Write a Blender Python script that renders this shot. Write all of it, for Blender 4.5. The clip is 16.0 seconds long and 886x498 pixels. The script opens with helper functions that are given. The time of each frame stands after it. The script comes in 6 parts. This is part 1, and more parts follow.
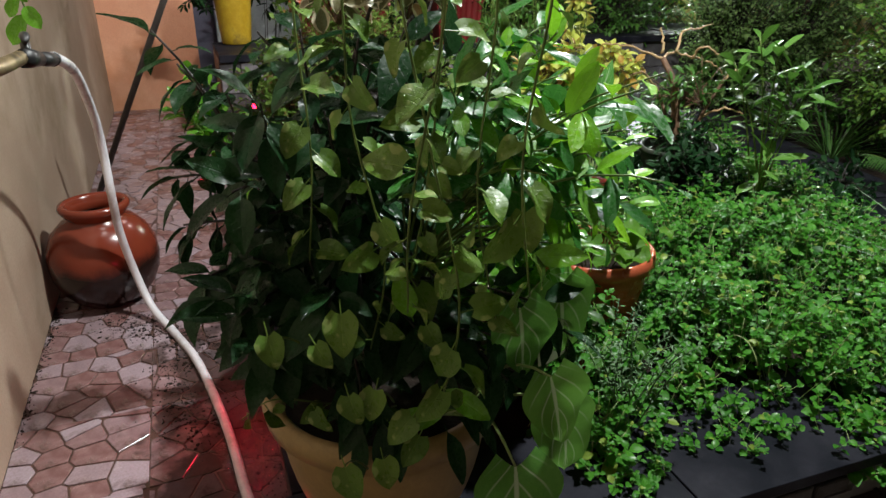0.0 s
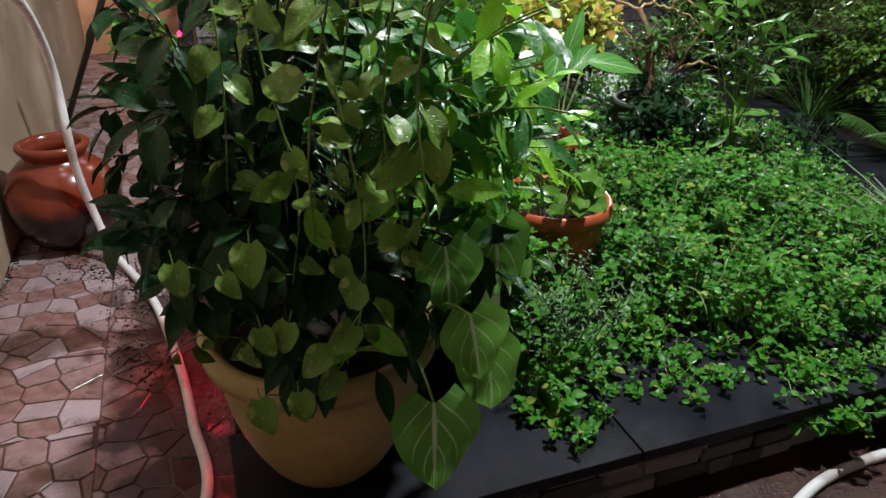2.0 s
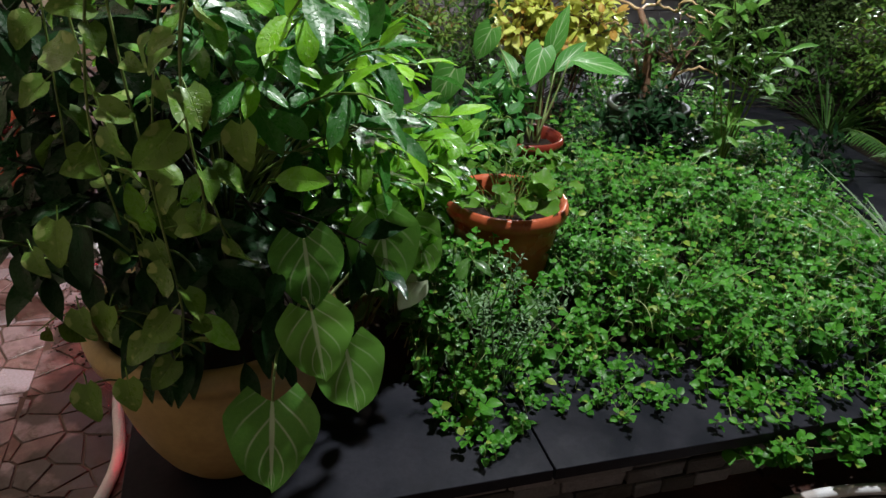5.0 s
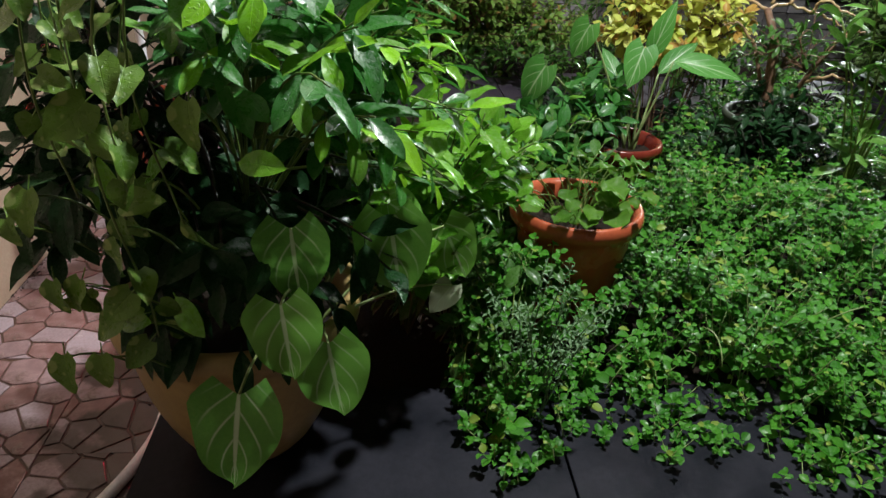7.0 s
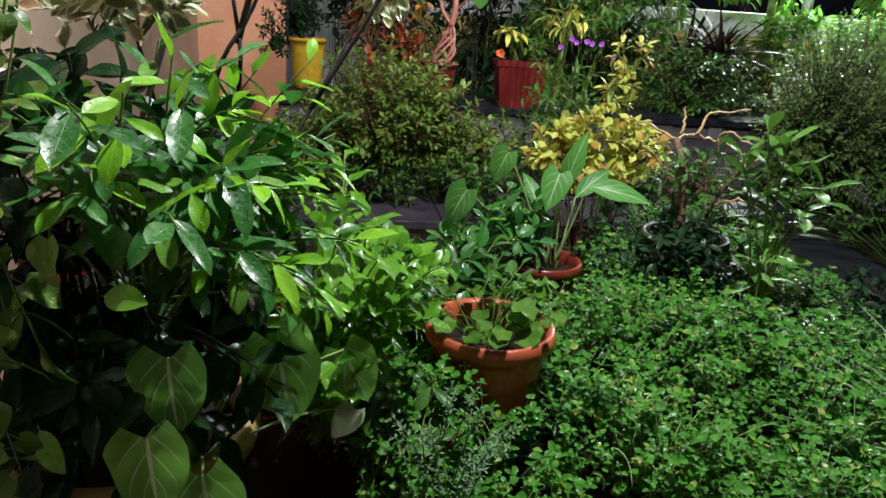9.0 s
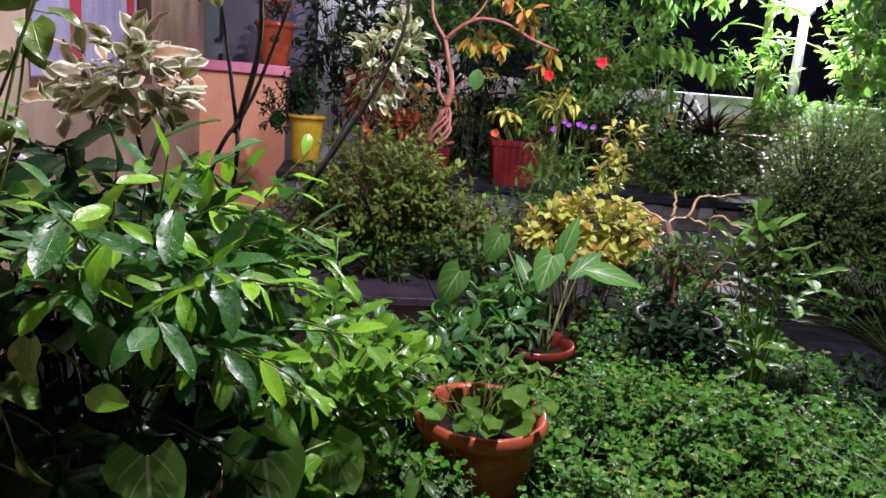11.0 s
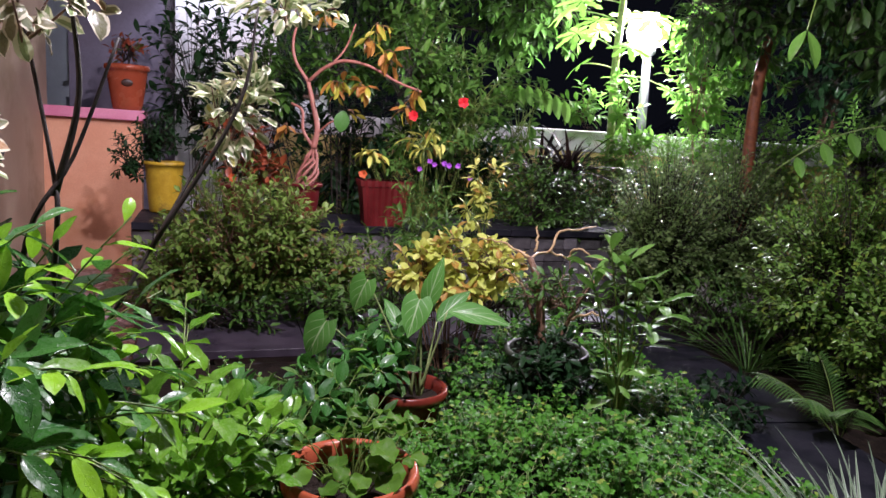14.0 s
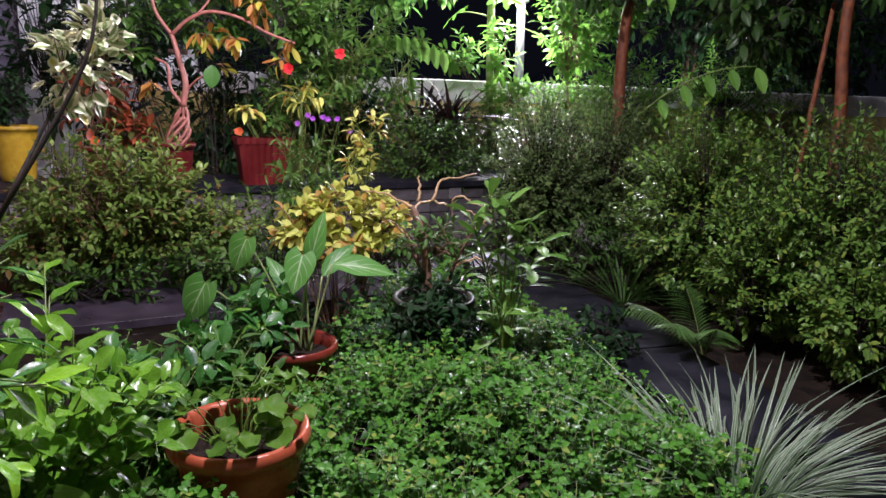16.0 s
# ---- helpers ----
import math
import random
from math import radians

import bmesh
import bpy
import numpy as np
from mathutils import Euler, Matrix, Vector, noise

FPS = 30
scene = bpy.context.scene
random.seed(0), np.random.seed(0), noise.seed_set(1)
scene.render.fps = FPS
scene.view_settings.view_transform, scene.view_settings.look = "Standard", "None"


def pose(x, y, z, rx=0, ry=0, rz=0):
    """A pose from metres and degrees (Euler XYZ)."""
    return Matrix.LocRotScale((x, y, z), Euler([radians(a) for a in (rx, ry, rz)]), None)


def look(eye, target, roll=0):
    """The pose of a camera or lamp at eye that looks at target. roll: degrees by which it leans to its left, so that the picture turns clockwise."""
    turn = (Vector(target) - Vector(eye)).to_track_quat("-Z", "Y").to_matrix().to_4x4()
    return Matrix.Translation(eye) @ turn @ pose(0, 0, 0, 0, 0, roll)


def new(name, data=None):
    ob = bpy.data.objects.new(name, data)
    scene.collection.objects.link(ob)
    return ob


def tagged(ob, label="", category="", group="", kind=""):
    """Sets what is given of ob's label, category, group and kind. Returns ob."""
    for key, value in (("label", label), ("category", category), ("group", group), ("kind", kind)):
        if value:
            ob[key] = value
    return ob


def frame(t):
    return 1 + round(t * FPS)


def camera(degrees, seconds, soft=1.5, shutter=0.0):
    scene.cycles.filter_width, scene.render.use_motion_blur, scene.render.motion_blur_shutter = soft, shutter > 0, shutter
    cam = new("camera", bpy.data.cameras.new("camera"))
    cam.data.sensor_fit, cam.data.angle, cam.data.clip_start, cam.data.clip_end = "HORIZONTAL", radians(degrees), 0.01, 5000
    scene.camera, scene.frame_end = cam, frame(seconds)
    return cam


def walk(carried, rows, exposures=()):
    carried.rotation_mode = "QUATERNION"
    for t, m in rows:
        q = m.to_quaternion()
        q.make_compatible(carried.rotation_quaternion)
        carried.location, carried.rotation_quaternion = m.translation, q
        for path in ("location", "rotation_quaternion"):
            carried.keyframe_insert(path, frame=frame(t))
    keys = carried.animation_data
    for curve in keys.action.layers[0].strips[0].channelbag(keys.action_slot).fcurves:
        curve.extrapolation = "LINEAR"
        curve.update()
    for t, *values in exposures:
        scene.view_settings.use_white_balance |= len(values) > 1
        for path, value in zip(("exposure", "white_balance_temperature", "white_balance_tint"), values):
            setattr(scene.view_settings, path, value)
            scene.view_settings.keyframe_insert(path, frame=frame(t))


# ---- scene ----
cam = camera(65.1, 16.0)
PATH = [
    (0, (0.108, -0.12, 1.435), (0.018, 1.709, 0.631), 0.1),
    (0.5, (0.129, -0.118, 1.434), (0.09, 1.71, 0.623), 0.6),
    (1, (0.169, -0.108, 1.431), (0.152, 1.716, 0.61), 0.5),
    (1.5, (0.205, -0.113, 1.417), (0.174, 1.686, 0.543), 0.9),
    (2, (0.216, -0.116, 1.4), (0.159, 1.662, 0.485), 1.7),
    (2.5, (0.229, -0.111, 1.39), (0.185, 1.662, 0.465), 2.1),
    (3, (0.269, -0.102, 1.398), (0.268, 1.669, 0.47), 3.1),
    (3.5, (0.276, -0.066, 1.389), (0.371, 1.691, 0.439), 3.0),
    (4, (0.355, -0.052, 1.387), (0.349, 1.718, 0.457), 4.3),
    (4.2, (0.4, -0.055, 1.386), (0.346, 1.718, 0.462), 4.9),
    (6.3, (0.575, 0.055, 1.376), (0.227, 1.783, 0.431), 0.5),
    (6.5, (0.604, 0.07, 1.357), (0.187, 1.781, 0.41), 1.3),
    (7, (0.684, 0.094, 1.355), (0.162, 1.775, 0.406), 3.2),
    (7.5, (0.751, 0.109, 1.353), (0.262, 1.819, 0.437), 3.7),
    (8, (0.78, 0.123, 1.371), (0.33, 1.889, 0.546), 4.1),
    (8.5, (0.792, 0.114, 1.39), (0.335, 1.928, 0.682), 4.2),
    (9, (0.803, 0.112, 1.399), (0.343, 1.947, 0.75), 4.3),
    (9.2, (0.812, 0.118, 1.417), (0.335, 1.951, 0.775), 4.4),
    (11.3, (0.804, 0.127, 1.443), (0.333, 2.022, 1.013), 5.3),
    (11.5, (0.805, 0.13, 1.447), (0.337, 2.029, 1.029), 5.4),
    (12, (0.813, 0.133, 1.457), (0.373, 2.047, 1.077), 4.9),
    (12.5, (0.824, 0.143, 1.464), (0.445, 2.073, 1.103), 4.4),
    (13, (0.83, 0.152, 1.471), (0.485, 2.093, 1.131), 4.3),
    (13.5, (0.84, 0.162, 1.475), (0.591, 2.119, 1.143), 3.9),
    (14, (0.856, 0.178, 1.474), (0.704, 2.145, 1.146), 3.8),
    (14.5, (0.87, 0.187, 1.473), (0.849, 2.161, 1.149), 3.7),
    (15, (0.876, 0.186, 1.475), (0.925, 2.159, 1.148), 3.3),
    (15.5, (0.886, 0.17, 1.474), (0.995, 2.135, 1.115), 2.6),
    (16, (0.893, 0.167, 1.46), (1.058, 2.111, 1.021), 2.2),
]
walk(cam, [(t, look(eye, target, roll)) for t, eye, target, roll in PATH], [(0, 0, 6500, 6), (8.5, 0, 6500, 6), (11.5, 0, 6300, 34), (16, 0, 6300, 34)])

# ---- light: night, a cool garden lamp high over the bed, a street lamp, unseen added fills, a red fairy light ----
world = bpy.data.worlds.new("night")
scene.world = world
world.use_nodes = True
world.node_tree.nodes["Background"].inputs["Color"].default_value = (0.30, 0.38, 0.55, 1)
world.node_tree.nodes["Background"].inputs["Strength"].default_value = 0.010


def lamp(name, kind, where, watts, colour, size=0.05, target=None):
    data = bpy.data.lights.new(name, kind)
    data.energy, data.color = watts, colour
    if kind == "AREA":
        data.size = size
    else:
        data.shadow_soft_size = size
    ob = new(name, data)
    ob.matrix_world = look(where, target) if target else pose(*where)
    return ob


lamp("eave_lamp_light", "POINT", (-0.75, 2.1, 3.2), 26, (1.0, 0.95, 0.92), 0.04)
lamp("garden_lamp_light", "POINT", (1.02, 1.98, 3.55), 560, (0.99, 1.0, 1.0), 0.06)
# Unseen spot added to brighten the planters at the back.
back_fill = lamp("back_fill_light", "SPOT", (0.9, 3.6, 3.9), 430, (1.0, 0.88, 0.86), 0.06, (-0.6, 6.0, 1.3))
back_fill.data.spot_size, back_fill.data.spot_blend = radians(66), 0.6
lamp("street_lamp_light", "POINT", (2.46, 9.20, 2.90), 1250, (0.97, 1.0, 1.0), 0.14)
# Unseen warm fill added over the low bush to light the tiles.
lamp("tile_fill_light", "POINT", (0.35, 5.15, 2.95), 54, (1.0, 0.78, 0.78), 0.06)
# Two unseen fills added so the pale walls gleam between the shrubs.
lamp("neighbour_fill_light", "POINT", (-4.0, 10.7, 2.5), 120, (0.80, 0.90, 1.0), 0.1)
court = lamp("court_fill_light", "SPOT", (-2.3, 7.25, 3.15), 40, (0.82, 0.92, 1.0), 0.05, (-2.35, 7.8, 1.7))
court.data.spot_size, court.data.spot_blend = radians(110), 0.5
lamp("red_fairy_light", "POINT", (-0.395, 1.20, 0.07), 0.06, (1.0, 0.02, 0.05), 0.02)
lamp("red_string_light", "POINT", (-0.62, 1.72, 0.22), 1.4, (1.0, 0.02, 0.06), 0.03)


# ---- materials ----
def nodes_of(name):
    m = bpy.data.materials.new(name)
    m.use_nodes = True
    nt = m.node_tree
    return m, nt, nt.nodes, nt.links, nt.nodes["Principled BSDF"]


def mix_rgb(nt, fac, a, b, blend="MIX"):
    n = nt.nodes.new("ShaderNodeMix")
    n.data_type, n.blend_type = "RGBA", blend
    for sock, v in ((n.inputs[0], fac), (n.inputs[6], a), (n.inputs[7], b)):
        if isinstance(v, bpy.types.NodeSocket):
            nt.links.new(v, sock)
        elif isinstance(v, (int, float)):
            sock.default_value = v
        else:
            sock.default_value = (*v, 1)
    return n.outputs[2]


def maths(nt, op, a, b=0.0, clamp=False):
    n = nt.nodes.new("ShaderNodeMath")
    n.operation, n.use_clamp = op, clamp
    for sock, v in ((n.inputs[0], a), (n.inputs[1], b)):
        if isinstance(v, bpy.types.NodeSocket):
            nt.links.new(v, sock)
        else:
            sock.default_value = v
    return n.outputs[0]


def ramp(nt, v, lo, hi):
    n = nt.nodes.new("ShaderNodeMapRange")
    n.interpolation_type = "SMOOTHSTEP"
    nt.links.new(v, n.inputs[0])
    n.inputs[1].default_value, n.inputs[2].default_value = lo, hi
    return n.outputs[0]


def noise_of(nt, scale, detail=4.0, rough=0.6, coord="Object"):
    c = nt.nodes.new("ShaderNodeTexCoord")
    n = nt.nodes.new("ShaderNodeTexNoise")
    n.inputs["Scale"].default_value, n.inputs["Detail"].default_value, n.inputs["Roughness"].default_value = scale, detail, rough
    nt.links.new(c.outputs[coord], n.inputs["Vector"])
    return n.outputs[0]


def bump(nt, height, strength, distance, bsdf):
    n = nt.nodes.new("ShaderNodeBump")
    n.inputs["Strength"].default_value, n.inputs["Distance"].default_value = strength, distance
    nt.links.new(height, n.inputs["Height"])
    nt.links.new(n.outputs[0], bsdf.inputs["Normal"])


def surface(name, a, b, rough=(0.5, 0.7), scale=6.0, fine=60.0, bumps=0.3, dist=0.004, metal=0.0, coat=0.0, stain=None, random_mix=0.0, other=None, spec=0.5):
    """A surface with colour between a and b by coarse noise, fine grain, stains and relief; wet gloss by the rough range."""
    m, nt, nodes, links, bsdf = nodes_of(name)
    n1, n2 = noise_of(nt, scale), noise_of(nt, fine, 6.0, 0.7)
    col = mix_rgb(nt, ramp(nt, n1, 0.35, 0.65), a, b)
    if random_mix:
        info = nodes.new("ShaderNodeObjectInfo")
        geo = nodes.new("ShaderNodeNewGeometry")
        r = maths(nt, "FRACT", maths(nt, "ADD", info.outputs["Random"], geo.outputs["Random Per Island"]))
        col = mix_rgb(nt, maths(nt, "MULTIPLY", ramp(nt, r, 0.15, 0.95), random_mix), col, other)
    col = mix_rgb(nt, maths(nt, "MULTIPLY", ramp(nt, n2, 0.3, 0.75), 0.35), col, tuple(c * 0.55 for c in a))
    if stain:
        n3 = noise_of(nt, scale * 0.45, 5.0, 0.65)
        col = mix_rgb(nt, maths(nt, "MULTIPLY", ramp(nt, n3, 0.52, 0.68), 0.75), col, stain)
    links.new(col, bsdf.inputs["Base Color"])
    mr = nodes.new("ShaderNodeMapRange")
    links.new(n1, mr.inputs[0])
    mr.inputs[1].default_value, mr.inputs[2].default_value = 0.3, 0.7
    mr.inputs[3].default_value, mr.inputs[4].default_value = rough
    links.new(mr.outputs[0], bsdf.inputs["Roughness"])
    bsdf.inputs["Metallic"].default_value = metal
    bsdf.inputs["Coat Weight"].default_value = coat
    bsdf.inputs["Coat Roughness"].default_value = 0.12
    bsdf.inputs["Specular IOR Level"].default_value = spec
    bump(nt, maths(nt, "ADD", n2, maths(nt, "MULTIPLY", n1, 2.0)), bumps, dist, bsdf)
    return m


def leaf_mat(name, dark, light, rough=0.3, vein_width=1.0, vein_slope=1.6, vein=None, vein_amount=0.35, margin=None, margin_from=0.55, side_veins=7.0, trans=0.22, odd=None, odd_share=0.0, blotch=None, gloss=0.42):
    """A wet leaf: colour varies leaf by leaf, midrib and side veins, an uneven pale margin for variegated kinds, light through the blade."""
    m, nt, nodes, links, bsdf = nodes_of(name)
    info, geo = nodes.new("ShaderNodeObjectInfo"), nodes.new("ShaderNodeNewGeometry")
    r = maths(nt, "FRACT", maths(nt, "ADD", info.outputs["Random"], geo.outputs["Random Per Island"]))
    col = mix_rgb(nt, r, dark, light)
    n1 = noise_of(nt, 22.0, 3.0)
    col = mix_rgb(nt, maths(nt, "MULTIPLY", ramp(nt, n1, 0.35, 0.7), 0.3), col, light)
    if odd:
        r2 = maths(nt, "FRACT", maths(nt, "MULTIPLY", r, 17.31))
        col = mix_rgb(nt, maths(nt, "GREATER_THAN", r2, 1.0 - odd_share), col, odd)
    uv = nodes.new("ShaderNodeUVMap")
    sep = nodes.new("ShaderNodeSeparateXYZ")
    links.new(uv.outputs[0], sep.inputs[0])
    u = maths(nt, "MULTIPLY", maths(nt, "ABSOLUTE", maths(nt, "SUBTRACT", sep.outputs[0], 0.5)), 2.0)
    v = sep.outputs[1]
    mid = ramp(nt, maths(nt, "SUBTRACT", 0.05 * vein_width, u), 0.0, 0.04)
    wave = maths(nt, "FRACT", maths(nt, "SUBTRACT", maths(nt, "MULTIPLY", v, side_veins), maths(nt, "MULTIPLY", u, vein_slope)))
    side = ramp(nt, maths(nt, "SUBTRACT", 0.07 * vein_width, maths(nt, "ABSOLUTE", maths(nt, "SUBTRACT", wave, 0.5))), 0.0, 0.1)
    fade = maths(nt, "SUBTRACT", 1.0, ramp(nt, u, 0.45, 0.95))
    veins = maths(nt, "MAXIMUM", mid, maths(nt, "MULTIPLY", maths(nt, "MULTIPLY", side, fade), 0.75))
    if margin:
        n2 = noise_of(nt, 45.0, 3.0, 0.6)
        edge = maths(nt, "ADD", u, maths(nt, "MULTIPLY", maths(nt, "SUBTRACT", n2, 0.5), 0.9))
        col = mix_rgb(nt, ramp(nt, edge, margin_from, margin_from + 0.1), col, margin)
    if blotch:
        n4 = noise_of(nt, 30.0, 2.0, 0.5)
        col = mix_rgb(nt, ramp(nt, n4, 0.60, 0.64), col, blotch)
    vc = vein or tuple(min(1, c * 1.9 + 0.02) for c in light)
    col = mix_rgb(nt, maths(nt, "MULTIPLY", veins, vein_amount), col, vc)
    links.new(col, bsdf.inputs["Base Color"])
    bsdf.inputs["Specular IOR Level"].default_value = gloss
    n3 = noise_of(nt, 130.0, 2.0)
    mr = nodes.new("ShaderNodeMapRange")
    links.new(n3, mr.inputs[0])
    mr.inputs[1].default_value, mr.inputs[2].default_value, mr.inputs[3].default_value, mr.inputs[4].default_value = 0.35, 0.65, rough * 0.6, rough * 1.7
    links.new(mr.outputs[0], bsdf.inputs["Roughness"])
    drops = ramp(nt, noise_of(nt, 210.0, 1.0, 0.4), 0.63, 0.70)
    bump(nt, maths(nt, "ADD", maths(nt, "ADD", maths(nt, "MULTIPLY", veins, -1.0), maths(nt, "MULTIPLY", n3, 0.6)), maths(nt, "MULTIPLY", drops, 1.4)), 0.42, 0.0013, bsdf)
    tr, ms = nodes.new("ShaderNodeBsdfTranslucent"), nodes.new("ShaderNodeMixShader")
    links.new(mix_rgb(nt, 0.5, col, tuple(min(1, c * 1.6) for c in light)), tr.inputs["Color"])
    ms.inputs[0].default_value = trans
    links.new(bsdf.outputs[0], ms.inputs[1])
    links.new(tr.outputs[0], ms.inputs[2])
    links.new(ms.outputs[0], nodes["Material Output"].inputs["Surface"])
    return m


def glow(name, colour, strength):
    m, nt, nodes, links, bsdf = nodes_of(name)
    bsdf.inputs["Base Color"].default_value = (*colour, 1)
    bsdf.inputs["Emission Color"].default_value = (*colour, 1)
    bsdf.inputs["Emission Strength"].default_value = strength
    return m


M = {}
M["soil"] = surface("wet_soil", (0.012, 0.009, 0.007), (0.030, 0.021, 0.015), (0.55, 0.9), 9, 90, 0.9, 0.012, spec=0.15)
M["grout"] = surface("grout", (0.075, 0.040, 0.030), (0.12, 0.065, 0.048), (0.25, 0.6), 8, 80, 0.4, 0.003)
M["tile"] = surface("glazed_tile", (0.20, 0.100, 0.094), (0.32, 0.19, 0.185), (0.06, 0.34), 14, 120, 0.35, 0.0012, stain=(0.08, 0.045, 0.032), random_mix=0.8, other=(0.46, 0.39, 0.44))
M["dark_tile"] = surface("dark_clay_floor", (0.032, 0.012, 0.009), (0.055, 0.021, 0.014), (0.22, 0.55), 5, 60, 0.7, 0.006, stain=(0.010, 0.007, 0.006))


def shaded_wet_band(m):
    """A dark band beside the big pot: its shade painted into the tiles, with moss and rain water."""
    nt = m.node_tree
    nodes, links, bsdf = nt.nodes, nt.links, nt.nodes["Principled BSDF"]
    dry = bsdf.inputs["Base Color"].links[0].from_socket
    gloss = bsdf.inputs["Roughness"].links[0].from_socket
    sep = nodes.new("ShaderNodeSeparateXYZ")
    place_in_lane = nodes.new("ShaderNodeNewGeometry").outputs["Position"]
    links.new(place_in_lane, sep.inputs[0])
    patches = nodes.new("ShaderNodeTexNoise")
    links.new(place_in_lane, patches.inputs["Vector"])
    patches.inputs["Scale"].default_value, patches.inputs["Detail"].default_value = 6.0, 5.0
    across = maths(nt, "ADD", maths(nt, "MULTIPLY", sep.outputs[0], 0.92), maths(nt, "MULTIPLY", sep.outputs[1], 0.39))
    along_lane = maths(nt, "ADD", maths(nt, "MULTIPLY", sep.outputs[0], -0.39), maths(nt, "MULTIPLY", sep.outputs[1], 0.92))
    ragged = maths(nt, "MULTIPLY", maths(nt, "SUBTRACT", patches.outputs[0], 0.5), 0.9)
    side = ramp(nt, maths(nt, "ADD", across, ragged), -0.20, -0.10)
    end = ramp(nt, maths(nt, "ADD", along_lane, ragged), 2.42, 2.56)
    mask = maths(nt, "MULTIPLY", side, maths(nt, "SUBTRACT", 1.0, end))
    links.new(mix_rgb(nt, maths(nt, "MULTIPLY", mask, 0.78), dry, (0.030, 0.020, 0.015)), bsdf.inputs["Base Color"])
    links.new(maths(nt, "MULTIPLY", gloss, maths(nt, "SUBTRACT", 1.0, maths(nt, "MULTIPLY", mask, 0.5))), bsdf.inputs["Roughness"])


shaded_wet_band(M["tile"])
M["slate"] = surface("wet_slate", (0.010, 0.011, 0.016), (0.022, 0.022, 0.030), (0.34, 0.62), 5, 55, 0.35, 0.003, spec=0.1)
M["purple_slate"] = surface("wet_purple_slate", (0.040, 0.032, 0.046), (0.070, 0.057, 0.078), (0.24, 0.5), 5, 55, 0.35, 0.003)
M["ledger"] = surface("ledger_stone", (0.035, 0.032, 0.030), (0.075, 0.065, 0.06), (0.35, 0.7), 9, 70, 0.8, 0.006, random_mix=0.7, other=(0.30, 0.28, 0.30))
M["pale_stone"] = surface("pale_stone", (0.045, 0.040, 0.043), (0.10, 0.095, 0.10), (0.4, 0.75), 8, 60, 0.7, 0.006, random_mix=0.55, other=(0.34, 0.32, 0.35))
M["wall"] = surface("cream_plaster", (0.38, 0.28, 0.20), (0.45, 0.35, 0.26), (0.55, 0.8), 2.5, 90, 0.25, 0.002, stain=(0.26, 0.19, 0.12))
M["orange_wall"] = surface("orange_plaster", (0.70, 0.34, 0.20), (0.78, 0.42, 0.26), (0.5, 0.75), 2.5, 90, 0.25, 0.002, stain=(0.60, 0.26, 0.12))
M["pink"] = surface("pink_paint", (0.68, 0.22, 0.36), (0.76, 0.30, 0.44), (0.3, 0.5), 4, 80, 0.15, 0.001)
M["white_wall"] = surface("white_paint", (0.66, 0.68, 0.70), (0.78, 0.80, 0.82), (0.5, 0.8), 1.6, 50, 0.25, 0.003, stain=(0.36, 0.37, 0.36))
M["yellow_wall"] = surface("yellow_paint", (0.62, 0.50, 0.16), (0.72, 0.60, 0.25), (0.5, 0.8), 1.6, 50, 0.25, 0.003, stain=(0.40, 0.30, 0.12))
M["terracotta"] = surface("glazed_terracotta", (0.30, 0.060, 0.026), (0.38, 0.085, 0.038), (0.16, 0.34), 6, 90, 0.2, 0.0015, stain=(0.22, 0.055, 0.022))
M["oxblood"] = surface("dark_red_glaze", (0.15, 0.022, 0.014), (0.21, 0.032, 0.018), (0.14, 0.32), 6, 90, 0.2, 0.0015, stain=(0.10, 0.02, 0.014))
M["clay"] = surface("plain_terracotta", (0.42, 0.090, 0.040), (0.50, 0.120, 0.055), (0.14, 0.36), 7, 90, 0.3, 0.002, stain=(0.26, 0.09, 0.05))
def urn_clay():
    """Glazed clay that turns near black towards the foot, with an uneven line."""
    m, nt, nodes, links, bsdf = nodes_of("dark_foot_urn_clay")
    n1, n2 = noise_of(nt, 6.0), noise_of(nt, 90.0, 6.0, 0.7)
    col = mix_rgb(nt, n1, (0.16, 0.026, 0.013), (0.22, 0.042, 0.020))
    sep = nodes.new("ShaderNodeSeparateXYZ")
    links.new(nodes.new("ShaderNodeTexCoord").outputs["Object"], sep.inputs[0])
    line = maths(nt, "ADD", sep.outputs[2], maths(nt, "MULTIPLY", maths(nt, "SUBTRACT", n1, 0.5), 0.12))
    col = mix_rgb(nt, ramp(nt, line, 0.18, 0.25), (0.020, 0.010, 0.008), col)
    links.new(col, bsdf.inputs["Base Color"])
    bsdf.inputs["Roughness"].default_value = 0.22
    bump(nt, maths(nt, "ADD", n2, n1), 0.15, 0.0012, bsdf)
    return m


M["urn"] = urn_clay()
M["near_black"] = surface("near_black_clay", (0.030, 0.016, 0.012), (0.075, 0.03, 0.02), (0.25, 0.5), 7, 90, 0.3, 0.002)
M["tan_pot"] = surface("tan_plastic", (0.36, 0.25, 0.10), (0.44, 0.31, 0.13), (0.3, 0.48), 5, 70, 0.15, 0.0012, stain=(0.25, 0.15, 0.06))
M["red_pot"] = surface("red_plastic", (0.10, 0.009, 0.010), (0.15, 0.014, 0.015), (0.3, 0.5), 5, 70, 0.15, 0.0012, stain=(0.2, 0.02, 0.02))
M["yellow_pot"] = surface("yellow_paint_pot", (0.40, 0.26, 0.015), (0.50, 0.35, 0.025), (0.35, 0.55), 14, 70, 0.2, 0.0015, stain=(0.14, 0.09, 0.02))
M["grey_pot"] = surface("grey_green_plastic", (0.028, 0.034, 0.026), (0.05, 0.06, 0.045), (0.4, 0.65), 8, 70, 0.2, 0.0015, stain=(0.07, 0.08, 0.05), spec=0.15)
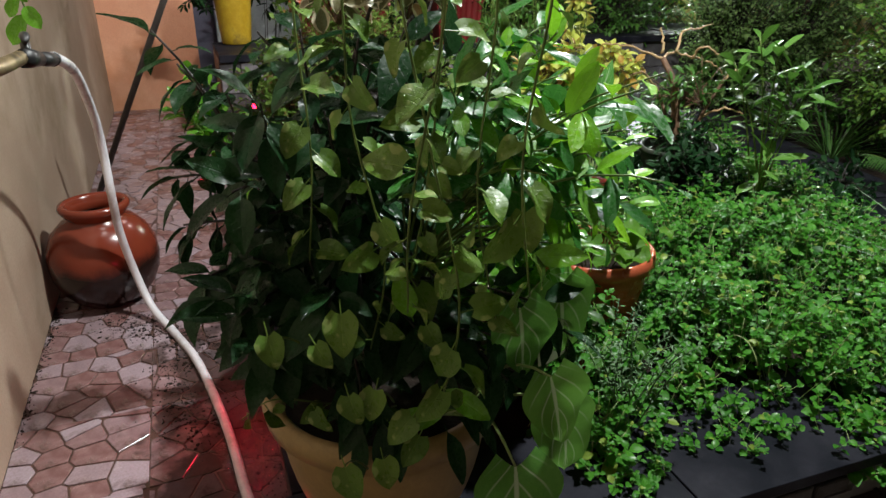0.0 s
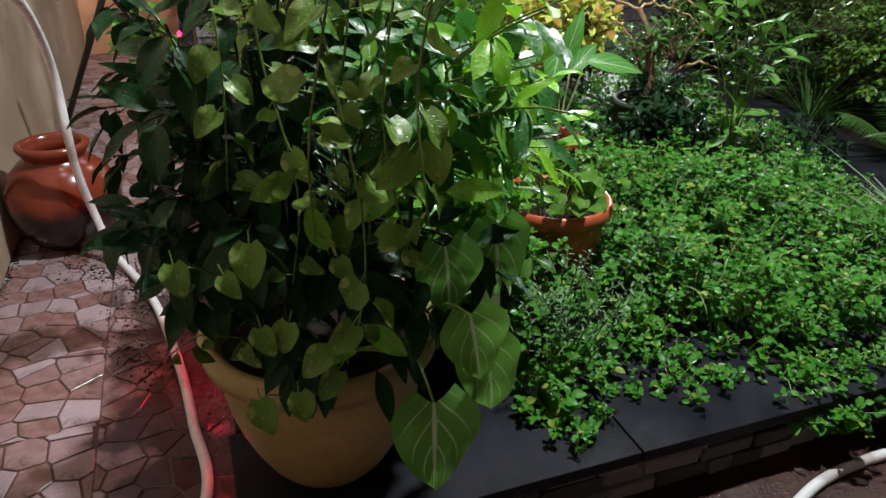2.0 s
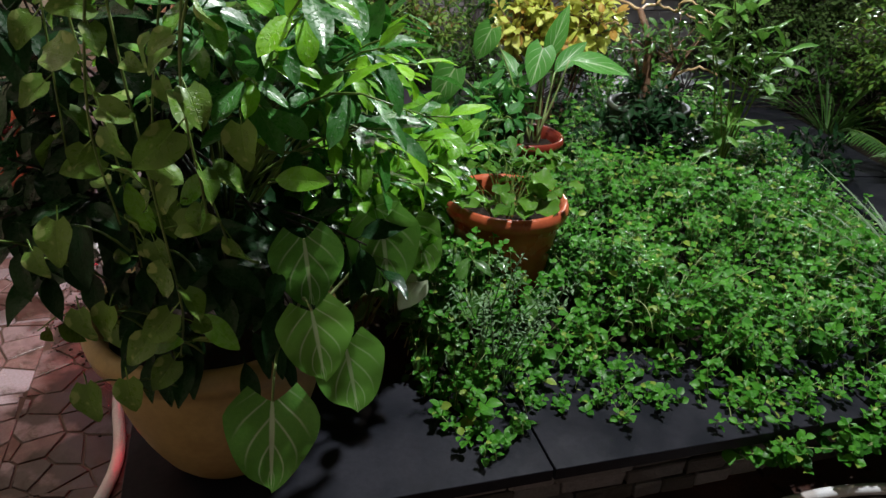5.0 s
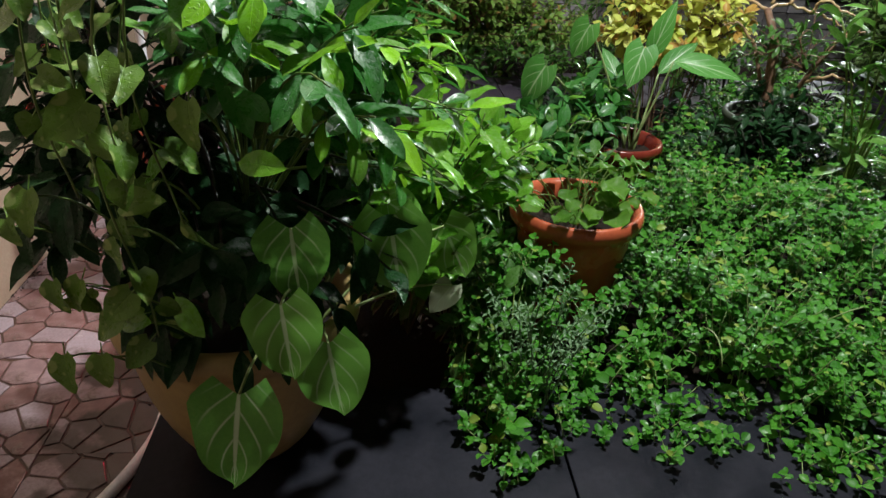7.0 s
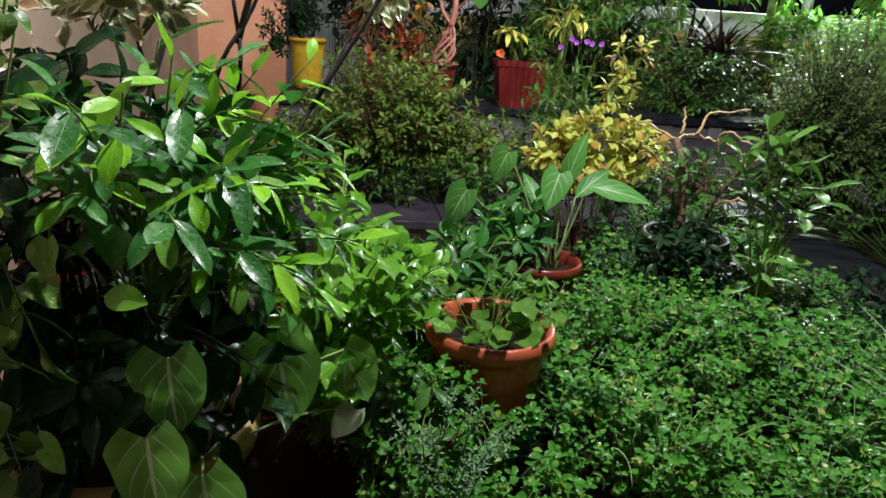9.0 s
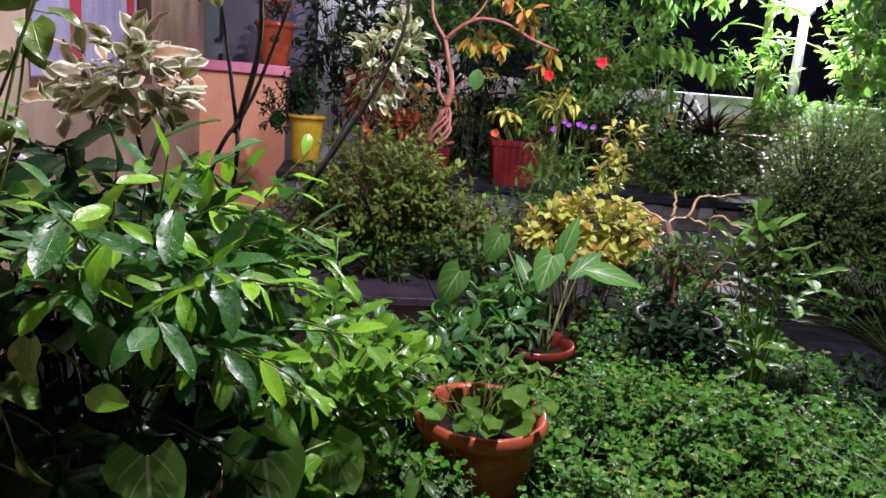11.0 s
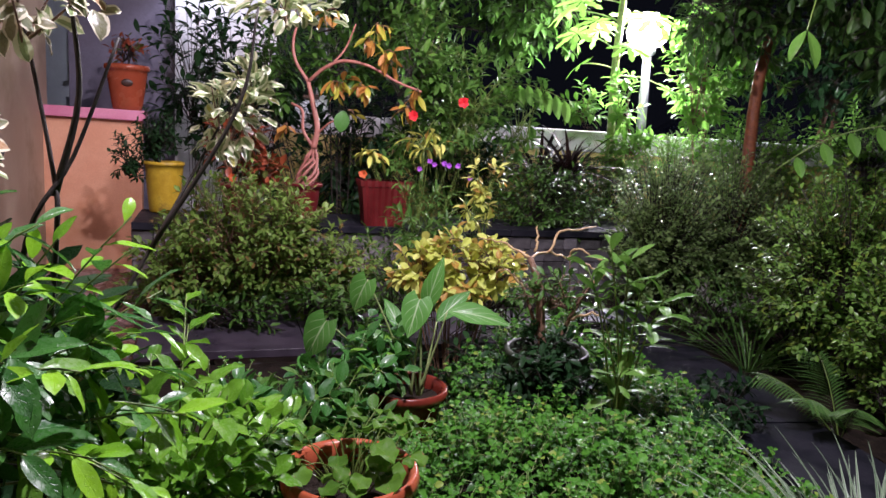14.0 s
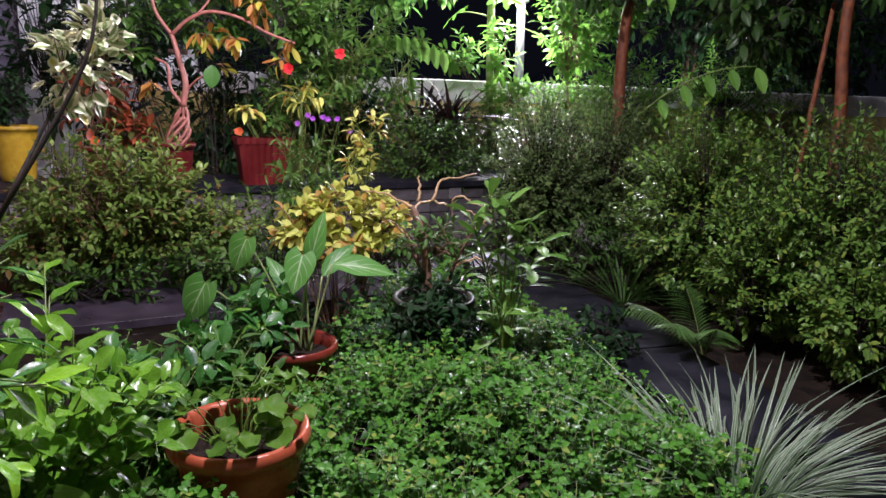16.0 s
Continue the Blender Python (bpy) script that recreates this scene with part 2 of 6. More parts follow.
M["hose"] = surface("white_hose", (0.74, 0.74, 0.78), (0.84, 0.84, 0.88), (0.22, 0.4), 9, 150, 0.1, 0.0006, stain=(0.42, 0.36, 0.34))
M["black"] = surface("black_plastic", (0.012, 0.012, 0.012), (0.025, 0.025, 0.025), (0.25, 0.5), 9, 80, 0.15, 0.001)
M["brass"] = surface("tap_metal", (0.20, 0.15, 0.08), (0.34, 0.26, 0.14), (0.35, 0.6), 30, 90, 0.3, 0.001, metal=0.7, stain=(0.06, 0.045, 0.03))
M["steel"] = surface("galvanised", (0.10, 0.11, 0.11), (0.16, 0.17, 0.17), (0.4, 0.6), 10, 90, 0.2, 0.001, metal=0.3)
M["twig"] = surface("dark_bark", (0.013, 0.010, 0.009), (0.034, 0.025, 0.020), (0.4, 0.7), 30, 160, 0.8, 0.003)
M["brown_bark"] = surface("brown_bark", (0.12, 0.065, 0.038), (0.22, 0.12, 0.07), (0.35, 0.7), 18, 110, 0.9, 0.005)
M["orange_bark"] = surface("orange_bark", (0.16, 0.045, 0.018), (0.28, 0.09, 0.03), (0.35, 0.7), 14, 110, 0.9, 0.006)
M["red_stem"] = surface("reddish_stem", (0.30, 0.11, 0.085), (0.40, 0.17, 0.13), (0.35, 0.6), 24, 130, 0.5, 0.003)
M["tan_stem"] = surface("pale_dry_twig", (0.40, 0.26, 0.12), (0.55, 0.38, 0.20), (0.35, 0.6), 20, 130, 0.6, 0.003)
M["green_stem"] = surface("green_stem", (0.08, 0.14, 0.025), (0.16, 0.24, 0.05), (0.3, 0.5), 24, 130, 0.2, 0.001)
M["pale_stem"] = surface("pale_green_stalk", (0.22, 0.30, 0.10), (0.34, 0.42, 0.18), (0.3, 0.5), 24, 130, 0.2, 0.001)
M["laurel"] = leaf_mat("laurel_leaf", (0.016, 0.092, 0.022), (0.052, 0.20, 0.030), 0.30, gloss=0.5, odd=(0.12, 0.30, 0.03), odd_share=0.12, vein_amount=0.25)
M["lime_laurel"] = leaf_mat("lime_laurel_leaf", (0.12, 0.36, 0.016), (0.26, 0.56, 0.028), 0.32, vein_amount=0.3, trans=0.28)
M["lime"] = leaf_mat("lime_leaf", (0.050, 0.185, 0.014), (0.145, 0.350, 0.026), 0.24, vein_amount=0.25, trans=0.3)
M["pothos"] = leaf_mat("pothos_leaf", (0.062, 0.140, 0.016), (0.130, 0.235, 0.032), 0.36, vein_amount=0.2, blotch=(0.26, 0.34, 0.10), trans=0.08)
M["philo"] = leaf_mat("philodendron_leaf", (0.085, 0.27, 0.045), (0.18, 0.42, 0.065), 0.34, 1.5, 2.2, vein=(0.62, 0.74, 0.56), vein_amount=0.85, side_veins=3.4)
M["round"] = leaf_mat("round_leaf", (0.040, 0.120, 0.010), (0.090, 0.215, 0.020), 0.45, gloss=0.16, vein_amount=0.2, blotch=(0.22, 0.16, 0.05))
M["arrow"] = leaf_mat("arrow_plant_leaf", (0.040, 0.16, 0.030), (0.085, 0.27, 0.045), 0.32, 1.4, 2.2, vein=(0.50, 0.64, 0.40), vein_amount=0.7, side_veins=4.0)
M["varieg_pale"] = leaf_mat("pale_variegated_leaf", (0.16, 0.26, 0.09), (0.28, 0.36, 0.16), 0.34, vein_amount=0.1, margin=(0.74, 0.75, 0.54), margin_from=0.36, odd=(0.62, 0.55, 0.12), odd_share=0.06)
M["philo_pale"] = leaf_mat("pale_leaf_underside", (0.30, 0.36, 0.24), (0.38, 0.44, 0.30), 0.4, vein_amount=0.3, side_veins=4.0)
M["mint"] = leaf_mat("mint_leaf", (0.010, 0.066, 0.007), (0.038, 0.150, 0.013), 0.36, gloss=0.3, vein_amount=0.2)
M["mint_tip"] = leaf_mat("lit_young_mint_leaf", (0.026, 0.135, 0.011), (0.078, 0.270, 0.024), 0.34, gloss=0.3, vein_amount=0.2, odd=(0.22, 0.32, 0.05), odd_share=0.06)
M["silver"] = leaf_mat("grey_green_weed", (0.10, 0.19, 0.085), (0.16, 0.28, 0.13), 0.5, vein_amount=0.1)
# Near-black green: shade inside the bushes is put into this colour.
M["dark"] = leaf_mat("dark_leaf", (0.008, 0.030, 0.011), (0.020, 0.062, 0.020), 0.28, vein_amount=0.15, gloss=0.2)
M["hedge"] = leaf_mat("hedge_leaf", (0.052, 0.140, 0.022), (0.150, 0.295, 0.050), 0.26, vein_amount=0.12, odd=(0.17, 0.25, 0.035), odd_share=0.12)
# Paler hedge leaf: the street lamp's back light is put into the colour.
M["glisten"] = leaf_mat("backlit_bush_leaf", (0.085, 0.165, 0.050), (0.20, 0.31, 0.10), 0.22, vein_amount=0.12, trans=0.32)
# Darkened copy of the tree leaf: the crowns' shade is in the colour.
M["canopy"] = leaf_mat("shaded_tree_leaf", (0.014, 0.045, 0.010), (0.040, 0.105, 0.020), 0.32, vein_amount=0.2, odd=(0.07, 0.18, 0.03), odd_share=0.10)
M["bush"] = leaf_mat("bush_leaf", (0.075, 0.155, 0.024), (0.175, 0.295, 0.055), 0.32, vein_amount=0.12, odd=(0.20, 0.12, 0.04), odd_share=0.06)
M["yellow"] = leaf_mat("yellow_leaf", (0.42, 0.50, 0.07), (0.64, 0.68, 0.18), 0.32, vein_amount=0.2, odd=(0.42, 0.23, 0.05), odd_share=0.24)
M["varieg"] = leaf_mat("variegated_leaf", (0.085, 0.12, 0.045), (0.19, 0.17, 0.085), 0.34, vein_amount=0.1, margin=(0.66, 0.62, 0.46), margin_from=0.58, odd=(0.38, 0.22, 0.11), odd_share=0.24)
M["croton"] = leaf_mat("bronze_leaf", (0.26, 0.10, 0.026), (0.46, 0.24, 0.050), 0.32, vein_amount=0.25, odd=(0.38, 0.40, 0.05), odd_share=0.38)
M["redleaf"] = leaf_mat("red_leaf", (0.20, 0.035, 0.020), (0.34, 0.085, 0.030), 0.35, vein_amount=0.2, odd=(0.06, 0.10, 0.02), odd_share=0.35)
M["strap"] = leaf_mat("strap_leaf", (0.035, 0.105, 0.024), (0.075, 0.17, 0.035), 0.3, vein_amount=0.1, side_veins=0.0)
M["spider"] = leaf_mat("spider_plant_leaf", (0.055, 0.13, 0.06), (0.14, 0.23, 0.12), 0.36, vein=(0.10, 0.20, 0.05), vein_amount=0.2, side_veins=0.0, margin=(0.33, 0.41, 0.30), margin_from=0.5)
M["maroon"] = leaf_mat("maroon_leaf", (0.012, 0.010, 0.010), (0.035, 0.018, 0.016), 0.4, vein_amount=0.1, side_veins=0.0, trans=0.08, gloss=0.14)
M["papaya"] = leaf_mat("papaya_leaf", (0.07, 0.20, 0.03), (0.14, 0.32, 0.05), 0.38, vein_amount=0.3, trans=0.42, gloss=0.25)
M["long_leaf"] = leaf_mat("long_leaf", (0.055, 0.155, 0.026), (0.115, 0.255, 0.042), 0.42, vein_amount=0.3, gloss=0.2)
M["tree"] = leaf_mat("tree_leaf", (0.030, 0.095, 0.016), (0.075, 0.19, 0.030), 0.3, vein_amount=0.2)
M["red_petal"] = leaf_mat("red_petal", (0.60, 0.012, 0.022), (0.72, 0.03, 0.035), 0.5, vein_amount=0.1)
M["purple_petal"] = leaf_mat("purple_petal", (0.26, 0.05, 0.42), (0.38, 0.10, 0.55), 0.5, vein_amount=0.1)
M["orange_petal"] = leaf_mat("orange_petal", (0.62, 0.10, 0.03), (0.72, 0.17, 0.05), 0.5, vein_amount=0.1)
M["curtain"] = surface("violet_curtain", (0.30, 0.29, 0.46), (0.44, 0.43, 0.60), (0.7, 0.9), 3, 120, 0.3, 0.002)
M["curtain_red"] = surface("red_curtain_stripe", (0.42, 0.03, 0.06), (0.5, 0.05, 0.08), (0.7, 0.9), 3, 120, 0.3, 0.002)
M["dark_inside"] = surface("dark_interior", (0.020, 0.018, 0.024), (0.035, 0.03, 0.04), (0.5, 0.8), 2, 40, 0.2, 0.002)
M["porch_grey"] = surface("violet_grey_paint", (0.13, 0.12, 0.17), (0.18, 0.165, 0.23), (0.4, 0.7), 2, 60, 0.2, 0.002)
M["frame"] = surface("brown_frame", (0.09, 0.045, 0.03), (0.14, 0.07, 0.045), (0.35, 0.55), 5, 90, 0.2, 0.001)
M["asphalt"] = surface("wet_asphalt", (0.035, 0.036, 0.038), (0.060, 0.060, 0.062), (0.2, 0.6), 3, 60, 0.8, 0.01)
M["car_paint"] = surface("dark_car_paint", (0.012, 0.016, 0.030), (0.018, 0.022, 0.040), (0.08, 0.14), 2, 40, 0.02, 0.0005, coat=0.8)
M["glass_dark"] = surface("dark_glass", (0.02, 0.024, 0.028), (0.03, 0.034, 0.038), (0.03, 0.06), 2, 40, 0.02, 0.0005)
M["lamp_glow"] = glow("lamp_glass", (0.93, 1.0, 0.92), 40.0)
M["led"] = glow("red_led", (1.0, 0.01, 0.05), 12.0)


# ---- building tools ----
ANG = radians(23)
P_AXIS, Q_AXIS = Vector((math.cos(ANG), math.sin(ANG), 0)), Vector((-math.sin(ANG), math.cos(ANG), 0))
RNG = random.Random(7)


def gp(p, q, z=0.0):
    """A place in the garden's own axes: p along the kerb, q along the house wall."""
    return P_AXIS * p + Q_AXIS * q + Vector((0, 0, z))


def thing(name, where, label, category, group=""):
    ob = new(name)
    ob.location = where
    ob.empty_display_size = 0.05
    return tagged(ob, label, category, group)


def mesh_data(name, verts, faces, material, uvs=None, smooth=True):
    me = bpy.data.meshes.new(name)
    me.from_pydata([tuple(v) for v in verts], [], faces)
    if uvs is not None:
        layer = me.uv_layers.new(name="UVMap")
        idx = np.empty(len(me.loops), dtype=np.int32)
        me.loops.foreach_get("vertex_index", idx)
        layer.data.foreach_set("uv", np.asarray(uvs, dtype=np.float32)[idx].ravel())
    if smooth:
        me.polygons.foreach_set("use_smooth", np.ones(len(me.polygons), dtype=bool))
    me.materials.append(material)
    me.update()
    return me


def place(name, me, parent=None, m=None, label=""):
    """Links a mesh; under a parent m is given in the world."""
    ob = new(name, me)
    m = m or Matrix()
    if parent is not None:
        ob.parent = parent
        up = Matrix.Identity(4)
        o = parent
        while o is not None:
            up = o.matrix_basis @ up
            o = o.parent
        ob.matrix_basis = up.inverted() @ m
    else:
        ob.matrix_basis = m
    if label:
        ob["label"] = label
    return ob


def part(name, bm, material, parent, label="", m=None, smooth=False):
    me = bpy.data.meshes.new(name)
    bm.to_mesh(me)
    bm.free()
    me.polygons.foreach_set("use_smooth", np.full(len(me.polygons), smooth, dtype=bool))
    me.materials.append(material)
    return place(name, me, parent, m, label)


def block(size, bevel=0.006, seg=2):
    bm = bmesh.new()
    bmesh.ops.create_cube(bm, size=1.0)
    bmesh.ops.scale(bm, vec=size, verts=bm.verts)
    if bevel:
        bmesh.ops.bevel(bm, geom=bm.edges[:], offset=bevel, segments=seg, affect="EDGES", profile=0.6)
    return bm


def turned(profile, n=40, wobble=0.0):
    """A turned body from (radius, height) pairs."""
    verts, faces = [], []
    for r, z in profile:
        for i in range(n):
            a = 2 * math.pi * i / n
            k = r * (1 + wobble * math.sin(3 * a + z * 9))
            verts.append((k * math.cos(a), k * math.sin(a), z))
    for j in range(len(profile) - 1):
        for i in range(n):
            faces.append((j * n + i, j * n + (i + 1) % n, (j + 1) * n + (i + 1) % n, (j + 1) * n + i))
    return verts, faces


def smooth_path(points, steps=8):
    """A Catmull-Rom path through the points."""
    p = [Vector(q) for q in points]
    p = [p[0] * 2 - p[1]] + p + [p[-1] * 2 - p[-2]]
    out = []
    for i in range(1, len(p) - 2):
        for s in range(steps):
            t = s / steps
            out.append(0.5 * (2 * p[i] + (p[i + 1] - p[i - 1]) * t + (2 * p[i - 1] - 5 * p[i] + 4 * p[i + 1] - p[i + 2]) * t * t + (3 * p[i] - p[i - 1] - 3 * p[i + 1] + p[i + 2]) * t ** 3))
    return out + [p[-2]]


class Heap:
    """Gathers verts, faces and uvs of many pieces into one mesh."""

    def __init__(self):
        self.v, self.f, self.uv, self.n = [], [], [], 0

    def add(self, verts, faces, uvs=None):
        verts = np.asarray(verts, dtype=np.float64)
        self.v.append(verts)
        self.f.extend([tuple(i + self.n for i in f) for f in faces])
        self.uv.append(np.zeros((len(verts), 2)) if uvs is None else np.asarray(uvs))
        self.n += len(verts)

    def tube(self, points, radii, sides=6):
        pts = [Vector(p) for p in points]
        n = len(pts)
        rad = [radii[0] + (radii[1] - radii[0]) * i / (n - 1) for i in range(n)] if len(radii) == 2 else radii
        verts, faces, side = [], [], None
        for i, p in enumerate(pts):
            d = (pts[min(i + 1, n - 1)] - pts[max(i - 1, 0)]).normalized()
            if side is None:
                side = d.orthogonal().normalized()
            side = (side - d * side.dot(d)).normalized()
            up = d.cross(side)
            for k in range(sides):
                a = 2 * math.pi * k / sides
                verts.append(p + (side * math.cos(a) + up * math.sin(a)) * rad[i])
        for i in range(n - 1):
            for k in range(sides):
                faces.append((i * sides + k, i * sides + (k + 1) % sides, (i + 1) * sides + (k + 1) % sides, (i + 1) * sides + k))
        faces.append(tuple(range(sides))[::-1])
        faces.append(tuple((n - 1) * sides + k for k in range(sides)))
        self.add([tuple(v) for v in verts], faces)

    def leaf(self, template, m):
        v, f, uv = template
        a = np.array(m)
        self.add(v @ a[:3, :3].T + a[:3, 3], f, uv)

    def mesh(self, name, material, smooth=True):
        return mesh_data(name, np.concatenate(self.v), self.f, material, np.concatenate(self.uv), smooth)


def blade(length, width, kind="oval", curl=0.25, fold=0.25, rows=7, cols=4, wave=0.0, stalk=0.0, seed=0, twist=0.0):
    """A leaf from its stalk's foot along +y, its upper face to +z: verts, faces, uvs."""
    rr = random.Random(seed)
    ph = rr.uniform(0, 6)
    verts, faces, uvs = [], [], []
    for i in range(rows + 1):
        v = i / rows
        if kind == "oval":
            w = math.sin(math.pi * min(1, v * 0.97 + 0.015)) ** 0.75
        elif kind == "lance":
            w = (math.sin(math.pi * v ** 0.8) ** 0.9) if 0 < v < 1 else 0.02
        elif kind == "obovate":
            w = math.sin(math.pi * v ** 1.4) ** 0.58 if 0 < v < 1 else 0.03
        elif kind in ("heart", "cordate"):
            k = min(1.0, v / 0.24)
            w = 0.50 + 0.50 * math.sin(k * math.pi / 2) if v < 0.24 else math.cos(math.pi / 2 * (v - 0.24) / 0.76) ** (0.92 if kind == "heart" else 0.75)
        elif kind == "elliptic":
            w = math.sin(math.pi * min(1.0, 0.03 + 0.97 * v)) ** 0.55
        elif kind == "round":
            w = math.sqrt(max(0.0, 1 - (2 * v - 1) ** 2)) * (1.0 if v > 0.5 else 1.04)
        elif kind == "strap":
            w = min(1.0, 1.25 * (1 - v) ** 0.5) * (0.75 + 0.25 * min(1, v * 6))
        else:
            w = 1 - v
        w = max(w, 0.015)
        for j in range(cols + 1):
            u = 2 * j / cols - 1
            x = u * w * width / 2
            y = length * v
            if kind in ("heart", "cordate"):
                y -= length * (0.20 if kind == "heart" else 0.12) * abs(u) ** 1.3 * (1 - v) ** 3
            z = -curl * length * v * v + fold * abs(x) + wave * width * math.sin(ph + v * 9 + (u > 0) * 1.7) * abs(u) ** 2
            if twist:
                a = twist * v
                x, z = x * math.cos(a) - z * math.sin(a) * 0.3, z + x * math.sin(a)
            verts.append((x, y + stalk, z))
            uvs.append(((u + 1) / 2, v))
    for i in range(rows):
        for j in range(cols):
            a = i * (cols + 1) + j
            faces.append((a, a + 1, a + cols + 2, a + cols + 1))
    if stalk:
        b, r = len(verts), max(0.0012, width * 0.018)
        for y in (0.0, stalk + length * 0.04):
            for k in range(3):
                verts.append((r * math.cos(k * 2.1), y, r * math.sin(k * 2.1) - 0.001))
                uvs.append((0.5, 0.05))
        for k in range(3):
            faces.append((b + k, b + (k + 1) % 3, b + 3 + (k + 1) % 3, b + 3 + k))
    return np.array(verts), faces, np.array(uvs)


def aim(pos, direction, up, scale=1.0):
    """The pose that lays a leaf's +y along direction with its face towards up."""
    y = Vector(direction).normalized()
    z = Vector(up)
    z = z - y * z.dot(y)
    if z.length < 1e-4:
        z = y.orthogonal()
    z.normalize()
    x = y.cross(z)
    return Matrix.Translation(Vector(pos)) @ Matrix((x, y, z)).transposed().to_4x4() @ Matrix.Scale(scale, 4)


def leaf_meshes(name, material, specs):
    return [mesh_data(name, *(lambda t: (t[0], t[1]))(blade(**s)), material, blade(**s)[2]) for s in specs]


def ball_point(rng, centre, radii, hollow=0.55):
    while True:
        v = Vector((rng.uniform(-1, 1), rng.uniform(-1, 1), rng.uniform(-1, 1)))
        if hollow < v.length <= 1:
            return Vector(centre) + Vector((v.x * radii[0], v.y * radii[1], v.z * radii[2]))


def branch_path(rng, a, b, lift=0.2, n=7, jitter=0.03):
    a, b = Vector(a), Vector(b)
    mid = (a + b) / 2 + Vector((0, 0, lift * (b - a).length)) + Vector([rng.uniform(-1, 1) * jitter for _ in range(3)])
    return [a * (1 - t) ** 2 + mid * 2 * t * (1 - t) + b * t * t for t in [i / n for i in range(n + 1)]]


def along(path, t):
    k = max(0.0, min(0.9999, t)) * (len(path) - 1)
    i = int(k)
    return path[i].lerp(path[i + 1], k - i), (path[i + 1] - path[i]).normalized()


def sprays(rng, trunk, tips, per, size, spread=0.95, start=0.35, droop=0.15, lift=0.2, jitter=0.04, tip_cluster=True):
    """Branches from the trunk's places to the tips, with leaf poses in a spiral: paths, poses."""
    paths, poses = [], []
    for tip in tips:
        path = branch_path(rng, rng.choice(trunk), tip, lift, jitter=jitter)
        paths.append(path)
        turn = rng.uniform(0, 6.28)
        for i in range(per):
            t = start + (1 - start) * (i + rng.random() * 0.6) / per
            pos, tan = along(path, t)
            turn += 2.4 + rng.uniform(-0.3, 0.3)
            side = tan.orthogonal().normalized()
            side = side * math.cos(turn) + tan.cross(side) * math.sin(turn)
            k = spread * (0.45 + 0.55 * (1 - (i / per) ** 3 if tip_cluster else 1))
            d = tan * math.cos(k) + side * math.sin(k) + Vector((0, 0, -droop * rng.uniform(0, 2)))
            up = Vector((rng.uniform(-0.35, 0.35), rng.uniform(-0.35, 0.35), 1)) + tan * 0.6
            poses.append((aim(pos, d, up, rng.uniform(size[0], size[1])), t))
    return paths, poses


def potted_leaves(owner, meshes, poses, rng, name="leaf"):
    for m, _ in poses:
        place(name, rng.choice(meshes), owner, m)


def stems_of(owner, paths, radii, material, name="stem", sides=5):
    """Each stem a part of its own; past a dozen and a half of fine ones they stay joined."""
    if len(paths) <= 16:
        for p in paths:
            h = Heap()
            h.tube(p, radii, sides)
            place(name, h.mesh(name, material), owner)
        return
    h = Heap()
    for p in paths:
        h.tube(p, radii, sides)
    tagged(place(name, h.mesh(name, material), owner), kind="stuff")


def crown_of(owner, template_list, poses, material, rng, name="crown", label=""):
    h = Heap()
    for m, _ in poses:
        h.leaf(rng.choice(template_list), m)
    return place(name, h.mesh(name, material), owner, None, label)


def round_pot(where, rim_r, foot_r, height, material, label, lip=0.02, lip_h=0.035, soil_drop=0.05, name="plant_pot", category="pot", group="", belly=0.0, n=40):
    """A pot with a thick rolled lip, an inside and soil."""
    t = 0.012
    prof = [(foot_r * 0.2, 0), (foot_r * 0.96, 0), (foot_r, 0.006)]
    for i in range(1, 9):
        k = i / 9
        prof.append((foot_r + (rim_r - lip - foot_r) * k ** 0.85 + belly * math.sin(math.pi * k), height * k * (1 - lip_h / height)))
    top = height
    prof += [(rim_r - lip * 0.9, top - lip_h), (rim_r - lip * 0.15, top - lip_h * 0.95), (rim_r, top - lip_h * 0.5), (rim_r - lip * 0.25, top - lip_h * 0.08),
             (rim_r - lip * 0.7, top), (rim_r - lip - t * 0.6, top - lip_h * 0.3), (rim_r - lip - t, top - lip_h), (rim_r - lip - t - 0.01, top - soil_drop - 0.03)]
    ob = thing(name, where, label, category, group)
    base = Matrix.Translation(where)
    place("body", mesh_data("pot_body", *turned(prof, n), material), ob, base)
    rs = rim_r - lip - t - 0.004
    v, f = turned([(0.001, height - soil_drop + 0.012), (rs * 0.5, height - soil_drop + 0.01), (rs, height - soil_drop)], 24)
    v = [(x, y, z + 0.012 * noise.noise(Vector((x * 20, y * 20, 1)))) for x, y, z in v]
    place("soil", mesh_data("pot_soil", v, f, M["soil"]), ob, base)
    return ob


# ---- the large structure ----
def sheet():
    """The ground, one sheet out to the horizon, with the street a step higher than the garden."""
    xs = [-400, -60, -12, -4, -2, 0, 2, 4, 6, 12, 60, 400]
    ys = [-400, -60, -8, -2, 0, 2, 4, 6, 8, 9.4, 9.7, 12, 16, 40, 100, 500]
    verts = [(x, y, (0.72 if y > 9.5 else -0.03)) for y in ys for x in xs]
    n = len(xs)
    faces = [(j * n + i, j * n + i + 1, (j + 1) * n + i + 1, (j + 1) * n + i) for j in range(len(ys) - 1) for i in range(n - 1)]
    ob = place("ground", mesh_data("ground", verts, faces, M["asphalt"], smooth=False))
    return tagged(ob, "dark wet ground under the garden and the street", "ground", kind="structure")


sheet()


def wall_block(name, p0, p1, q0, q1, z0, z1, material, label, category="wall", bevel=0.004):
    bm = block((p1 - p0, q1 - q0, z1 - z0), bevel)
    ob = part(name, bm, material, None, label, Matrix.Translation(gp((p0 + p1) / 2, (q0 + q1) / 2, (z0 + z1) / 2)) @ Matrix.Rotation(ANG, 4, "Z"))
    return tagged(ob, label, category, kind="structure")


